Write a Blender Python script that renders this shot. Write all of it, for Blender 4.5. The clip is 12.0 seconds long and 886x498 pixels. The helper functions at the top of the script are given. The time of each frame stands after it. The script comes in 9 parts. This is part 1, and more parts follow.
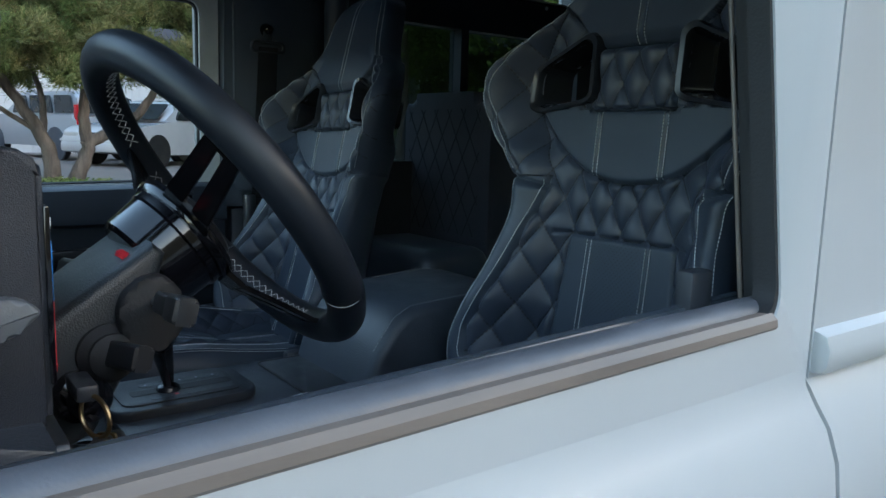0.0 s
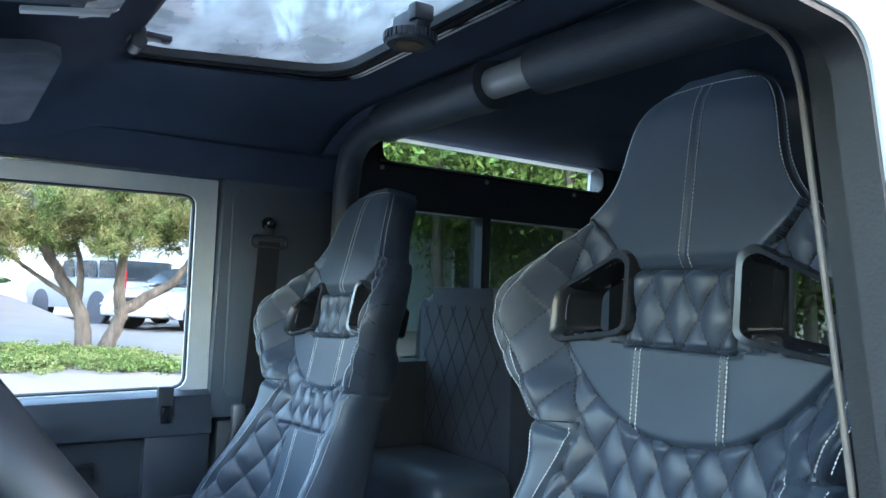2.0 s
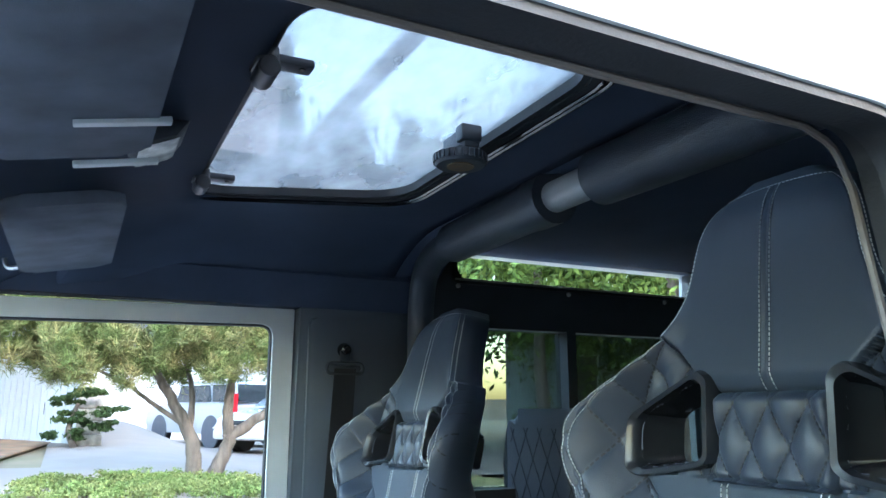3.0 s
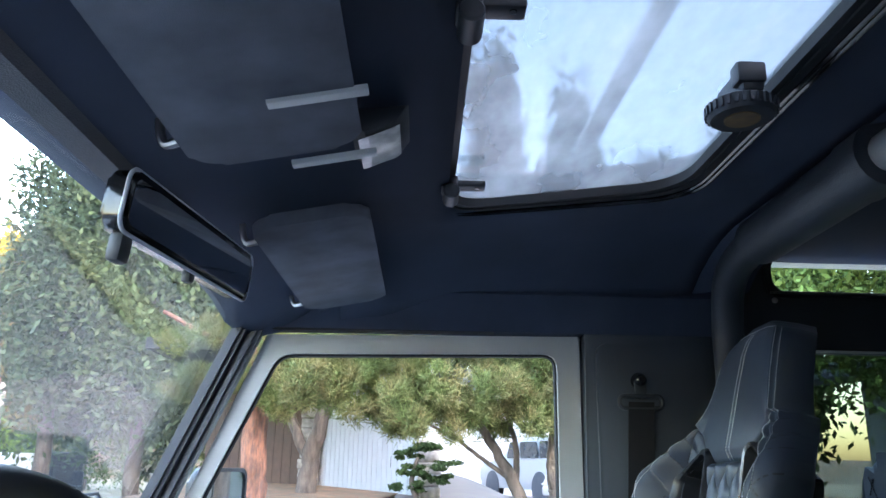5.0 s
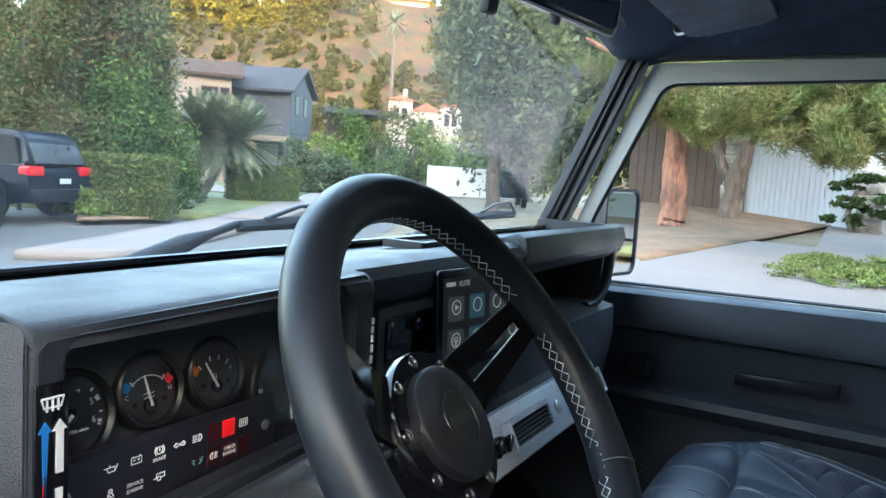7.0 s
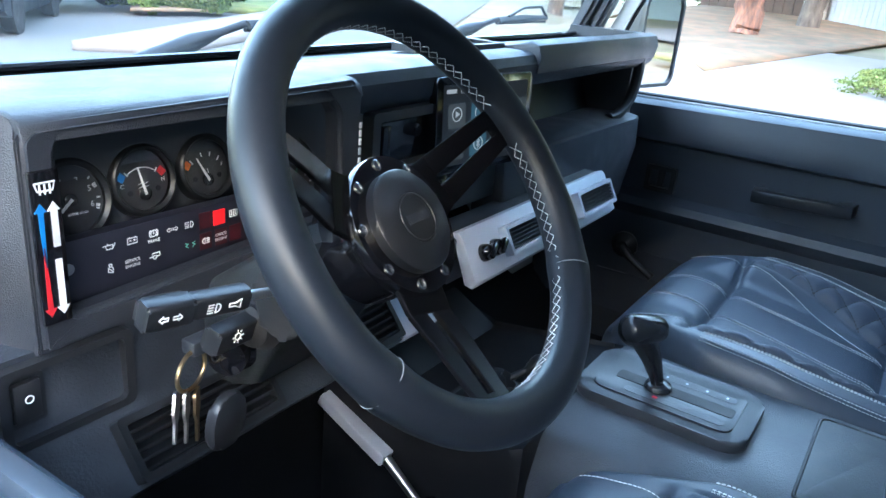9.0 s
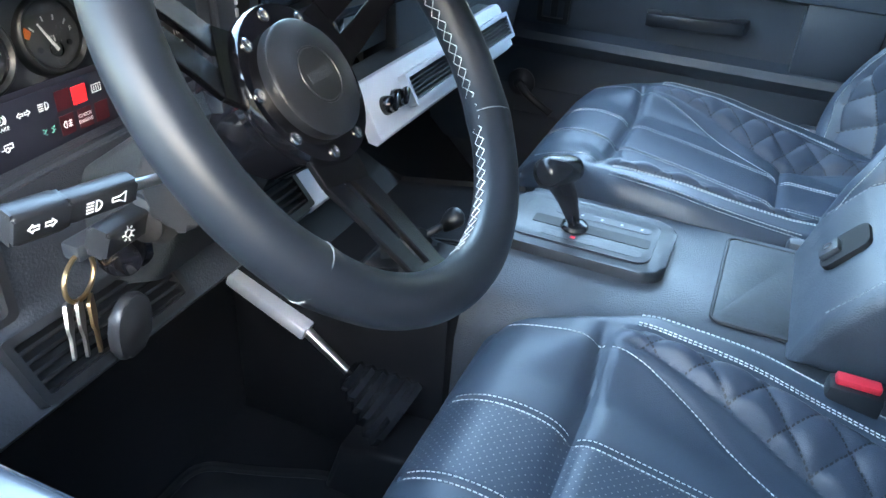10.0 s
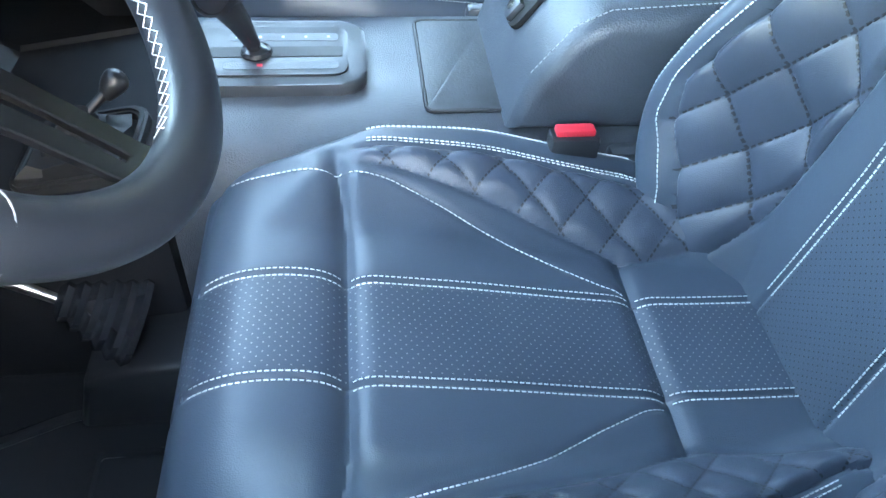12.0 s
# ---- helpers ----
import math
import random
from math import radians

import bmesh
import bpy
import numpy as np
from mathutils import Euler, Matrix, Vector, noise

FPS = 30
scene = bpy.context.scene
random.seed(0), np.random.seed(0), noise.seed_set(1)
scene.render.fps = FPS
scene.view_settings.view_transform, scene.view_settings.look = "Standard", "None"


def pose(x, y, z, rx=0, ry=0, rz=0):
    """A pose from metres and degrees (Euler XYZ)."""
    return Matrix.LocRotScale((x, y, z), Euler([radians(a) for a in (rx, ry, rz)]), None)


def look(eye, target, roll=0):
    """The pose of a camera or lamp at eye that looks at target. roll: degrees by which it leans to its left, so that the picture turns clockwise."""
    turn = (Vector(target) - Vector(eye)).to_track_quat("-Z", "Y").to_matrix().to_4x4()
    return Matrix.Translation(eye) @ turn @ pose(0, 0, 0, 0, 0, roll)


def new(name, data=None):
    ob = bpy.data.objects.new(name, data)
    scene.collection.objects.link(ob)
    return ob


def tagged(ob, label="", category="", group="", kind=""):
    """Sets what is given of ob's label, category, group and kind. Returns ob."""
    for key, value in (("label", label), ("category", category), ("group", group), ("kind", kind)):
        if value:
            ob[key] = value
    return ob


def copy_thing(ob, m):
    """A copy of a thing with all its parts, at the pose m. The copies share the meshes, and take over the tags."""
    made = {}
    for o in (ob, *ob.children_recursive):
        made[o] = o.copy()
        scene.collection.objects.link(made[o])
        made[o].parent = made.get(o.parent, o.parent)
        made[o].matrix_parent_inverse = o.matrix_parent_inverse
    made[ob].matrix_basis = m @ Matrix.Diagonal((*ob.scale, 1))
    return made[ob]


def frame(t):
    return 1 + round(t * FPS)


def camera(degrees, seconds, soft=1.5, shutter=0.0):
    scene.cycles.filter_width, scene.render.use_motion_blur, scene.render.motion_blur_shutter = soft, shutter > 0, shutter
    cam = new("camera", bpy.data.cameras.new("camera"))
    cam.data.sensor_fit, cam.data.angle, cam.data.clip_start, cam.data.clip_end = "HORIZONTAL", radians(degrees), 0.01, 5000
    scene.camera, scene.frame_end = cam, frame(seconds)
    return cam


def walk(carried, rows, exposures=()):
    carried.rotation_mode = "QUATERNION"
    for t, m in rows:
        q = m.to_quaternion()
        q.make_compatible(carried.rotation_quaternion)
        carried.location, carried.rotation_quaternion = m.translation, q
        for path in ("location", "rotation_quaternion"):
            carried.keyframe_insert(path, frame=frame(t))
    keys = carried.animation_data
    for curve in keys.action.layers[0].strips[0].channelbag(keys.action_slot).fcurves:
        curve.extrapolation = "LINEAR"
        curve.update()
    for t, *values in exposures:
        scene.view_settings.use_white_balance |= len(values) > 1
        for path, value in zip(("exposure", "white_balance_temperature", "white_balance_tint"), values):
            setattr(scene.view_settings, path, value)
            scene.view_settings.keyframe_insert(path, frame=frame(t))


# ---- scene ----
cam = camera(61.3, 12.0)
PATH = [
    (0, (-1.099, 0.274, 1.402), (0.48, -0.918, 1.11), 1.7),
    (0.5, (-1.023, 0.21, 1.448), (0.557, -1.004, 1.274), 2.0),
    (1, (-0.977, 0.178, 1.474), (0.594, -1.058, 1.401), 2.8),
    (1.5, (-0.957, 0.145, 1.489), (0.635, -1.065, 1.508), 2.8),
    (2, (-0.947, 0.106, 1.496), (0.71, -1.007, 1.63), 2.0),
    (2.5, (-0.946, 0.067, 1.522), (0.777, -0.905, 1.82), 0.8),
    (2.7, (-0.945, 0.053, 1.522), (0.793, -0.873, 1.873), 0.5),
    (4.3, (-0.843, -0.062, 1.5), (1.004, -0.481, 2.14), 0.1),
    (4.5, (-0.82, -0.071, 1.499), (1.05, -0.392, 2.131), 0.5),
    (5, (-0.786, -0.084, 1.485), (1.134, -0.132, 2.044), 1.0),
    (5.5, (-0.794, -0.075, 1.489), (1.141, 0.221, 1.903), 1.6),
    (6, (-0.83, -0.105, 1.497), (1.068, 0.486, 1.72), 2.5),
    (6.5, (-0.862, -0.151, 1.486), (0.96, 0.675, 1.49), 3.2),
    (7, (-0.858, -0.182, 1.487), (0.879, 0.787, 1.282), 3.7),
    (7.2, (-0.855, -0.197, 1.488), (0.853, 0.807, 1.214), 4.1),
    (8.8, (-0.853, -0.258, 1.503), (0.725, 0.774, 0.837), 5.4),
    (9, (-0.852, -0.258, 1.501), (0.726, 0.74, 0.784), 5.2),
    (9.5, (-0.843, -0.245, 1.493), (0.738, 0.61, 0.616), 4.5),
    (10, (-0.816, -0.214, 1.485), (0.757, 0.427, 0.429), 3.7),
    (10.5, (-0.796, -0.188, 1.467), (0.738, 0.24, 0.258), 2.5),
    (11, (-0.775, -0.175, 1.468), (0.679, 0.028, 0.111), 2.0),
    (11.5, (-0.754, -0.17, 1.465), (0.654, -0.17, 0.044), 2.2),
    (12, (-0.753, -0.166, 1.458), (0.656, -0.375, 0.054), 3.8),
]
walk(cam, [(t, look(e, g, r)) for t, e, g, r in PATH],
     exposures=[(0, 1.42, 6100, 8), (0.5, 2.4, 6000, 8), (1, 3.1, 5900, 8), (1.5, 3.35, 5900, 9), (2.7, 3.5, 6000, 10), (4.4, 3.2, 5900, 14), (5.1, 3.15, 6200, 17), (6, 2.66, 6500, 8), (7.2, 2.82, 6300, 8),
                (9, 3.6, 5800, 8), (9.5, 4.0, 6000, 8), (10.5, 4.6, 6200, 8), (12, 4.92, 6400, 8)])

# ---- light: low sun on the hill tops, open shade at the car ----
SUN_UP, SUN_FROM = radians(7), Vector((-0.83, -0.55, 0.0)).normalized()
world = bpy.data.worlds.new("sky")
scene.world = world
world.use_nodes = True
wn = world.node_tree.nodes
sky = wn.new("ShaderNodeTexSky")
sky.sky_type = "NISHITA"
sky.sun_disc = False
sky.sun_elevation = SUN_UP
sky.sun_rotation = math.atan2(SUN_FROM.x, SUN_FROM.y)
sky.dust_density = 2.5
sky.air_density = 1.0
sky.ozone_density = 1.0
wn["Background"].inputs[1].default_value = 0.6
world.node_tree.links.new(sky.outputs[0], wn["Background"].inputs[0])
sun = new("sun", bpy.data.lights.new("sun", "SUN"))
sun.data.energy, sun.data.angle, sun.data.color = 8.0, radians(0.6), (1.0, 0.72, 0.36)
sun.matrix_world = look(SUN_FROM * 100 + Vector((0, 0, 100 * math.tan(SUN_UP))), (0, 0, 0))


# ---- tools ----
def bm_new():
    return bmesh.new()


def part(name, bm, material, parent=None, label="", smooth=True):
    """Links a bmesh as one mesh object, under a thing or a part."""
    me = bpy.data.meshes.new(name)
    if isinstance(bm, tuple):
        me.from_pydata(*bm)
    else:
        bm.to_mesh(me)
        bm.free()
    for m in material if isinstance(material, (list, tuple)) else [material]:
        me.materials.append(m)
    ob = new(name, me)
    if smooth:
        me.polygons.foreach_set("use_smooth", [True] * len(me.polygons))
        try:
            me.set_sharp_from_angle(angle=radians(38))
        except Exception:
            pass
    if parent is not None:
        ob.parent = parent
        ob.matrix_parent_inverse = parent.matrix_basis.inverted()
    if label:
        tagged(ob, label)
    return ob


def thing(name, at, label, category, group="", kind=""):
    ob = new(name)
    ob.empty_display_size = 0.05
    ob.location = at
    ob.matrix_basis = Matrix.Translation(at)
    return tagged(ob, label, category, group, kind)


def box(bm, x0, x1, y0, y1, z0, z1, bevel=0.0, seg=2, m=None):
    vs = [bm.verts.new((x, y, z)) for x in (x0, x1) for y in (y0, y1) for z in (z0, z1)]
    q = [(0, 1, 3, 2), (4, 6, 7, 5), (0, 4, 5, 1), (2, 3, 7, 6), (0, 2, 6, 4), (1, 5, 7, 3)]
    fs = [bm.faces.new([vs[i] for i in f]) for f in q]
    if bevel:
        r = bmesh.ops.bevel(bm, geom=list({e for f in fs for e in f.edges}), offset=bevel, segments=seg, affect="EDGES", profile=0.5)
        vs = list({v for f in r["faces"] for v in f.verts} | {v for v in vs if v.is_valid})
    if m is not None:
        bmesh.ops.transform(bm, matrix=m, verts=[v for v in vs if v.is_valid])
    return vs


def prism(bm, poly, axis, a, b, bevel=0.0, seg=2, m=None):
    """A polygon of (p, q) pairs pushed from a to b along x, y or z."""
    def at(p, q, d):
        return {"x": (d, p, q), "y": (p, d, q), "z": (p, q, d)}[axis]
    lo = [bm.verts.new(at(p, q, a)) for p, q in poly]
    hi = [bm.verts.new(at(p, q, b)) for p, q in poly]
    fs = [bm.faces.new(lo), bm.faces.new(hi[::-1])]
    for i in range(len(poly)):
        j = (i + 1) % len(poly)
        fs.append(bm.faces.new((lo[i], hi[i], hi[j], lo[j])))
    vs = lo + hi
    if bevel:
        es = list({e for f in fs[:2] for e in f.edges})
        r = bmesh.ops.bevel(bm, geom=es, offset=bevel, segments=seg, affect="EDGES", profile=0.5)
        vs = list({v for f in r["faces"] for v in f.verts} | {v for v in vs if v.is_valid})
    bmesh.ops.recalc_face_normals(bm, faces=[f for f in bm.faces])
    if m is not None:
        bmesh.ops.transform(bm, matrix=m, verts=[v for v in vs if v.is_valid])
    return vs


def rounded(x0, x1, z0, z1, r, n=5):
    """A rectangle with round corners as a list of pairs."""
    out = []
    for cx, cz, a0 in ((x1 - r, z1 - r, 0), (x0 + r, z1 - r, 90), (x0 + r, z0 + r, 180), (x1 - r, z0 + r, 270)):
        for k in range(n + 1):
            a = radians(a0 + 90 * k / n)
            out.append((cx + r * math.cos(a), cz + r * math.sin(a)))
    return out


def soft_poly(pts, r, n=4):
    """A polygon with its corners rounded."""
    out = []
    k = len(pts)
    for i in range(k):
        p, a, b = Vector(pts[i]), Vector(pts[i - 1]), Vector(pts[(i + 1) % k])
        d0, d1 = (a - p), (b - p)
        rr = min(r, d0.length * 0.45, d1.length * 0.45)
        p0, p1 = p + d0.normalized() * rr, p + d1.normalized() * rr
        for j in range(n + 1):
            t = j / n
            out.append(tuple(p0 * (1 - t) ** 2 + p * 2 * t * (1 - t) + p1 * t * t))
    return out


def ring(bm, outer, inner, axis, a, b):
    """A flat frame between two loops with the same number of points."""
    def at(p, q, d):
        return {"x": (d, p, q), "y": (p, d, q), "z": (p, q, d)}[axis]
    L = [[bm.verts.new(at(p, q, d)) for p, q in loop] for loop in (outer, inner) for d in (a, b)]
    n = len(outer)
    for i in range(n):
        j = (i + 1) % n
        oa, ob_, ia, ib = L
        for f in ((oa[i], oa[j], ia[j], ia[i]), (ob_[i], ib[i], ib[j], ob_[j]), (oa[i], ob_[i], ob_[j], oa[j]), (ia[i], ia[j], ib[j], ib[i])):
            bm.faces.new(f)
    bmesh.ops.recalc_face_normals(bm, faces=bm.faces[:])


def tube(bm, pts, r, seg=12, closed=False, squash=None, up=None):
    """A round bar swept along points; r may be one radius or one per point. squash: (a, b) factors of its section."""
    P = [Vector(p) for p in pts]
    n = len(P)
    R = r if isinstance(r, (list, tuple)) else [r] * n
    nrm = Vector(up) if up else None
    rings = []
    for i in range(n):
        t = (P[(i + 1) % n] - P[i - 1]) if closed else (P[min(i + 1, n - 1)] - P[max(i - 1, 0)])
        t.normalize()
        if nrm is None:
            nrm = t.orthogonal()
        u = (nrm - t * nrm.dot(t)).normalized()
        if not up:
            nrm = u
        v = t.cross(u)
        sa, sb = squash or (1, 1)
        rings.append([bm.verts.new(P[i] + R[i] * (u * math.cos(2 * math.pi * k / seg) * sa + v * math.sin(2 * math.pi * k / seg) * sb)) for k in range(seg)])
    for i in range(n if closed else n - 1):
        A, C = rings[i], rings[(i + 1) % n]
        for k in range(seg):
            l = (k + 1) % seg
            bm.faces.new((A[k], A[l], C[l], C[k]))
    if not closed:
        bm.faces.new(rings[0][::-1])
        bm.faces.new(rings[-1])
    return [v for q in rings for v in q]


def curve_pts(pts, n=8):
    """A smooth line through points (Catmull-Rom)."""
    P = [Vector(p) for p in pts]
    out = []
    for i in range(len(P) - 1):
        a, b, c, d = P[max(i - 1, 0)], P[i], P[i + 1], P[min(i + 2, len(P) - 1)]
        for k in range(n):
            t = k / n
            out.append(0.5 * ((2 * b) + (c - a) * t + (2 * a - 5 * b + 4 * c - d) * t * t + (3 * b - a - 3 * c + d) * t ** 3))
    out.append(P[-1])
    return out


def lathe(bm, profile, m, seg=32):
    """Turns (radius, height) pairs round the z axis, then lays the result by m."""
    rings = []
    for r, h in profile:
        rings.append([bm.verts.new(m @ Vector((r * math.cos(2 * math.pi * k / seg), r * math.sin(2 * math.pi * k / seg), h))) for k in range(seg)])
    for A, C in zip(rings, rings[1:]):
        for k in range(seg):
            l = (k + 1) % seg
            bm.faces.new((A[k], A[l], C[l], C[k]))
    bm.faces.new(rings[0][::-1])
    bm.faces.new(rings[-1])


def grid_faces(nu, nv, close_u=False):
    f = []
    for j in range(nv - 1):
        for i in range(nu if close_u else nu - 1):
            k = (i + 1) % nu
            f.append((j * nu + i, j * nu + k, (j + 1) * nu + k, (j + 1) * nu + i))
    return f


def facing(origin, normal, up=(0, 0, 1)):
    """A frame whose z is the normal, x to the right seen from in front, y up."""
    z = Vector(normal).normalized()
    x = Vector(up).cross(z).normalized()
    y = z.cross(x)
    m = Matrix((x, y, z)).transposed().to_4x4()
    m.translation = origin
    return m


def lettering(text, m, size, material, parent, name="lettering", depth=0.0004):
    cu = bpy.data.curves.new(name, "FONT")
    cu.body, cu.size, cu.align_x, cu.align_y, cu.extrude = text, size, "CENTER", "CENTER", depth
    cu.resolution_u = 2
    ob = bpy.data.objects.new(name, cu)
    me = bpy.data.meshes.new_from_object(ob)
    bpy.data.objects.remove(ob)
    me.materials.clear()
    me.materials.append(material)
    me.transform(m)
    o = new(name, me)
    if parent is not None:
        o.parent = parent
        o.matrix_parent_inverse = parent.matrix_basis.inverted()
    return o


def lerp_table(t, table):
    for (a, va), (b, vb) in zip(table, table[1:]):
        if t <= b:
            k = min(max((t - a) / (b - a), 0), 1)
            k = k * k * (3 - 2 * k)
            return va + (vb - va) * k
    return table[-1][1]


def step(a, b, v):
    t = np.clip((v - a) / (b - a), 0, 1)
    return t * t * (3 - 2 * t)


def smooth1(a, b, v):
    t = min(max((v - a) / (b - a), 0.0), 1.0)
    return t * t * (3 - 2 * t)


# ---- materials ----
def surface(name, colour, rough=0.5, metal=0.0, grain=0.0, grain_scale=400.0, vary=0.15, vary_scale=6.0, spec=0.5, rough_vary=0.12, coat=0.0,
            stretch=None, islands=0.0, objects=0.0, second=None, relief=0.001):
    m = bpy.data.materials.new(name)
    m.use_nodes = True
    nt = m.node_tree
    N, L = nt.nodes, nt.links
    b = N["Principled BSDF"]
    b.inputs["Roughness"].default_value = rough
    b.inputs["Metallic"].default_value = metal
    b.inputs["Specular IOR Level"].default_value = spec
    b.inputs["Coat Weight"].default_value = coat
    b.inputs["Coat Roughness"].default_value = 0.08
    co = N.new("ShaderNodeTexCoord")
    src = co.outputs["Object"]
    if stretch:
        mp = N.new("ShaderNodeMapping")
        mp.inputs["Scale"].default_value = stretch
        L.new(src, mp.inputs[0])
        src = mp.outputs[0]
    n1 = N.new("ShaderNodeTexNoise")
    n1.inputs["Scale"].default_value = vary_scale
    n1.inputs["Detail"].default_value = 6
    L.new(src, n1.inputs["Vector"])
    ramp = N.new("ShaderNodeMapRange")
    ramp.inputs[1].default_value, ramp.inputs[2].default_value = 0.3, 0.7
    ramp.inputs[3].default_value, ramp.inputs[4].default_value = 1 - vary, 1 + vary
    L.new(n1.outputs[0], ramp.inputs[0])
    mul = N.new("ShaderNodeMix")
    mul.data_type, mul.blend_type = "RGBA", "MULTIPLY"
    mul.inputs[0].default_value = 1.0
    mul.inputs[6].default_value = (*colour, 1)
    if second:
        mx = N.new("ShaderNodeMix")
        mx.data_type = "RGBA"
        mx.inputs[6].default_value, mx.inputs[7].default_value = (*colour, 1), (*second, 1)
        n3 = N.new("ShaderNodeTexNoise")
        n3.inputs["Scale"].default_value = vary_scale * 2.7
        n3.inputs["Detail"].default_value = 5
        L.new(src, n3.inputs["Vector"])
        r3 = N.new("ShaderNodeMapRange")
        r3.inputs[1].default_value, r3.inputs[2].default_value = 0.38, 0.62
        L.new(n3.outputs[0], r3.inputs[0])
        L.new(r3.outputs[0], mx.inputs[0])
        L.new(mx.outputs[2], mul.inputs[6])
    out_val = ramp.outputs[0]
    if islands or objects:
        g = N.new("ShaderNodeNewGeometry") if islands else N.new("ShaderNodeObjectInfo")
        rr = N.new("ShaderNodeMapRange")
        k = islands or objects
        rr.inputs[3].default_value, rr.inputs[4].default_value = 1 - k, 1 + k
        L.new(g.outputs["Random Per Island" if islands else "Random"], rr.inputs[0])
        mm = N.new("ShaderNodeMath")
        mm.operation = "MULTIPLY"
        L.new(out_val, mm.inputs[0])
        L.new(rr.outputs[0], mm.inputs[1])
        out_val = mm.outputs[0]
    L.new(out_val, mul.inputs[7])
    L.new(mul.outputs[2], b.inputs["Base Color"])
    n2 = N.new("ShaderNodeTexNoise")
    n2.inputs["Scale"].default_value = grain_scale
    n2.inputs["Detail"].default_value = 4
    L.new(src, n2.inputs["Vector"])
    rg = N.new("ShaderNodeMapRange")
    rg.inputs[1].default_value, rg.inputs[2].default_value = 0.3, 0.7
    lo, hi = max(rough - rough_vary, 0.02), min(rough + rough_vary, 1)
    lo, hi = (max(lo, 0.29), max(hi, 0.30)) if rough > 0.275 else (lo, min(hi, 0.262))
    rg.inputs[3].default_value, rg.inputs[4].default_value = lo, hi
    L.new(n1.outputs[0], rg.inputs[0])
    L.new(rg.outputs[0], b.inputs["Roughness"])
    if grain:
        bp = N.new("ShaderNodeBump")
        bp.inputs["Strength"].default_value = grain
        bp.inputs["Distance"].default_value = relief
        L.new(n2.outputs[0], bp.inputs["Height"])
        L.new(bp.outputs[0], b.inputs["Normal"])
    return m


def pebbled(name, colour, rough, scale, depth, **kw):
    """Leather or moulded vinyl: small cells as relief."""
    m = surface(name, colour, rough, **kw)
    N, L = m.node_tree.nodes, m.node_tree.links
    co = next(n for n in N if n.type == "TEX_COORD")
    v = N.new("ShaderNodeTexVoronoi")
    v.inputs["Scale"].default_value = scale
    L.new(co.outputs["Object"], v.inputs["Vector"])
    bp = N.new("ShaderNodeBump")
    bp.inputs["Strength"].default_value = depth
    bp.inputs["Distance"].default_value = 0.0005
    L.new(v.outputs[0], bp.inputs["Height"])
    L.new(bp.outputs[0], N["Principled BSDF"].inputs["Normal"])
    return m


def dotted(name, base, axes, pitch, radius, dot, **kw):
    """Leather with rows of punched holes; axes: which object axes the rows follow."""
    m = pebbled(name, base, 0.42, 900, 0.25, **kw)
    N, L = m.node_tree.nodes, m.node_tree.links
    co = next(n for n in N if n.type == "TEX_COORD")
    sp = N.new("ShaderNodeSeparateXYZ")
    L.new(co.outputs["Object"], sp.inputs[0])

    def op(kind, a, b=None):
        n = N.new("ShaderNodeMath")
        n.operation = kind
        for i, q in enumerate((a, b)):
            if q is None:
                continue
            if isinstance(q, (int, float)):
                n.inputs[i].default_value = q
            else:
                L.new(q, n.inputs[i])
        return n.outputs[0]
    u = op("DIVIDE", sp.outputs[axes[0]], pitch)
    w = op("DIVIDE", sp.outputs[axes[1]], pitch)
    a, b = op("ADD", u, w), op("SUBTRACT", u, w)
    fa = op("SUBTRACT", op("FRACT", a), 0.5)
    fb = op("SUBTRACT", op("FRACT", b), 0.5)
    d = op("SQRT", op("ADD", op("MULTIPLY", fa, fa), op("MULTIPLY", fb, fb)))
    hit = op("LESS_THAN", d, radius)
    mx = N.new("ShaderNodeMix")
    mx.data_type = "RGBA"
    L.new(hit, mx.inputs[0])
    b_ = N["Principled BSDF"]
    old = b_.inputs["Base Color"].links[0].from_socket
    L.new(old, mx.inputs[6])
    mx.inputs[7].default_value = (*dot, 1)
    L.new(mx.outputs[2], b_.inputs["Base Color"])
    return m


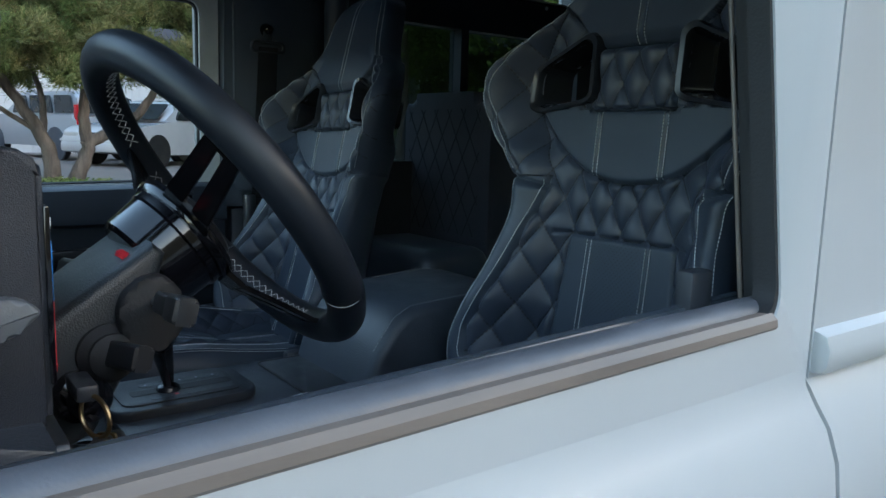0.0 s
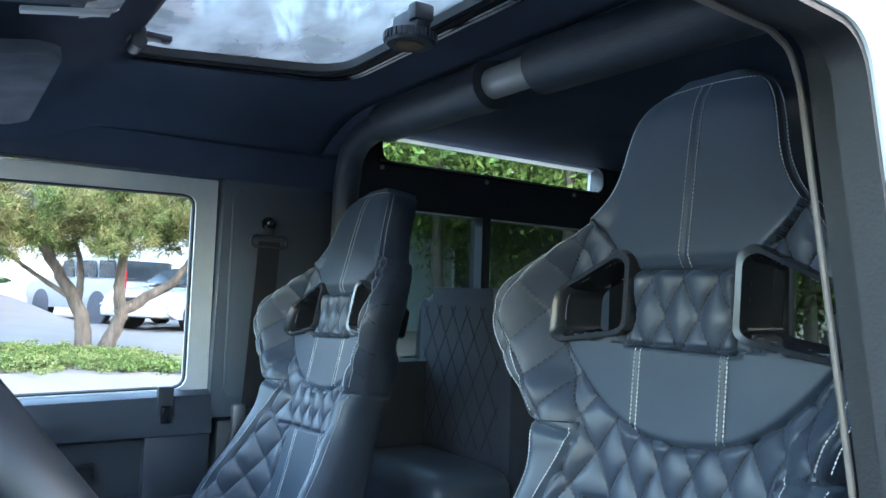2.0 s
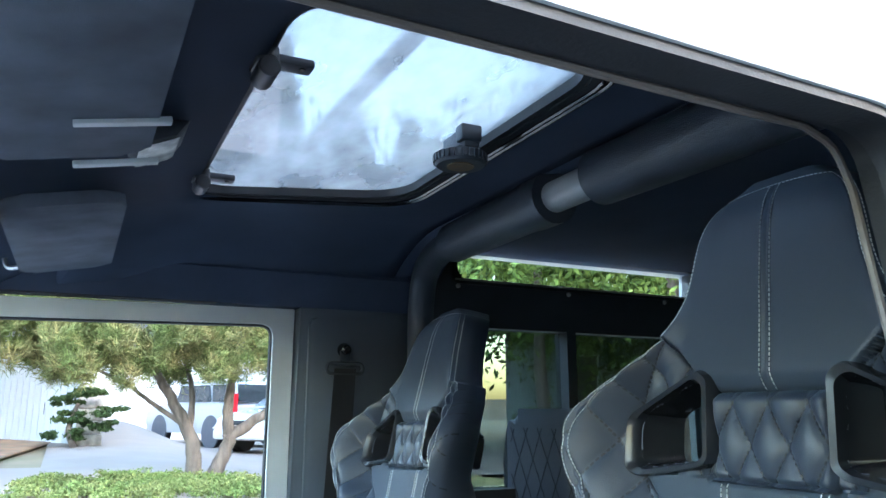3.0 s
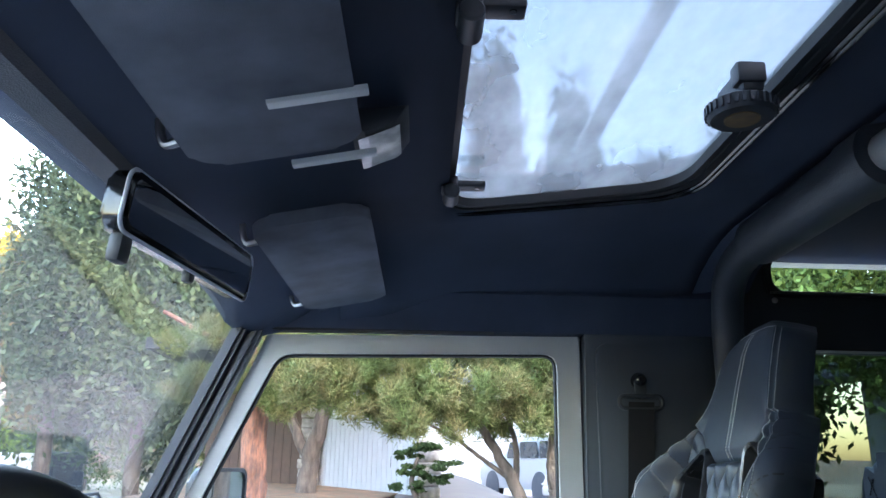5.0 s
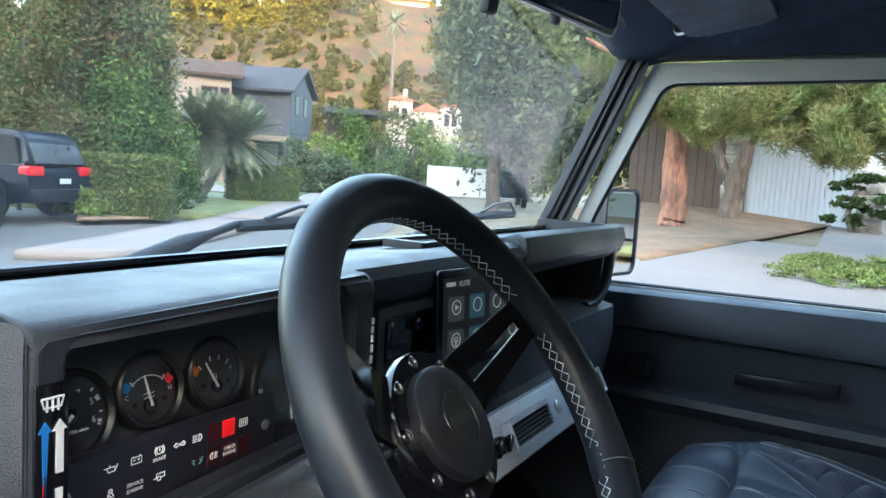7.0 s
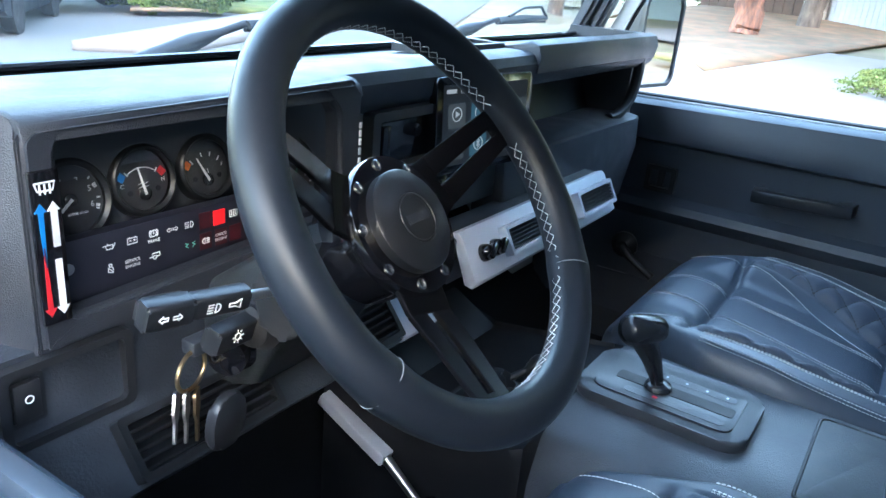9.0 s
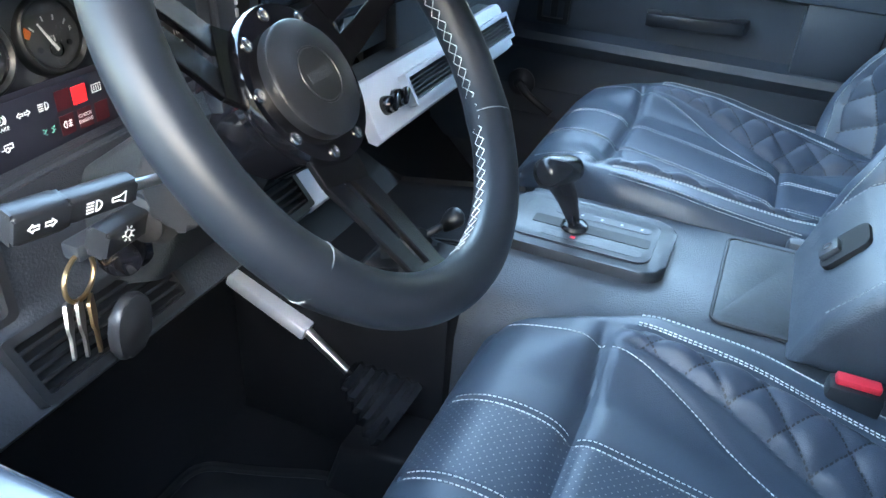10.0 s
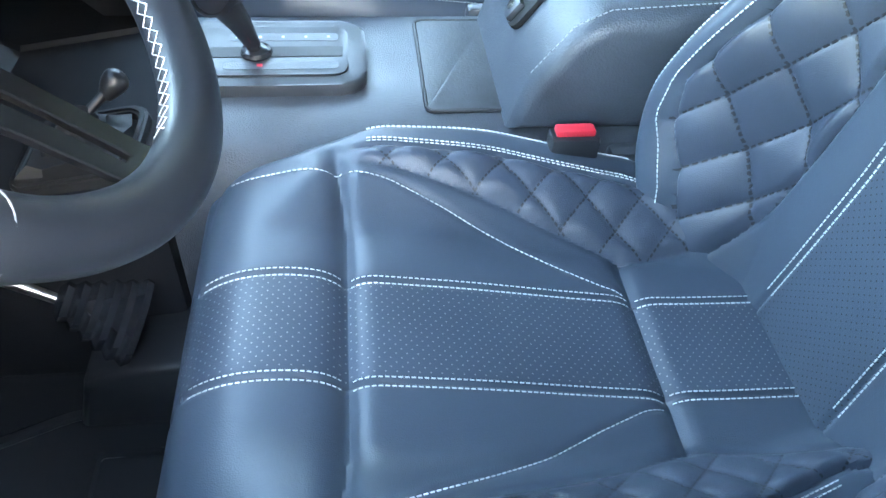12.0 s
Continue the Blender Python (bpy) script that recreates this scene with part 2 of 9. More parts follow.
def quilted(name, cu, cv, au, av, v0, a, b):
    """Leather with dark stitched lines along its diamonds."""
    m = pebbled(name, (0.042, 0.052, 0.074), 0.38, 900, 0.3, vary=0.12, vary_scale=9)
    N, L = m.node_tree.nodes, m.node_tree.links
    co = next(n for n in N if n.type == "TEX_COORD")
    sp = N.new("ShaderNodeSeparateXYZ")
    L.new(co.outputs["Object"], sp.inputs[0])

    def op(kind, p, q=None):
        n = N.new("ShaderNodeMath")
        n.operation = kind
        for i, r in enumerate((p, q)):
            if isinstance(r, (int, float)):
                n.inputs[i].default_value = r
            elif r is not None:
                L.new(r, n.inputs[i])
        return n.outputs[0]
    u = op("DIVIDE", op("SUBTRACT", sp.outputs[au], cu), a)
    v = op("DIVIDE", op("SUBTRACT", sp.outputs[av], v0), b)
    d1, d2 = op("ADD", u, v), op("SUBTRACT", u, v)

    def line(p, q):
        near = op("LESS_THAN", op("ABSOLUTE", op("SINE", op("MULTIPLY", p, math.pi))), 0.075)
        dash = op("GREATER_THAN", op("SINE", op("MULTIPLY", q, 16 * math.pi)), -0.45)
        return op("MULTIPLY", near, dash)
    hit = op("MAXIMUM", line(d1, d2), line(d2, d1))
    mx = N.new("ShaderNodeMix")
    mx.data_type = "RGBA"
    b_ = N["Principled BSDF"]
    L.new(b_.inputs["Base Color"].links[0].from_socket, mx.inputs[6])
    mx.inputs[7].default_value = (0.012, 0.013, 0.018, 1)
    L.new(hit, mx.inputs[0])
    L.new(mx.outputs[2], b_.inputs["Base Color"])
    return m


def glass(name, tint=(1, 1, 1), gloss=0.06, dust=0.0, streaks=(1, 1, 1), blur=0.0):
    m = bpy.data.materials.new(name)
    m.use_nodes = True
    N, L = m.node_tree.nodes, m.node_tree.links
    N.remove(N["Principled BSDF"])
    tr, gl, mx, fr, pw, sc = (N.new(k) for k in ("ShaderNodeBsdfRefraction" if blur else "ShaderNodeBsdfTransparent", "ShaderNodeBsdfGlossy", "ShaderNodeMixShader", "ShaderNodeLayerWeight", "ShaderNodeMath", "ShaderNodeMapRange"))
    tr.inputs[0].default_value = (*tint, 1)
    if blur:
        tr.inputs["Roughness"].default_value, tr.inputs["IOR"].default_value = blur, 1.3
    gl.inputs["Roughness"].default_value = 0.02
    fr.inputs[0].default_value = 0.5
    pw.operation = "POWER"
    pw.inputs[1].default_value = 4.0
    sc.inputs[3].default_value, sc.inputs[4].default_value = 0.5 * gloss, 0.6
    L.new(fr.outputs["Facing"], pw.inputs[0])
    L.new(pw.outputs[0], sc.inputs[0])
    L.new(sc.outputs[0], mx.inputs[0])
    L.new(tr.outputs[0], mx.inputs[1])
    L.new(gl.outputs[0], mx.inputs[2])
    out = mx.outputs[0]
    if dust:
        co, mp, nz, rg, df, tl, ad, md = (N.new(k) for k in ("ShaderNodeTexCoord", "ShaderNodeMapping", "ShaderNodeTexNoise", "ShaderNodeMapRange", "ShaderNodeBsdfDiffuse", "ShaderNodeBsdfTranslucent", "ShaderNodeMixShader", "ShaderNodeMixShader"))
        mp.inputs["Scale"].default_value = streaks
        mp.inputs["Rotation"].default_value = (0.0, 0.5, 0.0)
        nz.inputs["Scale"].default_value, nz.inputs["Detail"].default_value = 6.0, 5
        rg.inputs[1].default_value, rg.inputs[2].default_value = 0.35, 0.75
        rg.inputs[3].default_value, rg.inputs[4].default_value = dust * 0.5, dust * 1.8
        L.new(co.outputs["Object"], mp.inputs[0])
        L.new(mp.outputs[0], nz.inputs["Vector"])
        L.new(nz.outputs[0], rg.inputs[0])
        df.inputs[0].default_value = tl.inputs[0].default_value = (0.72, 0.74, 0.76, 1)
        L.new(df.outputs[0], ad.inputs[1])
        L.new(tl.outputs[0], ad.inputs[2])
        L.new(rg.outputs[0], md.inputs[0])
        L.new(out, md.inputs[1])
        L.new(ad.outputs[0], md.inputs[2])
        out = md.outputs[0]
    L.new(out, N["Material Output"].inputs[0])
    return m


def lit(name, colour, strength):
    m = bpy.data.materials.new(name)
    m.use_nodes = True
    b = m.node_tree.nodes["Principled BSDF"]
    b.inputs["Base Color"].default_value = (*colour, 1)
    b.inputs["Emission Color"].default_value = (*colour, 1)
    b.inputs["Emission Strength"].default_value = strength
    b.inputs["Roughness"].default_value = 0.3
    return m


LEATHER = pebbled("leather", (0.044, 0.057, 0.079), 0.39, 900, 0.25, vary=0.08, vary_scale=9, rough_vary=0.015)
QUILT = pebbled("quilted leather", (0.050, 0.056, 0.074), 0.42, 900, 0.35, vary=0.12, vary_scale=9)
PUNCHED_BACK = dotted("punched leather back", (0.041, 0.054, 0.076), ("X", "Z"), 0.0075, 0.13, (0.004, 0.004, 0.006))
PUNCHED = dotted("punched leather seat", (0.040, 0.052, 0.075), ("X", "Y"), 0.0085, 0.12, (0.16, 0.17, 0.18))
THREAD = surface("white thread", (0.62, 0.63, 0.62), 0.7, vary=0.1)
DARK_THREAD = surface("dark thread", (0.012, 0.012, 0.016), 0.7)
VINYL = pebbled("black vinyl", (0.050, 0.056, 0.068), 0.38, 560, 0.75, vary=0.15, vary_scale=14)
TRIM = surface("black plastic", (0.034, 0.038, 0.046), 0.38, grain=0.25, grain_scale=900, vary=0.15, vary_scale=12)
DOOR_TRIM = surface("dark trim panel", (0.041, 0.049, 0.062), 0.42, grain=0.35, grain_scale=700, vary=0.12, vary_scale=7)
# copy of the door trim, lightened in colour for the weak light at the posts
POST_TRIM = surface("lightened post trim", (0.078, 0.092, 0.110), 0.5, grain=0.35, grain_scale=700, vary=0.12, vary_scale=7)
GLOSS_TRIM = surface("satin black moulding", (0.020, 0.022, 0.027), 0.25, vary=0.08, rough_vary=0.06)
BLACK_PLASTIC = surface("black moulded plastic", (0.017, 0.018, 0.021), 0.34, vary=0.1, rough_vary=0.04, grain=0.15, grain_scale=900)
GLOSS = surface("gloss black", (0.006, 0.006, 0.008), 0.12, coat=0.5, vary=0.05, rough_vary=0.04)
RUBBER = surface("black rubber", (0.016, 0.016, 0.018), 0.6, grain=0.3, vary=0.2)
# slate tone holds the sky's sheen on the grey window seal
SEAL_SHEEN = surface("seal with sky sheen", (0.05, 0.062, 0.078), 0.22, vary=0.06, rough_vary=0.05)
SEAL = surface("grey window seal", (0.080, 0.088, 0.106), 0.38, grain=0.2, vary=0.2, vary_scale=20)
CARPET = surface("black carpet", (0.011, 0.012, 0.015), 0.95, grain=1.0, grain_scale=1500, vary=0.3, spec=0.2)
LINER = surface("black suede headlining", (0.058, 0.071, 0.104), 0.92, grain=0.6, grain_scale=1200, vary=0.25, vary_scale=5, spec=0.25)
SUEDE = surface("grey suede", (0.150, 0.162, 0.190), 0.9, grain=0.6, grain_scale=1000, vary=0.3, vary_scale=14, spec=0.25)
WHITE_PAINT = surface("white car paint", (0.43, 0.445, 0.455), 0.28, coat=0.6, vary=0.03, vary_scale=3, rough_vary=0.06)
FRAME_PAINT = surface("grey painted steel", (0.58, 0.59, 0.58), 0.42, grain=0.1, vary=0.08, vary_scale=8)
BRONZE = surface("weathered waist strip", (0.165, 0.136, 0.116), 0.42, grain=0.2, vary=0.25, vary_scale=18, stretch=(1, 0.2, 1))
STEEL = surface("brushed steel", (0.55, 0.55, 0.55), 0.3, metal=1.0, grain=0.1, vary=0.1)
CHROME = surface("chrome", (0.55, 0.55, 0.55), 0.25, metal=1.0, vary=0.05, rough_vary=0.05)
GREY_BAR = surface("grey tube", (0.42, 0.41, 0.40), 0.45, metal=0.2, vary=0.15)
BRASS = surface("brass", (0.40, 0.29, 0.16), 0.38, metal=1.0, vary=0.15)
SILVER = surface("silver grey plastic", (0.54, 0.56, 0.63), 0.38, grain=0.25, grain_scale=900, vary=0.08)
MIRROR = surface("mirror", (0.9, 0.9, 0.9), 0.02, metal=1.0, vary=0.0, rough_vary=0.01)
CLEAR = glass("clear glass")
TINTED = glass("tinted glass", (0.34, 0.38, 0.37))
ROOF_GLASS = glass("hazy tinted roof glass", (0.33, 0.335, 0.35), blur=0.05, dust=0.22, streaks=(1.0, 2.0, 1.0))
SCREEN_GLASS = glass("dusty windscreen glass", dust=0.012, streaks=(3.0, 1.0, 0.35))
RED_PLASTIC = surface("red plastic", (0.62, 0.03, 0.05), 0.35, vary=0.05)
WHITE_MARK = surface("white print", (0.75, 0.75, 0.75), 0.5, vary=0.03)
BLUE_MARK = surface("blue print", (0.02, 0.20, 0.55), 0.5, vary=0.03)
RED_MARK = surface("red print", (0.6, 0.02, 0.03), 0.5, vary=0.03)
ORANGE_MARK = surface("orange print", (0.65, 0.15, 0.02), 0.5, vary=0.03)


# ---- the car's shell ----
def struct(name, bm, material, label, category):
    return tagged(part(name, bm, material), label, category, kind="structure")


SCREEN_TOP, SCREEN_BOTTOM, RAKE = 1.785, 1.380, 0.43


def screen_y(z):
    return 0.26 + RAKE * (1.78 - z)


# floor pan, footwells, seat boxes, tunnel
bm = bm_new()
prism(bm, [(-2.2, 0.86), (-0.62, 0.86), (-0.62, 0.70), (0.34, 0.70), (0.66, 1.02), (0.66, 0.92), (0.40, 0.64), (-0.70, 0.64), (-2.2, 0.80)], "x", -0.74, 0.74)
struct("floor", bm, CARPET, "black carpeted floor of the car's footwells", "floor")
bm = bm_new()
prism(bm, [(0.62, 0.90), (0.66, 0.90), (0.66, 1.27), (0.45, 1.352), (0.44, 1.34), (0.62, 1.25)], "x", -0.74, 0.74)
struct("bulkhead", bm, CARPET, "black bulkhead behind the dashboard", "bulkhead")
for sx in (-1, 1):
    bm = bm_new()
    a, b = sorted((sx * 0.17, sx * 0.71))
    box(bm, a, b, -0.64, -0.02 if sx < 0 else 0.04, 0.64, 0.885, 0.012)
    struct("seat_box", bm, VINYL, "black steel box carrying a front seat", "seat box")

# headlining with the roof hatch opening
HX0, HX1, HY0, HY1 = -0.345, 0.375, -0.474, -0.114


def hatch_loop(d, r):
    """The hatch's outline, widened by d: the passenger's edge is slanted in rearwards to fit the camera's view."""
    return soft_poly([(HX0 - d, HY0 - d), (HX1 - 0.115 + d, HY0 - d), (HX1 + 0.008 + d, HY1 + d), (HX0 - d, HY1 + d)], r, 8)


HATCH = hatch_loop(0.0, 0.075)


def liner_z(x, y):
    z = lerp_table(y, [(-2.2, 1.94), (-0.80, 1.935), (-0.60, 1.905), (-0.20, 1.90), (0.05, 1.865), (0.27, 1.79)])
    s = max(abs(x) - 0.42, 0) / 0.30
    return z - 0.10 * s * s * (0.12 if y < -0.76 else (1 if y < 0.1 else 0.55))


def ring_patch(lo, hi, loop, zf, lift):
    """Verts and faces of a sheet between a rectangle and a loop inside it, at height zf(x, y) + lift."""
    vs, fs = [], []
    n = len(loop)
    cx, cy = sum(p[0] for p in loop) / n, sum(p[1] for p in loop) / n
    steps = 7
    for k in range(steps):
        t = k / (steps - 1)
        for p in loop:
            dx, dy = p[0] - cx, p[1] - cy
            s = min((hi[0] - cx) / dx if dx > 1e-6 else ((lo[0] - cx) / dx if dx < -1e-6 else 1e9),
                    (hi[1] - cy) / dy if dy > 1e-6 else ((lo[1] - cy) / dy if dy < -1e-6 else 1e9))
            x, y = cx + dx * (1 + (s - 1) * t), cy + dy * (1 + (s - 1) * t)
            vs.append((x, y, zf(x, y) + lift))
    for k in range(steps - 1):
        for i in range(n):
            j = (i + 1) % n
            fs.append((k * n + i, k * n + j, (k + 1) * n + j, (k + 1) * n + i))
    return vs, fs


def dense(loop, n):
    out = []
    for i in range(len(loop)):
        a, b = loop[i], loop[(i + 1) % len(loop)]
        m = max(1, int(math.dist(a, b) / n))
        out += [(a[0] + (b[0] - a[0]) * k / m, a[1] + (b[1] - a[1]) * k / m) for k in range(m)]
    return out


DH = dense(HATCH, 0.03)
v1, f1 = ring_patch((-0.72, -0.62), (0.72, 0.30), DH, liner_z, 0.0)
xs = np.linspace(-0.72, 0.72, 33)
ys = np.array([-0.62, -0.74, -0.78, -0.9, -1.1, -1.3, -1.5, -1.7, -1.9, -2.0, -2.1, -2.2])
v2 = [(x, y, liner_z(x, y)) for y in ys for x in xs]
o = len(v1)
f2 = [tuple(i + o for i in f) for f in grid_faces(33, 12)]
head = part("ceiling", (v1 + v2, [], f1 + f2), LINER)
tagged(head, "black suede headlining with a roof hatch opening", "ceiling", kind="structure")
mod = head.modifiers.new("thickness", "SOLIDIFY")
mod.thickness, mod.offset = 0.012, 1.0

# outer roof skin, with the hatch cut through it
DR = dense(hatch_loop(0.05, 0.10), 0.03)
v1, f1 = ring_patch((-0.76, -0.62), (0.76, 0.30), DR, lambda x, y: 1.965 - 0.05 * max(abs(x) - 0.5, 0) / 0.26 - 0.12 * step(0.0, 0.3, y), 0.0)
v2 = [(x * 1.055, y, 1.965 - 0.05 * max(abs(x * 1.055) - 0.5, 0) / 0.26) for y in ys for x in xs]
roof = part("roof", (v1 + v2, [], f1 + [tuple(i + len(v1) for i in f) for f in grid_faces(33, 12)]), WHITE_PAINT)
tagged(roof, "white painted roof of the car", "roof", kind="structure")
mod = roof.modifiers.new("thickness", "SOLIDIFY")
mod.thickness, mod.offset = 0.004, 1.0

# hatch: rubber frame, glass, hinges, knob
hatch = thing("roof_hatch", (0.02, -0.29, 1.90), "tilting tinted glass roof hatch in a black rubber frame", "roof hatch")
bm = bm_new()
o1, i1 = dense(hatch_loop(0.022, 0.09), 5), dense(hatch_loop(-0.004, 0.073), 5)
ring(bm, o1, i1, "z", 1.886, 1.905)
o2, i2 = hatch_loop(0.006, 0.08), hatch_loop(-0.012, 0.07)
ring(bm, o2, i2, "z", 1.889, 1.912)
o3, i3 = hatch_loop(0.055, 0.10), hatch_loop(0.008, 0.08)
lo3, hi3 = [bm.verts.new((x, y, 1.908)) for x, y in i3], [bm.verts.new((x, y, 1.970)) for x, y in o3]
for i in range(len(lo3)):
    bm.faces.new((lo3[i], lo3[(i + 1) % len(lo3)], hi3[(i + 1) % len(lo3)], hi3[i]))
part("frame", bm, RUBBER, hatch)
bm = bm_new()
for k, d in enumerate((0.016, 0.008)):
    tube(bm, [(x, y, 1.884) for x, y in hatch_loop(d, 0.08)], 0.0028, 6, closed=True)
part("bead", bm, GLOSS, hatch)
bm = bm_new()
prism(bm, hatch_loop(-0.002, 0.075), "z", 1.903, 1.908)
g = part("pane", bm, ROOF_GLASS, hatch, smooth=False)
g.visible_shadow = False
for hx in (-0.20, 0.245):
    bm = bm_new()
    box(bm, hx - 0.020, hx + 0.020, -0.130, -0.106, 1.872, 1.892, 0.004)
    box(bm, hx - 0.012, hx + 0.012, -0.170, -0.115, 1.878, 1.888, 0.003)
    lathe(bm, [(0.010, -0.022), (0.012, -0.02), (0.012, 0.02), (0.010, 0.022)], pose(hx, -0.120, 1.868, 0, 90, 0), 14)
    hinge = part("hinge", bm, TRIM, hatch)
    bm = bm_new()
    lathe(bm, [(0.0035, 0), (0.0035, 0.002)], pose(hx - 0.004, -0.158, 1.8765), 10)
    part("screw", bm, GLOSS, hinge)
bm = bm_new()
KX, KY = -0.055, -0.425
prof = []
lathe(bm, [(0.010, 0.0), (0.033, 0.0), (0.036, 0.004), (0.036, 0.016), (0.032, 0.019), (0.012, 0.020)], Matrix.Translation((KX, KY, 1.853)), 40)
knob = part("knob", bm, TRIM, hatch, "ribbed black turning knob")
bm = bm_new()
for k in range(30):
    a = 2 * math.pi * k / 30
    box(bm, -0.0018, 0.0018, 0.035, 0.0385, 1.857, 1.868, 0.0, m=pose(KX, KY, 0, 0, 0, math.degrees(a)))
part("rib", bm, TRIM, knob)
bm = bm_new()
lathe(bm, [(0.019, 0), (0.019, 0.0015)], Matrix.Translation((KX, KY, 1.8515)), 24)
part("disc", bm, surface("bronze disc", (0.20, 0.13, 0.06), 0.4, vary=0.3, vary_scale=80), knob)
bm = bm_new()
box(bm, KX - 0.036, KX + 0.034, KY - 0.012, KY + 0.012, 1.870, 1.900, 0.004)
box(bm, KX - 0.040, KX - 0.018, KY - 0.014, KY + 0.018, 1.878, 1.902, 0.004)
part("bracket", bm, TRIM, hatch)
# roof rack tube seen through the hatch
rack = thing("roof_rack", (0.0, -0.40, 2.12), "grey steel roof rack tube above the hatch", "roof rack")
bm = bm_new()
tube(bm, [(-0.78, -0.43, 2.12), (0.80, -0.40, 2.12)], 0.018, 16)
part("tube", bm, GREY_BAR, rack)
for sx in (-0.74, 0.76):
    bm = bm_new()
    tube(bm, [(sx, -0.415, 2.11), (sx, -0.415, 1.90)], 0.014, 10)
    part("leg", bm, GREY_BAR, rack)

# windscreen surround and pillars
bm = bm_new()
prism(bm, [(0.235, 1.775), (0.262, 1.772), (0.285, 1.80), (0.30, 1.90), (0.22, 1.90), (0.20, 1.82)], "x", -0.74, 0.74, 0.006)
struct("header_rail", bm, VINYL, "black trimmed rail above the windscreen", "trim")
for sx in (-1, 1):
    bm = bm_new()
    for off, x0, x1, d in ((0.0, 0.672, 0.735, 0.030), (-0.028, 0.690, 0.728, 0.028)):
        za, zb = 1.80, 1.27
        ya, yb = screen_y(za) + off, screen_y(zb) + off
        vs = []
        for z, y in ((za, ya), (zb, yb)):
            for x in (x0, x1):
                for yy in (y - d * 0.5, y + d * 0.5):
                    vs.append(bm.verts.new((sx * x, yy, z)))
        for q in ((0, 1, 3, 2), (4, 6, 7, 5), (0, 4, 5, 1), (2, 3, 7, 6), (0, 2, 6, 4), (1, 5, 7, 3)):
            bm.faces.new([vs[i] for i in q])
    bmesh.ops.bevel(bm, geom=bm.edges[:], offset=0.008, segments=2, affect="EDGES")
    bmesh.ops.recalc_face_normals(bm, faces=bm.faces[:])
    struct("pillar_right" if sx > 0 else "pillar_left", bm, VINYL, "black windscreen pillar with rubber seal", "pillar")
screen = thing("windscreen", (0, 0.34, 1.58), "flat clear glass windscreen in a black rubber seal", "windscreen", kind="structure")
bm = bm_new()
q = [(-0.69, screen_y(1.372), 1.372), (0.69, screen_y(1.372), 1.372), (0.69, screen_y(1.80), 1.80), (-0.69, screen_y(1.80), 1.80)]
lo = [bm.verts.new(p) for p in q]
hi = [bm.verts.new((p[0], p[1] + 0.005, p[2])) for p in q]
bm.faces.new(lo)
bm.faces.new(hi[::-1])
for i in range(4):
    bm.faces.new((lo[i], lo[(i + 1) % 4], hi[(i + 1) % 4], hi[i]))
bmesh.ops.recalc_face_normals(bm, faces=bm.faces[:])
g = part("pane", bm, SCREEN_GLASS, screen, smooth=False)
g.visible_shadow = False
bm = bm_new()
tube(bm, [(-0.685, screen_y(1.378) - 0.004, 1.378), (0.685, screen_y(1.378) - 0.004, 1.378)], 0.008, 8)
tube(bm, [(-0.685, screen_y(1.378) - 0.016, 1.384), (0.685, screen_y(1.378) - 0.016, 1.384)], 0.004, 8)
part("seal", bm, GLOSS, screen)

# door frames: sx 1 the passenger's, -1 the driver's
F_OUT = [(0.231, 1.737), (-0.403, 1.745), (-0.403, 1.262), (0.432, 1.262), (0.364, 1.412)]
F_IN = [(0.206, 1.698), (-0.357, 1.709), (-0.357, 1.282), (0.385, 1.268), (0.334, 1.415)]


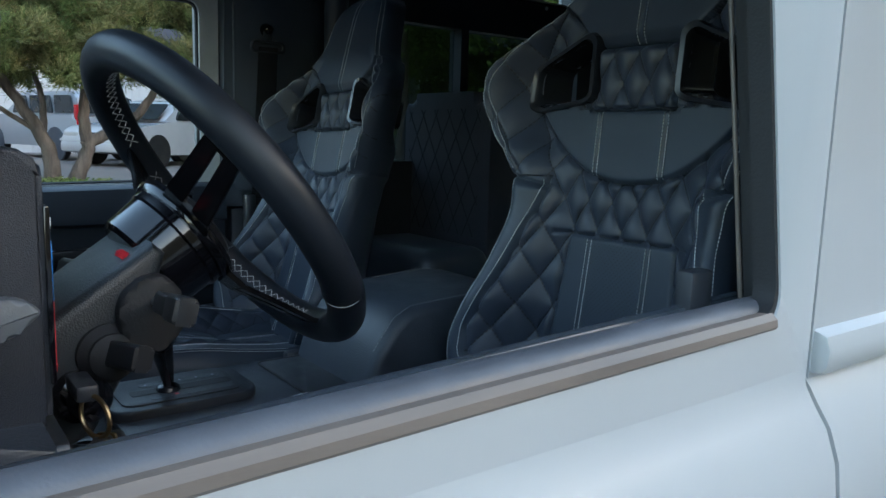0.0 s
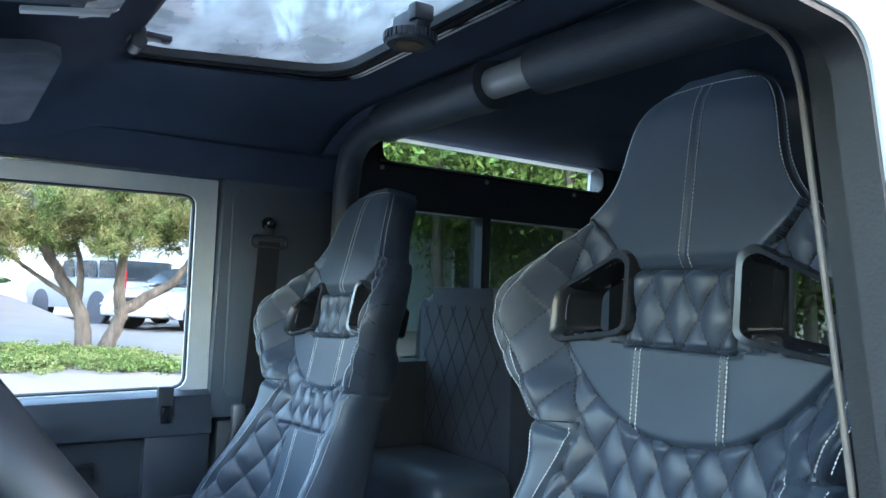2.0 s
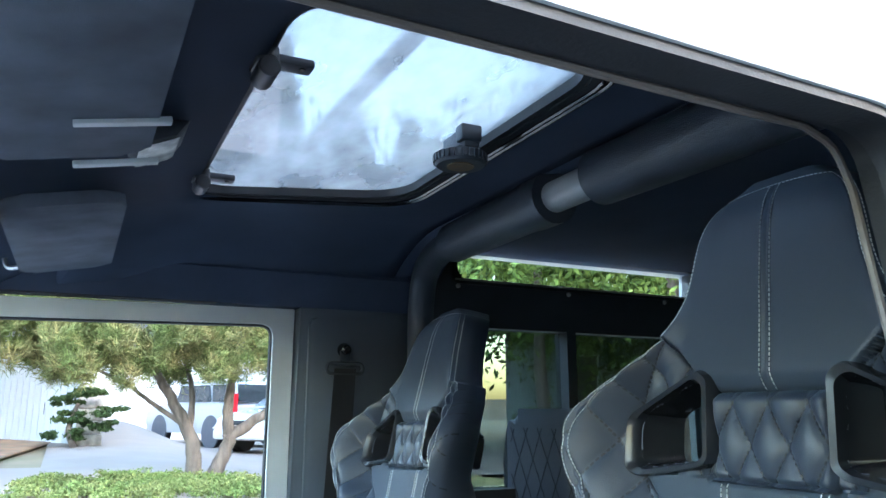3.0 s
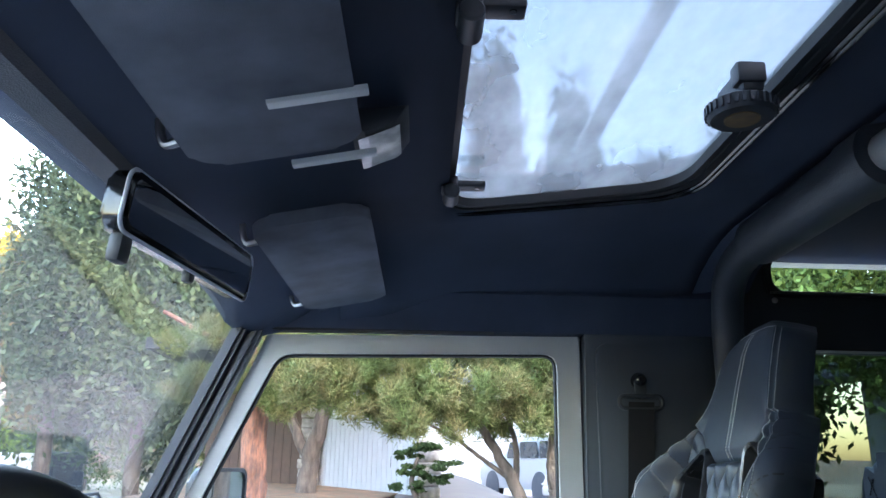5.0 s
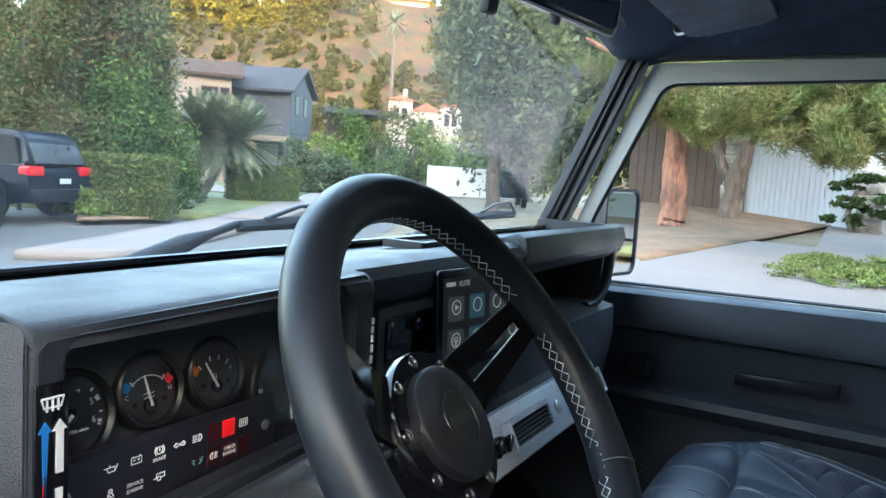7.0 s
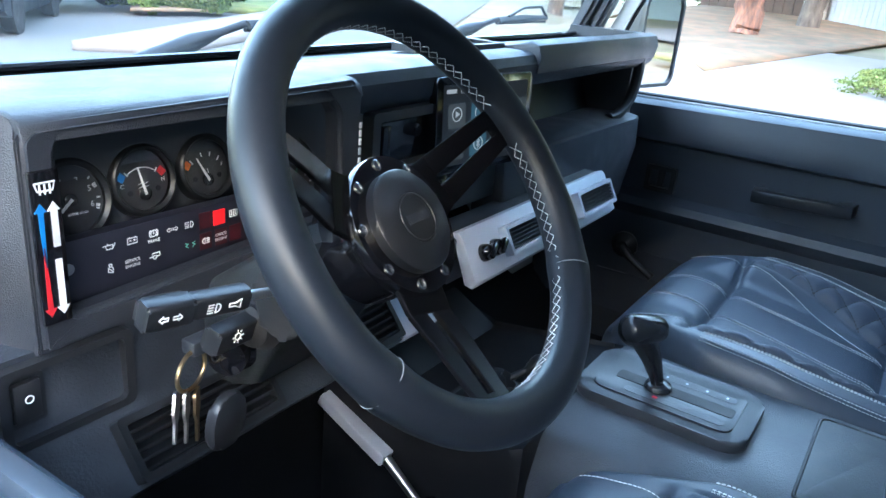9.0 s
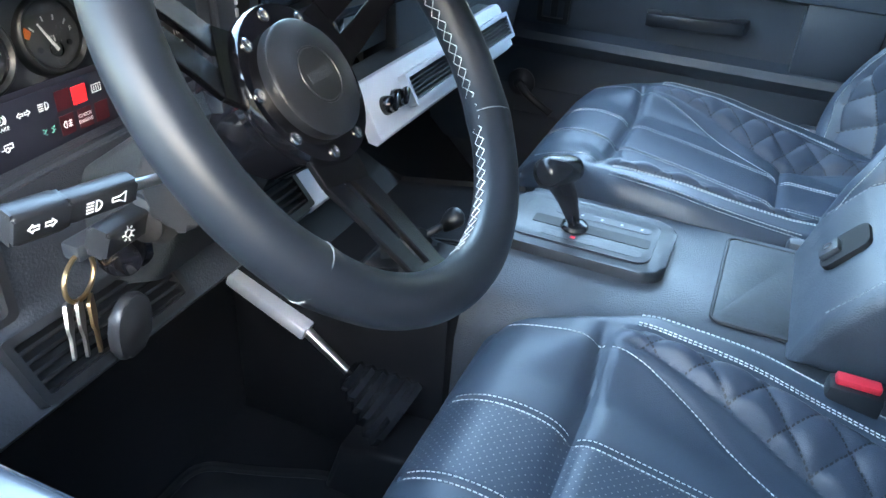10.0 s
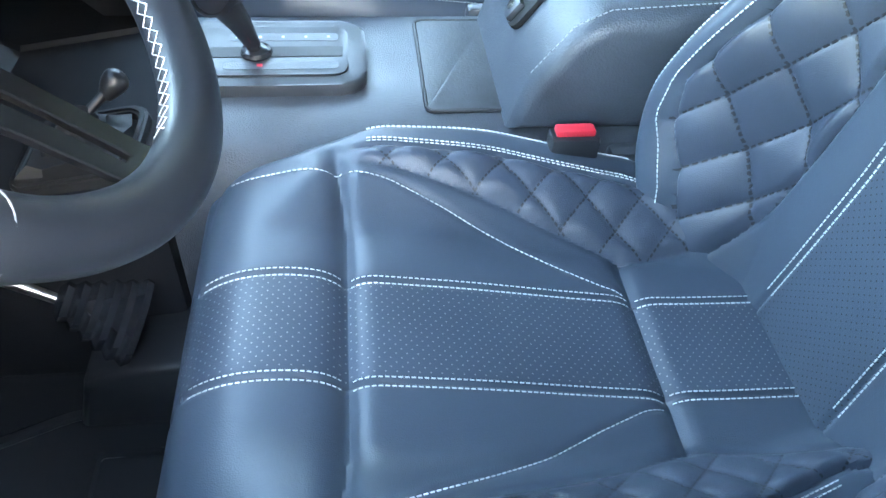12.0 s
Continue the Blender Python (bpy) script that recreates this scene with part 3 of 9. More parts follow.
def door(sx):
    name = "door_2" if sx > 0 else "door_1"
    label = "dark trimmed passenger door with grey steel window frame, window down" if sx > 0 else "white painted driver's door with its window wound down"
    d = thing(name, (sx * 0.73, 0.0, 1.26), label, "door", kind="structure")
    bm = bm_new()
    out = F_OUT if sx > 0 else [(y, z - 0.040 if z < 1.3 else z) for y, z in F_OUT]
    inn = F_IN if sx > 0 else [(y, z - 0.028 if z > 1.6 else (z - 0.036 if z < 1.3 else z)) for y, z in F_IN]
    ring(bm, soft_poly(out, 0.004, 4), soft_poly(inn, 0.03, 4), "x", sx * 0.728, sx * (0.757 if sx > 0 else 0.734))
    part("window_frame", bm, FRAME_PAINT, d, "grey painted steel window frame")
    bm = bm_new()
    tube(bm, [(sx * 0.742, y, z) for y, z in soft_poly(inn, 0.03, 6)], 0.006, 6, closed=True)
    part("window_channel", bm, RUBBER, d)
    bm = bm_new()
    prism(bm, [(-0.405, 1.758), (0.222, 1.750), (0.215, 1.742), (-0.405, 1.749)], "x", sx * 0.70, sx * 0.735)
    part("door_seal", bm, RUBBER, d)
    # inner trim: sill roll, recessed panel, ledge, lower panel
    bm = bm_new()
    prof = [(0.755, 1.262), (0.722, 1.266), (0.705, 1.256), (0.698, 1.236), (0.688, 1.205), (0.690, 1.190), (0.716, 1.180), (0.716, 1.072),
            (0.690, 1.060), (0.684, 1.045), (0.690, 1.030), (0.700, 1.020), (0.704, 0.78), (0.755, 0.78)]
    y0, y1 = -0.405, 0.46
    stn = np.linspace(y0, y1, 10)
    loops = [[bm.verts.new((sx * x, y, z + ((0.014 * (0.30 - y) / 0.65 if z > 1.25 else 0.0) - (0.030 + 0.016 * (y + 0.35) / 0.8 if sx < 0 and z > 1.2 else 0.0)))) for x, z in prof] for y in stn]
    for A, C in zip(loops, loops[1:]):
        for k in range(len(prof)):
            l = (k + 1) % len(prof)
            bm.faces.new((A[k], A[l], C[l], C[k]))
    bm.faces.new(loops[0])
    bm.faces.new(loops[-1][::-1])
    bmesh.ops.recalc_face_normals(bm, faces=bm.faces[:])
    part("trim_panel", bm, DOOR_TRIM, d)
    bm = bm_new()
    box(bm, *sorted((sx * 0.712, sx * 0.757)), -0.45, 0.66, 0.58, 0.786, 0.006)
    box(bm, *sorted((sx * 0.712, sx * 0.757)), 0.462, 0.66, 0.78, 1.34, 0.004)
    part("sill_panel", bm, TRIM, d)
    # ends of the recess
    bm = bm_new()
    box(bm, *sorted((sx * 0.694, sx * 0.720)), -0.405, -0.268, 1.058, 1.192, 0.008)
    part("trim_end", bm, DOOR_TRIM, d)
    bm = bm_new()
    for z in (0.935, 0.875):
        tube(bm, [(sx * 0.702, 0.3, z), (sx * 0.702, -0.40, z + 0.012)], 0.0022, 6)
    part("groove_bead", bm, DOOR_TRIM, d)
    # grab handle
    bm = bm_new()
    strap = [(0.717, 0.010), (0.682, 0.006), (0.676, -0.004), (0.675, -0.162), (0.682, -0.174), (0.717, -0.180), (0.717, -0.152), (0.696, -0.148), (0.692, -0.140), (0.692, -0.028), (0.696, -0.020), (0.717, -0.016)]
    prism(bm, [(sx * p, q) for p, q in strap], "z", -0.0125, 0.0125, 0.003, 2, m=Matrix.Translation((0, 0, 1.121)) @ pose(0, 0, 0, -2.5, 0, 0))
    part("grab_handle", bm, BLACK_PLASTIC, d, "black curved grab handle")
    # small lidded pocket and lock switch
    bm = bm_new()
    ring(bm, rounded(0.165, 0.230, 1.078, 1.134, 0.006), rounded(0.175, 0.221, 1.088, 1.125, 0.004), "x", sx * 0.706, sx * 0.716)
    box(bm, *sorted((sx * 0.711, sx * 0.716)), 0.19, 0.205, 1.088, 1.125, 0.002)
    part("release_recess", bm, BLACK_PLASTIC, d)
    bm = bm_new()
    box(bm, *sorted((sx * 0.696, sx * 0.715)), -0.325, -0.292, 1.205, 1.292, 0.004)
    sw = part("lock_bezel", bm, TRIM, d)
    bm = bm_new()
    box(bm, *sorted((sx * 0.688, sx * 0.700)), -0.320, -0.298, 1.215, 1.252, 0.003)
    part("lock_switch", bm, GLOSS, sw)
    # window winder
    bm = bm_new()
    lathe(bm, [(0.030, 0), (0.030, 0.006), (0.020, 0.012), (0.012, 0.02)], facing((sx * 0.703, 0.245, 0.945), (-sx, 0, 0)), 24)
    tube(bm, curve_pts([(sx * 0.688, 0.245, 0.945), (sx * 0.678, 0.22, 0.925), (sx * 0.676, 0.165, 0.895)], 4), [0.009] * 4 + [0.008] * 4 + [0.010], 10)
    part("winder", bm, BLACK_PLASTIC, d, "black plastic window winder")
    return d


d2 = door(1)
d1 = door(-1)

# second seal edge, added further in to fit the camera's view
bm = bm_new()
prism(bm, [(-0.694, 1.250), (-0.6945, 1.262), (-0.698, 1.269), (-0.704, 1.272), (-0.714, 1.2715), (-0.718, 1.266), (-0.718, 1.250)], "y", -0.402, 0.458)
for v in bm.verts:
    v.co.z += 0.014 * (0.30 - v.co.y) / 0.65 - 0.024 - 0.014 * (v.co.y + 0.35) / 0.8
    v.co.x += 0.005
part("sill_cap", bm, SEAL_SHEEN, d1, "extra seal edge with the sky's sheen in its colour")
# driver's door outside: waist seal, strip and white skin; seals and strip slope up rearwards to fit the camera's view
def rise(bm):
    for v in bm.verts:
        v.co.z -= 0.028 * (v.co.y - 0.13)
    return bm


def lean_in(bm, edge=-1.0):
    """Leans the window opening's rear inwards and lifts its top to fit the camera's view, as far back as edge."""
    for v in bm.verts:
        w = min(max(-v.co.y / 0.2, 0.0), 1.0) if v.co.y > edge else 0.0
        v.co.x += w * 0.13 * (v.co.z - 1.25)
        if v.co.z > 1.5:
            v.co.z += 0.018 * w
    return bm


bm = bm_new()
prism(bm, [(-0.754, 1.225), (-0.754, 1.251), (-0.748, 1.254), (-0.738, 1.250), (-0.736, 1.225)], "y", -0.352, 0.46)
part("inner_seal", rise(bm), RUBBER, d1)
bm = bm_new()
prism(bm, [(-0.779, 1.250), (-0.776, 1.259), (-0.770, 1.264), (-0.762, 1.266), (-0.754, 1.263), (-0.752, 1.225), (-0.779, 1.225)], "y", -0.345, 0.46)
part("window_seal", rise(bm), SEAL, d1)
bm = bm_new()
prism(bm, [(-0.792, 1.247), (-0.791, 1.253), (-0.786, 1.2575), (-0.778, 1.257), (-0.776, 1.243), (-0.790, 1.2445)], "y", -0.300, 0.46)
part("waist_strip", rise(bm), BRONZE, d1, "weathered bronze-grey waist strip")
bm = bm_new()
ring(bm, soft_poly([(0.252, 1.772), (-0.358, 1.782), (-0.358, 1.20), (0.47, 1.20), (0.385, 1.412)], 0.01, 6), soft_poly([(0.222, 1.631), (-0.312, 1.640), (-0.312, 1.262), (0.10, 1.246), (0.43, 1.236), (0.352, 1.412)], 0.030, 6), "x", -0.772, -0.790)
part("outer_frame", lean_in(bm, -0.34), WHITE_PAINT, d1)
bm = bm_new()
ring(bm, soft_poly([(0.226, 1.636), (-0.316, 1.644), (-0.316, 1.258), (0.10, 1.242), (0.432, 1.232), (0.354, 1.412)], 0.030, 6), soft_poly([(0.217, 1.627), (-0.308, 1.635), (-0.308, 1.267), (0.10, 1.251), (0.425, 1.240), (0.349, 1.412)], 0.028, 6), "x", -0.768, -0.788)
part("reveal_seal", lean_in(bm), RUBBER, d1)
bm = bm_new()
ring(bm, soft_poly([(0.225, 1.740), (-0.372, 1.745), (-0.372, 1.195), (0.434, 1.195), (0.362, 1.412)], 0.03, 6), soft_poly([(0.212, 1.647), (-0.346, 1.655), (-0.346, 1.238), (0.397, 1.222), (0.333, 1.415)], 0.026, 6), "x", -0.7345, -0.770)
part("glass_channel", lean_in(bm), RUBBER, d1)
bm = bm_new()
tube(bm, curve_pts([(-0.733, 0.19, 1.6472), (-0.685, -0.25, 1.669), (-0.678, -0.322, 1.670), (-0.680, -0.343, 1.648), (-0.689, -0.3445, 1.58), (-0.731, -0.3445, 1.26)], 4), 0.0022, 8)
part("trim_bead", bm, BRONZE, d1, "thin bronze-grey bead")
bm = bm_new()
prof = [(-0.760, 1.232), (-0.789, 1.232), (-0.7895, 1.215), (-0.793, 1.200), (-0.802, 1.185), (-0.814, 1.168), (-0.824, 1.140), (-0.829, 1.10), (-0.831, 1.00), (-0.830, 0.90), (-0.825, 0.55), (-0.76, 0.55)]
prism(bm, prof, "y", -0.354, 0.47)
part("door_skin", bm, WHITE_PAINT, d1)

# body side behind the doors
for sx in (-1, 1):
    side = thing("wall_right" if sx > 0 else "wall_left", (sx * 0.73, -1.3, 1.2), "white body side with dark inner trim and tinted side windows", "body side", kind="structure")
    # upper wall with two window openings and a roof light opening
    def wall(bm, x0, x1, yy, zz):
        box(bm, *sorted((sx * x0, sx * x1)), min(yy), max(yy), min(zz), max(zz))
    bm = bm_new()
    T0, T1 = 0.690, 0.745
    wall(bm, T0, T1, (-0.70, -2.2), (0.80, 1.335))
    wall(bm, T0, T1, (-0.70, -2.2), (1.722, 1.835))
    wall(bm, T0, T1, (-0.70, -0.735), (1.335, 1.722))
    wall(bm, T0, T1, (-1.122, -1.150), (1.335, 1.722))
    wall(bm, T0, T1, (-1.62, -2.2), (1.335, 1.722))
    wall(bm, T0, T1, (-0.70, -0.79), (1.835, 1.93))
    wall(bm, T0, T1, (-1.585, -2.2), (1.835, 1.93))
    wall(bm, T0, T1, (-0.79, -1.585), (1.918, 1.955))
    bmesh.ops.remove_doubles(bm, verts=bm.verts[:], dist=0.0005)
    part("inner_trim", bm, TRIM, side)
    bm = bm_new()
    prism(bm, [(-0.362, 1.06), (-0.362, 1.80), (-0.735, 1.80), (-0.735, 1.335), (-1.62, 1.335), (-1.62, 1.83), (-2.2, 1.83), (-2.2, 0.55), (-0.362, 0.55)], "x", sx * 0.765, sx * 0.790)
    part("outer_skin", bm, WHITE_PAINT, side)
    bm = bm_new()
    prism(bm, [(sx * 0.788, 1.206), (sx * 0.794, 1.199), (sx * 0.803, 1.185), (sx * 0.815, 1.168), (sx * 0.825, 1.140), (sx * 0.830, 1.10), (sx * 0.832, 1.0), (sx * 0.832, 0.55), (sx * 0.788, 0.55)], "y", -2.2, -0.359)
    part("lower_skin", bm, WHITE_PAINT, side)
    bm = bm_new()
    prism(bm, [(sx * 0.788, 1.208), (sx * 0.800, 1.210), (sx * 0.805, 1.218), (sx * 0.806, 1.232), (sx * 0.802, 1.244), (sx * 0.788, 1.249)], "y", -2.2, -0.364, 0.004)
    part("waist_moulding", bm, WHITE_PAINT, side, "white pressed waist moulding")
    for a, b in ((-0.735, -1.122), (-1.150, -1.62)):
        bm = bm_new()
        box(bm, *sorted((sx * 0.725, sx * 0.729)), b, a, 1.335, 1.722)
        g = part("side_pane", bm, TINTED, side, "dark tinted pane", smooth=False)
        g.visible_shadow = False
    bm = bm_new()
    ring(bm, rounded(-1.592, -0.782, 1.828, 1.926, 0.02), rounded(-1.578, -0.797, 1.839, 1.915, 0.03), "x", sx * 0.684, sx * 0.692)
    part("roof_light_seal", bm, RUBBER, side)
    bm = bm_new()
    box(bm, *sorted((sx * 0.684, sx * 0.696)), -1.585, -0.79, 1.835, 1.841)
    part("roof_light_sill", bm, FRAME_PAINT, side, "pale painted sill of the roof light")
    bm = bm_new()
    box(bm, *sorted((sx * 0.715, sx * 0.718)), -1.585, -0.79, 1.835, 1.918)
    g = part("roof_light_pane", bm, CLEAR, side, smooth=False)
    g.visible_shadow = False
    for yy in (-0.80, -1.13, -1.46):
        bm = bm_new()
        lathe(bm, [(0.006, 0), (0.006, 0.003), (0.003, 0.005)], facing((sx * 0.689, yy, 1.822), (-sx, 0, 0)), 12)
        part("screw_cap", bm, STEEL, side)
    # rear end of the side, gutter
    bm = bm_new()
    prism(bm, [(sx * 0.745, 1.80), (sx * 0.80, 1.80), (sx * 0.812, 1.825), (sx * 0.80, 1.834), (sx * 0.748, 1.834)], "y", -2.2, 0.30)
    for a, b in ((-2.2, -1.585), (-0.79, 0.30)):
        prism(bm, [(sx * 0.75, 1.834), (sx * 0.762, 1.834), (sx * 0.752, 1.97), (sx * 0.74, 1.97)], "y", a, b)
    prism(bm, [(sx * 0.75, 1.918), (sx * 0.758, 1.918), (sx * 0.752, 1.97), (sx * 0.74, 1.97)], "y", -1.585, -0.79)
    part("gutter", bm, WHITE_PAINT, side)
    bm = bm_new()
    prism(bm, [(sx * 0.66, 1.815), (sx * 0.690, 1.775), (sx * 0.700, 1.747), (sx * 0.758, 1.747), (sx * 0.758, 1.90), (sx * 0.70, 1.90)], "y", -0.72, 0.275)
    part("cant_rail", bm, LINER, side)
    # post trim with the belt
    post = thing("post_trim", (sx * 0.72, -0.55, 1.5), "dark moulded post trim with a seat belt", "post trim", group="post trims", kind="structure")
    bm = bm_new()
    prism(bm, soft_poly([(-0.412, 1.775), (-0.650, 1.832), (-0.705, 1.832), (-0.705, 1.22), (-0.402, 1.22)], 0.012), "x", sx * 0.705, sx * 0.755, 0.006)
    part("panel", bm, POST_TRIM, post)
    bm = bm_new()
    prism(bm, soft_poly([(-0.430, 1.725), (-0.652, 1.742), (-0.652, 1.26), (-0.430, 1.26)], 0.02), "x", sx * 0.694, sx * 0.708, 0.006)
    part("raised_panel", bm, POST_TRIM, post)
    bm = bm_new()
    box(bm, *sorted((sx * 0.70, sx * 0.755)), -0.70, -0.42, 0.78, 1.215, 0.01)
    part("lower_panel", bm, TRIM, post)
    bm = bm_new()
    lathe(bm, [(0.016, 0), (0.016, 0.004), (0.011, 0.012), (0.0105, 0.022), (0.007, 0.026)], facing((sx * 0.694, -0.512, 1.654), (-sx, 0, 0)), 20)
    part("belt_anchor", bm, GLOSS, post)
    bm = bm_new()
    tube(bm, rr_pts := [(sx * 0.684, -0.512 + dx, 1.612 + dz) for dx, dz in rounded(-0.042, 0.042, -0.012, 0.012, 0.011)], 0.0045, 8, closed=True)
    box(bm, *sorted((sx * 0.682, sx * 0.687)), -0.524, -0.500, 1.618, 1.655, 0.003)
    part("belt_guide", bm, TRIM, post)
    bm = bm_new()
    prism(bm, [(-0.487, 1.612), (-0.537, 1.612), (-0.520, 1.24), (-0.466, 1.24)], "x", sx * 0.680, sx * 0.6825)
    part("belt_webbing", bm, surface("black webbing", (0.012, 0.012, 0.014), 0.8, grain=0.8, grain_scale=1800), post)
    bm = bm_new()
    box(bm, *sorted((sx * 0.672, sx * 0.690)), -0.475, -0.445, 1.15, 1.25, 0.005)
    tube(bm, [(sx * 0.68, -0.452, 1.24), (sx * 0.68, -0.44, 1.06)], 0.005, 8)
    part("belt_buckle_tongue", bm, STEEL, post)

# cantilever rear wall with its window and door
bm = bm_new()
for a, b, c, d in ((-0.745, -0.45, 0.55, 1.93), (0.45, 0.745, 0.55, 1.93), (-0.45, 0.45, 0.55, 1.33), (-0.45, 0.45, 1.72, 1.93)):
    box(bm, a, b, -2.24, -2.20, c, d)
struct("wall_rear", bm, TRIM, "dark rear wall of the load bay with a window", "wall")
bm = bm_new()
box(bm, -0.45, 0.45, -2.225, -2.221, 1.33, 1.72)
g = struct("window_rear", bm, TINTED, "dark tinted rear window", "window")
g.visible_shadow = False

# front of the car: bonnet and wings
bm = bm_new()
prism(bm, [(0.47, 1.33), (0.60, 1.20), (1.55, 1.13), (1.60, 1.08), (1.60, 0.6), (0.70, 0.6), (0.70, 0.9), (0.47, 1.20)], "x", -0.60, 0.60, 0.01)
struct("bonnet", bm, WHITE_PAINT, "white bonnet of the car ahead of the windscreen", "bonnet")
for sx in (-1, 1):
    bm = bm_new()
    prism(bm, [(0.47, 1.27), (0.55, 1.12), (1.62, 1.08), (1.66, 1.0), (1.66, 0.5), (0.47, 0.5)], "x", sx * 0.605, sx * 0.82, 0.01)
    struct("wing_right" if sx > 0 else "wing_left", bm, WHITE_PAINT, "white front wing of the car", "wing")
for sx, sy in ((-1, -1.75), (1, -1.75), (-1, 1.05), (1, 1.05)):
    w = thing("wheel", (sx * 0.72, sy, 0.38), "black off-road tyre on a steel rim under the car", "wheel", "car wheels")
    bm = bm_new()
    lathe(bm, [(0.21, -0.11), (0.36, -0.11), (0.38, -0.08), (0.38, 0.08), (0.36, 0.11), (0.21, 0.11)], pose(sx * 0.72, sy, 0.38, 0, 90, 0), 36)
    part("tyre", bm, RUBBER, w)
    bm = bm_new()
    lathe(bm, [(0.03, -0.06), (0.10, -0.06), (0.19, -0.09), (0.21, -0.10), (0.21, 0.10), (0.19, 0.09), (0.10, 0.06), (0.03, 0.06)], pose(sx * 0.72, sy, 0.38, 0, 90, 0), 30)
    part("rim", bm, FRAME_PAINT, w)


# ---- seats ----
STEPS_Z = [(0.945, -0.520), (1.00, -0.530), (1.10, -0.547), (1.20, -0.560), (1.27, -0.568), (1.36, -0.579), (1.45, -0.586), (1.54, -0.592), (1.60, -0.600), (1.66, -0.607), (1.72, -0.616), (1.75, -0.628), (1.768, -0.648)]
WIDTH_Z = [(0.945, 0.180), (1.00, 0.212), (1.05, 0.238), (1.10, 0.244), (1.20, 0.214), (1.28, 0.194), (1.335, 0.196), (1.375, 0.212), (1.42, 0.240), (1.46, 0.256), (1.49, 0.261), (1.515, 0.258), (1.54, 0.238), (1.568, 0.202), (1.59, 0.173), (1.612, 0.147), (1.635, 0.129), (1.66, 0.118), (1.70, 0.110), (1.725, 0.102), (1.742, 0.090), (1.755, 0.073), (1.764, 0.050), (1.768, 0.030)]
BULGE_Z = [(0.945, 0.070), (1.02, 0.098), (1.08, 0.104), (1.15, 0.092), (1.22, 0.066), (1.30, 0.046), (1.36, 0.050), (1.42, 0.074), (1.48, 0.088), (1.52, 0.076), (1.56, 0.044), (1.60, 0.012), (1.64, 0.0), (1.768, -0.004)]


def tab(v, table):
    xs_, ys_ = np.array([a for a, b in table]), np.array([b for a, b in table])
    return np.interp(v, xs_, ys_)


def smooth_tab(v, table):
    d = 0.007
    return sum(tab(v + k * d, table) for k in (-2, -1, 0, 1, 2)) / 5


def width_at(z):
    return smooth_tab(z, WIDTH_Z)


def swell(t, z):
    """How far the side bolsters have risen at the share t of the half width."""
    k = 0.17 * step(1.36, 1.42, z)
    return step(0.50 + k, 0.93 + 0.3 * k, t)


def hole_shape(side):
    """Belt opening in the backrest, in (x, z)."""
    pts = [(0.082, 1.545), (0.096, 1.552), (0.172, 1.517), (0.180, 1.507), (0.180, 1.463), (0.171, 1.456), (0.092, 1.468), (0.082, 1.475)]
    return [(side * x, z) for x, z in pts]


def inside(px, pz, poly):
    hit = np.zeros(px.shape, bool)
    n = len(poly)
    for i in range(n):
        (x0, z0), (x1, z1) = poly[i], poly[(i + 1) % n]
        c = ((z0 > pz) != (z1 > pz)) & (px < (x1 - x0) * (pz - z0) / (z1 - z0 + 1e-12) + x0)
        hit ^= c
    return hit


def groove(d, w=0.0035, depth=0.004):
    return -depth * np.exp(-(d / w) ** 2)


def diamonds(u, v, a=0.045, b=0.084):
    d1, d2 = u / a + v / b, u / a - v / b
    s = np.abs(np.sin(np.pi * d1) * np.sin(np.pi * d2))
    return s ** 0.38


def u_curve(x):
    return 1.345 + 0.092 * np.minimum(np.abs(x) / 0.170, 1.3) ** 2.4


def lower_seam(z):
    """Where the smooth outer band of the lower side bolster begins."""
    return np.interp(z, [0.95, 1.01, 1.07, 1.11, 1.23, 1.325], [0.150, 0.170, 0.200, 0.203, 0.166, 0.136])


def insert_edge(z):
    return np.interp(z, [0.95, 1.02, 1.15, 1.266], [0.132, 0.122, 0.106, 0.096])


def insert_seam(z):
    return np.interp(z, [0.95, 1.02, 1.12, 1.266], [0.064, 0.060, 0.055, 0.053])


def back_regions(x, z):
    ax = np.abs(x)
    head = (z > 1.537) & (ax < 0.074 + (z - 1.537) * 1.02)
    head |= z > 1.603
    pad = (ax < 0.068) & (z <= 1.537) & (z > 1.450)
    shield = (z <= 1.452) & (z > u_curve(x)) & (ax < 0.180)
    insert = (ax < insert_edge(z)) & (z < 1.266)
    band = (z < 1.350) & (ax > lower_seam(z))
    quilt = ~(head | shield | insert | band)
    quilt |= pad
    return head, pad, shield, insert, band, quilt


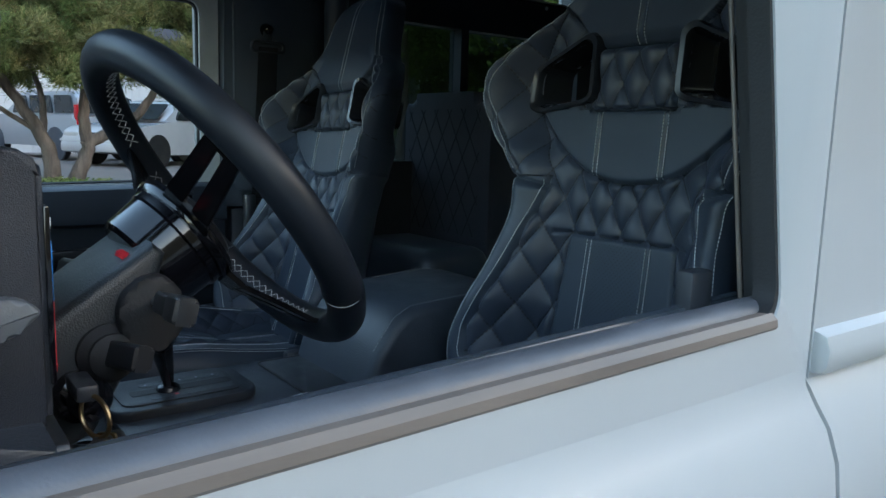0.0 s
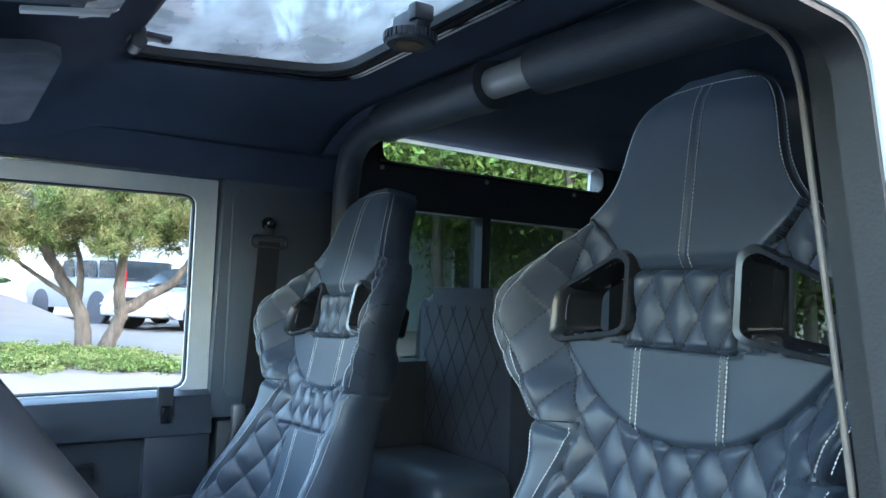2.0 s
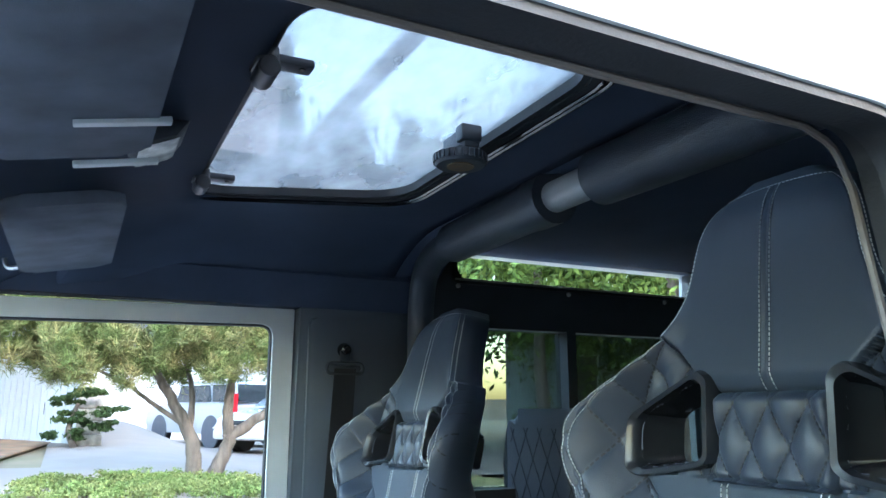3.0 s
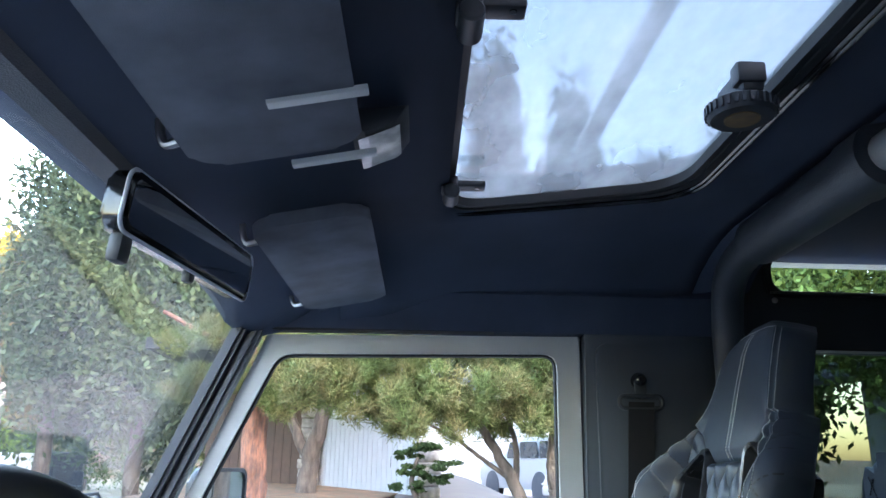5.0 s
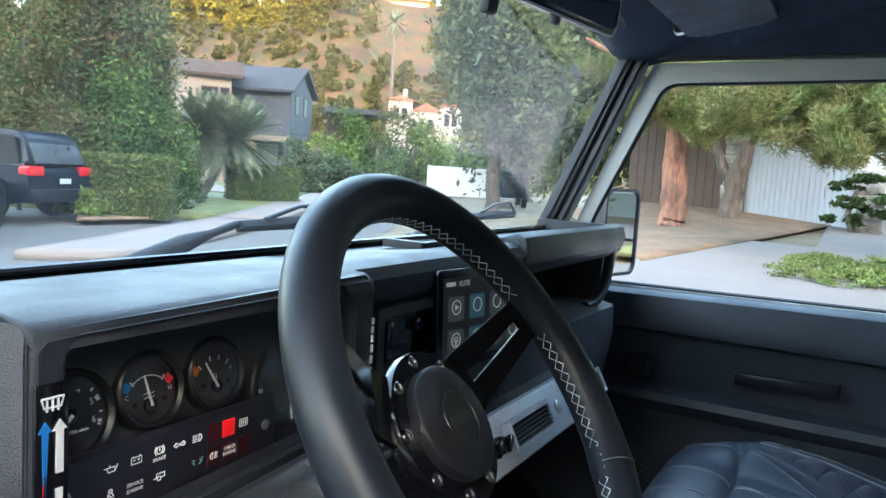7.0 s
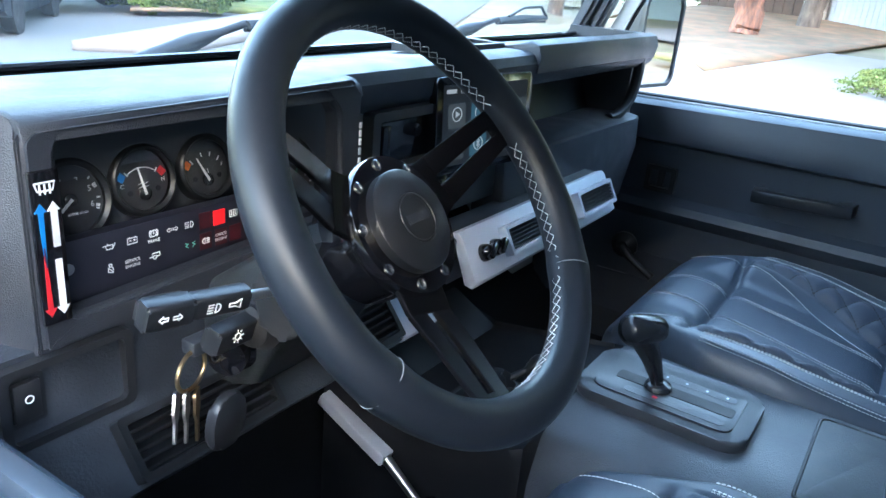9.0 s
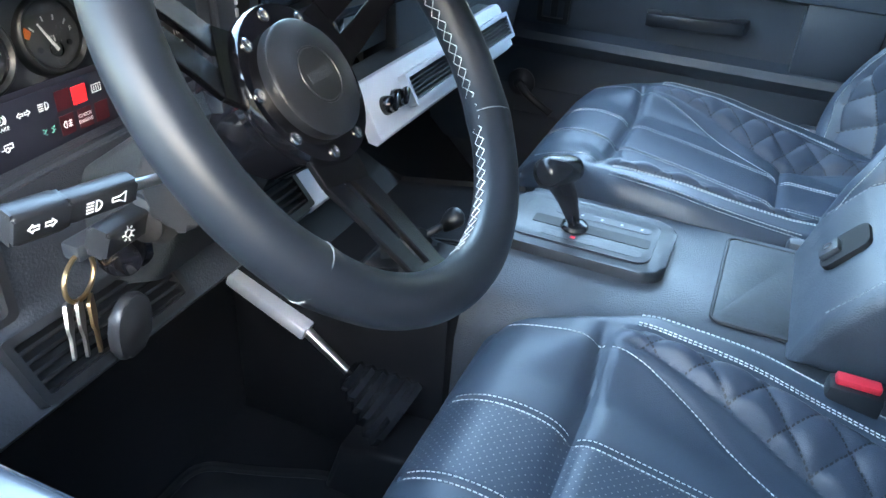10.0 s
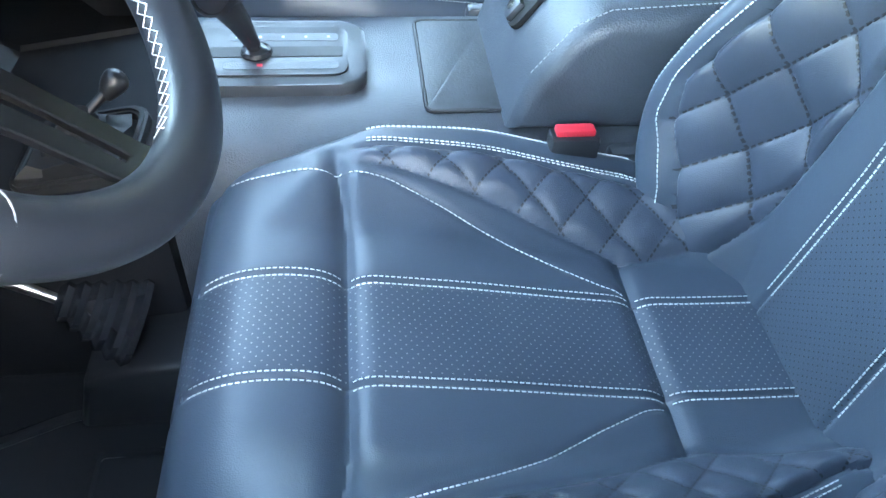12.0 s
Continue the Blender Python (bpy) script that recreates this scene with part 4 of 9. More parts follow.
def back_front(x, z, w):
    """Depth of the backrest's face at width x and height z."""
    ax = np.abs(x)
    t = np.clip(ax / w, 0, 1)
    y = smooth_tab(z, STEPS_Z) + smooth_tab(z, BULGE_Z) * swell(t, z)
    head, pad, shield, insert, band, quilt = back_regions(x, z)
    y = y + np.where(quilt, 0.0108 * diamonds(x, z - 1.36) * (1 - 0.7 * step(0.90, 0.99, t)), 0.003)
    y += np.where(pad, 0.007, 0) + np.where(head, 0.010 * step(1.537, 1.56, z), 0) + np.where(shield, 0.007, 0) + np.where(insert, 0.002, 0)
    y += np.where(band, 0.006 * step(1.350, 1.325, z), 0)
    y += groove(np.where(insert | (ax < 0.12), z - 1.266, 1), 0.003, 0.005)
    y += np.where(z < 1.266, groove(ax - insert_seam(z), 0.003, 0.0028) + groove(ax - insert_edge(z), 0.0035, 0.005), 0)
    y += np.where((z > 1.352) & (z < 1.452), groove(ax - 0.058, 0.003, 0.003), 0)
    y += np.where(z < 1.350, groove(ax - lower_seam(z), 0.0035, 0.006), 0)
    y += np.where((z > 1.55) & (z < 1.755), groove(ax - 0.0, 0.002, 0.0015), 0)
    y += np.where((ax < 0.185) & (z < 1.46), groove(z - u_curve(x), 0.004, 0.007), 0)
    y += np.where(ax < 0.08, groove(z - 1.537, 0.0035, 0.007) + groove(z - 1.451, 0.0035, 0.006), 0)
    y += np.where((z < 1.537) & (z > 1.451), groove(ax - 0.068, 0.003, 0.005), 0)
    y += np.where((z > 1.54) & (z < 1.603), groove(ax - 0.074 - (z - 1.537) * 1.02, 0.004, 0.006), 0)
    y += np.where(ax > 0.13, groove(z - 1.350 + 0.25 * (0.20 - ax), 0.004, 0.006), 0)
    # piped seam, then the rolled outer edge
    y += groove((t - 0.925) * w, 0.0026, 0.004) * step(1.36, 1.40, z)
    e = np.clip((t - 0.88) / 0.12, 0, 1)
    return y - 0.038 * (1 - np.sqrt(np.maximum(1 - e ** 2, 0)))


def make_back():
    nz, nu, nb = 330, 230, 26
    zs_ = np.concatenate([np.linspace(0.945, 1.745, nz - 14), np.linspace(1.745, 1.768, 15)[1:]])
    nz = len(zs_)
    un = np.linspace(-1, 1, nu)
    un = np.sign(un) * (1 - (1 - np.abs(un)) ** 1.12)
    V, tag = [], []
    for z in zs_:
        w = float(width_at(z))
        zz = np.full(nu, z)
        x = un * w
        y = back_front(x, zz, w)
        yb = min(y[0], y[-1])
        # shell behind: from the right edge round to the left
        tb = np.linspace(1, -1, nb + 2)[1:-1]
        deep = 0.075 - 0.035 * smooth1(1.40, 1.45, z)
        base = float(smooth_tab(z, STEPS_Z))
        xb = tb * w * 0.985
        ybk = (base - deep - 0.012) * (1 - tb ** 4) + (yb - 0.030) * tb ** 4
        ybk = np.minimum(ybk, np.interp(xb, x, y) - 0.018)
        V.append(np.column_stack([np.concatenate([x, xb]), np.concatenate([y, ybk]), np.full(nu + nb, z)]))
    V = np.concatenate(V)
    row = nu + nb
    xs_, zs2 = V[:, 0], V[:, 2]
    faces, mats = [], []
    holes = [hole_shape(1), hole_shape(-1)]
    for j in range(nz - 1):
        i = np.arange(row)
        k = (i + 1) % row
        quad = np.column_stack([j * row + i, j * row + k, (j + 1) * row + k, (j + 1) * row + i])
        cx, cz = xs_[quad].mean(1), zs2[quad].mean(1)
        keep = ~(inside(cx, cz, holes[0]) | inside(cx, cz, holes[1]))
        head, pad, shield, insert, band, quilt = back_regions(cx, cz)
        front = i < nu - 1
        mt = np.where(front & quilt, 1, 0)
        mt = np.where(front & insert & (np.abs(cx) < insert_seam(cz)), 2, mt)
        faces += quad[keep].tolist()
        mats += mt[keep].tolist()
    top = list(range((nz - 1) * row, nz * row))
    faces.append(top)
    mats.append(0)
    faces.append(list(range(row))[::-1])
    mats.append(0)
    me_data = (V.tolist(), [], [tuple(f[::-1]) for f in faces])
    return me_data, mats


CUSH_Y = [(0.0, -0.050, 0.895), (0.06, -0.022, 0.905), (0.12, -0.012, 0.935), (0.18, -0.016, 0.970), (0.24, -0.034, 0.998), (0.31, -0.068, 1.014), (0.38, -0.108, 1.015), (0.46, -0.150, 1.004), (0.60, -0.250, 0.988), (0.75, -0.340, 0.970), (0.86, -0.425, 0.955), (1.0, -0.575, 0.950)]
CW = [(-0.52, 0.190), (-0.44, 0.228), (-0.30, 0.248), (-0.18, 0.245), (-0.10, 0.215), (-0.03, 0.205), (0.0, 0.19)]
CB = [(-0.52, 0.036), (-0.42, 0.043), (-0.28, 0.043), (-0.18, 0.034), (-0.12, 0.014), (-0.08, 0.003), (0.0, 0.0)]


def cush_profile():
    tv = np.linspace(0, 1, 230)
    yy = np.interp(tv, [a for a, b, c in CUSH_Y], [b for a, b, c in CUSH_Y])
    zz = np.interp(tv, [a for a, b, c in CUSH_Y], [c for a, b, c in CUSH_Y])
    for _ in range(60):
        yy[1:-1] = (yy[:-2] + 2 * yy[1:-1] + yy[2:]) / 4
        zz[1:-1] = (zz[:-2] + 2 * zz[1:-1] + zz[2:]) / 4
    return yy, zz


def cush_in(y):
    return np.interp(y, [-0.50, -0.41, -0.30, -0.20, -0.11], [0.112, 0.100, 0.140, 0.166, 0.180])


def cush_out(y):
    return np.interp(y, [-0.50, -0.42, -0.30, -0.18, -0.11], [0.138, 0.168, 0.186, 0.194, 0.192])


def cush_curve(y):
    return np.interp(y, [-0.405, -0.38, -0.34, -0.29, -0.24, -0.19, -0.15], [0.060, 0.066, 0.085, 0.112, 0.135, 0.155, 0.166])


def cush_regions(x, y):
    ax = np.abs(x)
    quilt = (y < -0.156) & (ax > cush_in(y)) & (ax < cush_out(y))
    punched = (ax < 0.048) & (y < -0.020)
    return quilt, punched


def cush_top(x, y, z, w):
    ax = np.abs(x)
    t = np.clip(ax / w, 0, 1)
    q, p = cush_regions(x, y)
    rise = smooth_tab(y, CB) * step(0.42, 0.74, t)
    out = z + rise + 0.002 + np.where(q, 0.0075 * diamonds(x, y, 0.050, 0.054), 0.0) * np.clip(np.minimum(ax - cush_in(y), cush_out(y) - ax) / 0.010, 0, 1) * np.clip((-0.150 - y) / 0.03, 0, 1)
    seam = -0.150 + 0.10 * np.maximum(ax - 0.10, 0) ** 1.5 * 4
    out += (groove(y - seam, 0.013, 0.008) + groove(y - seam, 0.005, 0.004)) * (1 - step(0.165, 0.20, ax))
    out += np.where(y < -0.03, groove(ax - 0.051, 0.003, 0.0028), 0)
    out += (groove(y + 0.405, 0.012, 0.006) + groove(y + 0.405, 0.005, 0.003)) * (1 - step(0.085, 0.125, ax))
    out += np.where((y < -0.15) & (y > -0.40), groove(ax - cush_curve(y), 0.003, 0.002), 0)
    out += (groove(ax - cush_out(y), 0.003, 0.005) + groove(ax - cush_in(y), 0.004, 0.003)) * (1 - step(-0.175, -0.150, y))
    e = np.clip((t - 0.88) / 0.12, 0, 1)
    return out - 0.055 * (1 - np.sqrt(np.maximum(1 - e ** 2, 0)))


def make_cushion(slide):
    nv, nu, nb = 230, 190, 14
    yy, zz = cush_profile()
    un = np.linspace(-1, 1, nu)
    V = []
    for k in range(nv):
        w = float(smooth_tab(yy[k], CW))
        x = un * w
        top_zone = 1.0 if k > nv * 0.2 else 0.0
        if top_zone:
            z = cush_top(x, np.full(nu, yy[k]), zz[k], w)
            y = np.full(nu, yy[k]) - 0.012 * (np.abs(un) ** 4) * step(-0.2, -0.05, yy[k])
        else:
            z = np.full(nu, zz[k]) + groove(np.abs(x) - 0.056, 0.003, 0.0)
            e = np.clip((np.abs(un) - 0.84) / 0.16, 0, 1)
            y = yy[k] - 0.035 * (1 - np.sqrt(np.maximum(1 - e ** 2, 0))) + groove(np.abs(x) - 0.056, 0.003, 0.0028)
        tb = np.linspace(1, -1, nb + 2)[1:-1]
        zb = np.full(nb, 0.875)
        yb = np.full(nb, min(yy[k], -0.04))
        V.append(np.column_stack([np.concatenate([x, tb * w * 0.97]), np.concatenate([y, yb]) + slide, np.concatenate([z, zb])]))
    V = np.concatenate(V)
    row = nu + nb
    faces, mats = [], []
    for j in range(nv - 1):
        i = np.arange(row)
        k = (i + 1) % row
        quad = np.column_stack([j * row + i, j * row + k, (j + 1) * row + k, (j + 1) * row + i])
        cx, cy = V[quad, 0].mean(1), V[quad, 1].mean(1) - slide
        q, p = cush_regions(cx, cy)
        top = i < nu - 1
        mt = np.where(top & q, 1, np.where(top & p & (V[quad, 2].mean(1) > 0.94), 2, 0))
        faces += quad.tolist()
        mats += mt.tolist()
    faces.append(list(range(row))[::-1])
    mats.append(0)
    faces.append(list(range((nv - 1) * row, nv * row)))
    mats.append(0)
    return (V.tolist(), [], [tuple(f) for f in faces]), mats


def dashes(V, F, pts, normals, length=0.0034, gap=0.0016, r=0.00062, lift=0.0005):
    """Adds a row of stitches along a line of points."""
    P = np.array(pts, float)
    N = np.array(normals, float)
    d = np.concatenate([[0], np.cumsum(np.linalg.norm(np.diff(P, axis=0), axis=1))])
    s = 0.0
    while s + length < d[-1]:
        a = np.array([np.interp(s, d, P[:, k]) for k in range(3)])
        b = np.array([np.interp(s + length, d, P[:, k]) for k in range(3)])
        n = np.array([np.interp(s, d, N[:, k]) for k in range(3)])
        n /= np.linalg.norm(n) + 1e-9
        t = (b - a) / (np.linalg.norm(b - a) + 1e-9)
        c = np.cross(t, n)
        o_ = len(V)
        for q in (a, b):
            V += [tuple(q + c * r * 1.2), tuple(q + n * (r + lift)), tuple(q - c * r * 1.2)]
        F += [(o_, o_ + 1, o_ + 4, o_ + 3), (o_ + 1, o_ + 2, o_ + 5, o_ + 4), (o_, o_ + 2, o_ + 1), (o_ + 3, o_ + 4, o_ + 5)]
        s += length + gap


def back_line(xz, n=60):
    xs_ = np.interp(np.linspace(0, 1, n), np.linspace(0, 1, len(xz)), [p[0] for p in xz])
    zs_ = np.interp(np.linspace(0, 1, n), np.linspace(0, 1, len(xz)), [p[1] for p in xz])
    w = width_at(zs_)
    y = back_front(xs_, zs_, w)
    e = 0.003
    nx = -(back_front(xs_ + e, zs_, w) - back_front(xs_ - e, zs_, w)) / (2 * e)
    nn = np.column_stack([np.clip(nx, -3, 3), np.ones(n), np.zeros(n)])
    pts = np.column_stack([xs_, y + 0.0006, zs_])
    return pts, nn


def cush_line(xy, slide, n=60):
    xs_ = np.interp(np.linspace(0, 1, n), np.linspace(0, 1, len(xy)), [p[0] for p in xy])
    ys_ = np.interp(np.linspace(0, 1, n), np.linspace(0, 1, len(xy)), [p[1] for p in xy])
    yy, zz = cush_profile()
    k = int(np.argmax(yy))
    yy, zz = yy[k:][::-1], zz[k:][::-1]
    w = smooth_tab(ys_, CW)
    f = lambda x: cush_top(x, ys_, np.interp(ys_, yy, zz), w)
    e = 0.003
    nx = -(f(xs_ + e) - f(xs_ - e)) / (2 * e)
    pts = np.column_stack([xs_, ys_ + slide, f(xs_) + 0.0004])
    return pts, np.column_stack([np.clip(nx, -3, 3), np.zeros(n), np.ones(n)])


def car_seat(cx, tilt, slide, label, mid=0.0, ahead=0.0, drop=0.0, lean=0.0, turn=0.0):
    """tilt: how far the backrest is reclined about its hinge, in degrees."""
    QB = quilted("quilted leather", 0.0, 0.0, "X", "Z", 1.36, 0.045, 0.084)
    QC = quilted("quilted leather seat", cx + mid, 0.0, "X", "Y", slide, 0.050, 0.054)
    seat = thing("car_seat", (cx, -0.28 + slide, 0.885), label, "car seat", "front seats")
    off = Matrix.Translation((cx + mid, 0, 0))
    lay = Matrix.Translation((cx, ahead - 0.55, 0.95 + drop)) @ pose(0, 0, 0, tilt, lean, turn) @ Matrix.Translation((0, 0.55, -0.95))
    data, mats = make_back()
    bk = part("backrest", data, [LEATHER, QB, PUNCHED_BACK])
    bk.data.polygons.foreach_set("material_index", mats)
    data, mats = make_cushion(slide)
    cu = part("cushion", data, [LEATHER, QC, PUNCHED])
    cu.data.polygons.foreach_set("material_index", mats)
    V, F = [], []
    lines = []
    zs_ = np.linspace(0.98, 1.262, 30)
    for s in (-1, 1):
        for dx in (-0.0042, 0.0042):
            lines += [[(s * insert_seam(z) + dx, z) for z in zs_], [(s * 0.058 + dx, 1.450), (s * 0.058 + dx, 1.355)]]
        lines.append([(s * 0.0062, 1.541), (s * 0.0062, 1.65), (s * 0.0062, 1.757)])
        lines.append([(s * (float(width_at(z)) * 0.90), z) for z in np.linspace(1.36, 1.752, 70)])
        lines.append([(s * (float(width_at(z)) * 0.952), z) for z in np.linspace(1.36, 1.752, 70)])
        lines.append([(s * (lower_seam(z) + 0.006), z) for z in np.linspace(0.97, 1.345, 40)])
        lines.append([(s * (float(width_at(z)) * 0.955), z) for z in np.linspace(0.97, 1.345, 40)])
    lines.append([(x, 1.7565 - 1.2 * x * x) for x in np.linspace(-0.066, 0.066, 20)])
    for l in lines:
        dashes(V, F, *back_line(l, 90), r=0.00054)
    st = part("back_stitching", (V, [], F), THREAD, smooth=False)
    V, F = [], []
    lines = []
    for s in (-1, 1):
        for dx in (-0.0042, 0.0042):
            lines.append([(s * 0.051 + dx, -0.036), (s * 0.051 + dx, -0.147)])
            lines.append([(s * 0.051 + dx, -0.154), (s * 0.051 + dx, -0.402)])
            lines.append([(s * 0.051 + dx, -0.409), (s * 0.051 + dx, -0.53)])
        ys_ = np.linspace(-0.155, -0.402, 40)
        lines.append([(s * cush_curve(y), y) for y in ys_])
        lines.append([(s * (0.166 + 0.004 * k / 20), -0.148 + 0.11 * k / 20) for k in range(20)])
        ys_ = np.linspace(-0.172, -0.487, 50)
        lines.append([(s * (cush_out(y) + 0.006), y) for y in ys_])
        lines.append([(s * (cush_out(y) + 0.010), y) for y in ys_])
        for f in (0.905, 0.925):
            lines.append([(s * (float(smooth_tab(y, CW)) * f), y) for y in np.linspace(-0.172, -0.44, 50)])
    for l in lines:
        dashes(V, F, *cush_line(l, slide, 90), r=0.00050)
    st2 = part("cushion_stitching", (V, [], F), THREAD, smooth=False)
    # belt openings: moulded bezels
    bez = []
    for s in (-1, 1):
        loop = hole_shape(s)
        cxh, czh = sum(p[0] for p in loop) / 8, sum(p[1] for p in loop) / 8
        bm = bm_new()
        L = []
        for grow, dy in ((1.27, -0.012), (1.26, 0.012), (1.20, 0.019), (1.06, 0.018), (0.99, 0.006), (0.96, -0.052)):
            lp = soft_poly([(cxh + (x - cxh) * grow, czh + (z - czh) * grow) for x, z in loop], 0.012, 4)
            ring_ = []
            for x, z in lp:
                w = float(width_at(z))
                yb = float(smooth_tab(z, STEPS_Z) + smooth_tab(z, BULGE_Z) * swell(min(abs(x) / w, 0.90), z))
                ring_.append(bm.verts.new((x, yb + dy, z)))
            L.append(ring_)
        for A, C in zip(L, L[1:]):
            for k in range(len(A)):
                l = (k + 1) % len(A)
                bm.faces.new((A[k], A[l], C[l], C[k]))
        bmesh.ops.recalc_face_normals(bm, faces=bm.faces[:])
        bez.append(part("belt_opening_bezel", bm, GLOSS_TRIM))
    bm = bm_new()
    box(bm, -0.20, 0.20, -0.48 + slide, -0.07 + slide, 0.862, 0.884, 0.005)
    for s in (-1, 1):
        box(bm, s * 0.19 - 0.018, s * 0.19 + 0.018, -0.52 + slide, -0.03 + slide, 0.885 - 0.03, 0.872, 0.003)
    base = part("seat_runner", bm, TRIM)
    extra = []
    for s in (-1, 1):
        bm = bm_new()
        box(bm, s * 0.225 - 0.012, s * 0.225 + 0.012, -0.55 + slide, -0.42 + slide, 0.885, 1.0, 0.008)
        extra.append(part("recliner_cover", bm, TRIM))
    for ob in (bk, st, *bez):
        ob.matrix_basis = lay
    for ob in (cu, st2, base, *extra):
        ob.data.transform(off)
    for ob in (bk, cu, st, st2, base, *bez, *extra):
        ob.parent = seat
        ob.matrix_parent_inverse = seat.matrix_basis.inverted()
    tagged(st, "white double seams", kind="stuff")
    tagged(st2, "white double seams", kind="stuff")
    tagged(bk, "quilted leather backrest with integral headrest")
    return seat


car_seat(-0.405, 0.0, 0.0, "black quilted leather sport seat with white stitching, driver's side", 0.026)
car_seat(0.402, 8.5, 0.11, "black quilted leather sport seat with white stitching, passenger's side", -0.020, 0.10, -0.026, 2.0, 1.0)

# seat belt buckle beside the driver's cushion
buckle = thing("belt_buckle", (-0.145, -0.37, 1.0), "black seat belt buckle with a red release button", "seat belt")
bm = bm_new()
box(bm, -0.178, -0.152, -0.402, -0.352, 0.94, 1.027, 0.005)
part("body", bm, BLACK_PLASTIC, buckle)
bm = bm_new()
box(bm, -0.172, -0.157, -0.397, -0.357, 1.0255, 1.034, 0.003)
part("button", bm, RED_PLASTIC, buckle, "red release button")

# second row seat behind, with quilted back
rear = thing("rear_bench", (0.54, -0.95, 0.90), "black quilted leather rear seat with rounded back", "car seat", "rear seats")
bm = bm_new()
pts = soft_poly([(0.345, 1.00), (0.345, 1.44), (0.39, 1.525), (0.70, 1.525), (0.745, 1.44), (0.745, 1.00)], 0.09, 6)
prism(bm, pts, "y", -1.07, -0.955, 0.03, 4)
part("backrest", bm, QUILT, rear)
bm = bm_new()
box(bm, 0.31, 0.68, -0.955, -0.735, 0.88, 1.135, 0.045, 4)
part("cushion", bm, LEATHER, rear)
V, F = [], []
for k in range(-11, 12):
    for s in (-1, 1):
        a = []
        for t in np.linspace(0, 1, 40):
            z = 1.15 + 0.33 * t
            x = 0.545 + k * 0.06 + s * (z - 1.3) * 0.55
            if 0.385 < x < 0.705:
                a.append((x, -0.9535, z))
        if len(a) > 3:
            dashes(V, F, a, [(0, 1, 0)] * len(a), 0.004, 0.002, 0.0011)
part("quilting", (V, [], F), DARK_THREAD, rear, smooth=False)
copy_thing(rear, Matrix.Translation((-0.55, -0.95, 0.90)))

# roll bar behind the front seats
bar = thing("roll_bar", (0, -0.66, 1.85), "padded black roll bar with bare grey joint, behind the seats", "roll bar")
bm = bm_new()
tube(bm, curve_pts([(0.045, -0.64, 1.860), (0.30, -0.645, 1.860), (0.47, -0.65, 1.856), (0.57, -0.66, 1.829), (0.62, -0.67, 1.76), (0.635, -0.675, 1.66), (0.64, -0.68, 1.30), (0.64, -0.69, 0.90)], 6), 0.030, 18)
part("hoop_right", bm, VINYL, bar)
bm = bm_new()
tube(bm, curve_pts([(-0.075, -0.64, 1.860), (-0.30, -0.645, 1.860), (-0.47, -0.65, 1.856), (-0.57, -0.66, 1.829), (-0.62, -0.67, 1.76), (-0.64, -0.68, 1.30), (-0.64, -0.69, 0.90)], 6), 0.030, 18)
part("hoop_left", bm, VINYL, bar)
bm = bm_new()
tube(bm, [(0.40, -0.645, 1.858), (0.05, -0.64, 1.858)], 0.041, 20)
tube(bm, [(0.09, -0.64, 1.858), (0.03, -0.64, 1.858)], 0.044, 20)
part("padding_right", bm, VINYL, bar)
bm = bm_new()
tube(bm, [(-0.09, -0.64, 1.858), (-0.52, -0.652, 1.854)], 0.043, 20)
part("padding_left", bm, VINYL, bar)
bm = bm_new()
tube(bm, [(0.06, -0.64, 1.858), (-0.10, -0.64, 1.858)], 0.026, 20)
part("joint", bm, GREY_BAR, bar, "bare grey steel tube")


# ---- dashboard ----
dash = thing("dashboard", (0, 0.30, 1.25), "black moulded dashboard with instrument binnacle and silver vent strip", "dashboard")
bm = bm_new()
prism(bm, [(0.432, 1.374), (0.30, 1.388), (0.268, 1.389), (0.254, 1.384), (0.247, 1.372), (0.250, 1.350), (0.262, 1.338), (0.432, 1.335)], "x", -0.672, 0.672)
part("top_panel", bm, VINYL, dash)
bm = bm_new()
ring(bm, rounded(-0.035, 0.165, 0.306, 0.372, 0.006), rounded(-0.020, 0.150, 0.316, 0.362, 0.004), "z", 1.384, 1.3945)
tv = part("top_vent", bm, TRIM, dash)
# near-black plate on the closed top stands in for the vent's inner shade
bm = bm_new()
box(bm, -0.022, 0.152, 0.314, 0.364, 1.3885, 1.3895)
part("vent_well", bm, surface("recess shade", (0.004, 0.004, 0.005), 0.8), tv)
# right end cap of the top and the passenger's lip
bm = bm_new()
prism(bm, [(0.432, 1.374), (0.30, 1.392), (0.262, 1.403), (0.248, 1.398), (0.242, 1.380), (0.246, 1.358), (0.262, 1.346), (0.432, 1.338)], "x", 0.16, 0.676, 0.004)
part("grab_lip", bm, VINYL, dash)

# binnacle shell
bm = bm_new()
ring(bm, soft_poly([(-0.613, 1.385), (-0.304, 1.390), (-0.293, 1.378), (-0.289, 1.232), (-0.6215, 1.226), (-0.6215, 1.377)], 0.005),
     soft_poly([(-0.592, 1.376), (-0.345, 1.380), (-0.328, 1.362), (-0.322, 1.262), (-0.596, 1.250), (-0.597, 1.366)], 0.006), "y", 0.200, 0.222)
bmesh.ops.bevel(bm, geom=[e for e in bm.edges if e.calc_face_angle(0) > 0.7], offset=0.005, segments=3, affect="EDGES")
box(bm, -0.6205, -0.600, 0.220, 0.31, 1.23, 1.378)
prism(bm, [(0.2005, 1.374), (0.2035, 1.384), (0.212, 1.3895), (0.24, 1.3925), (0.335, 1.3915), (0.335, 1.380), (0.222, 1.378)], "x", -0.6185, -0.292, 0.003)
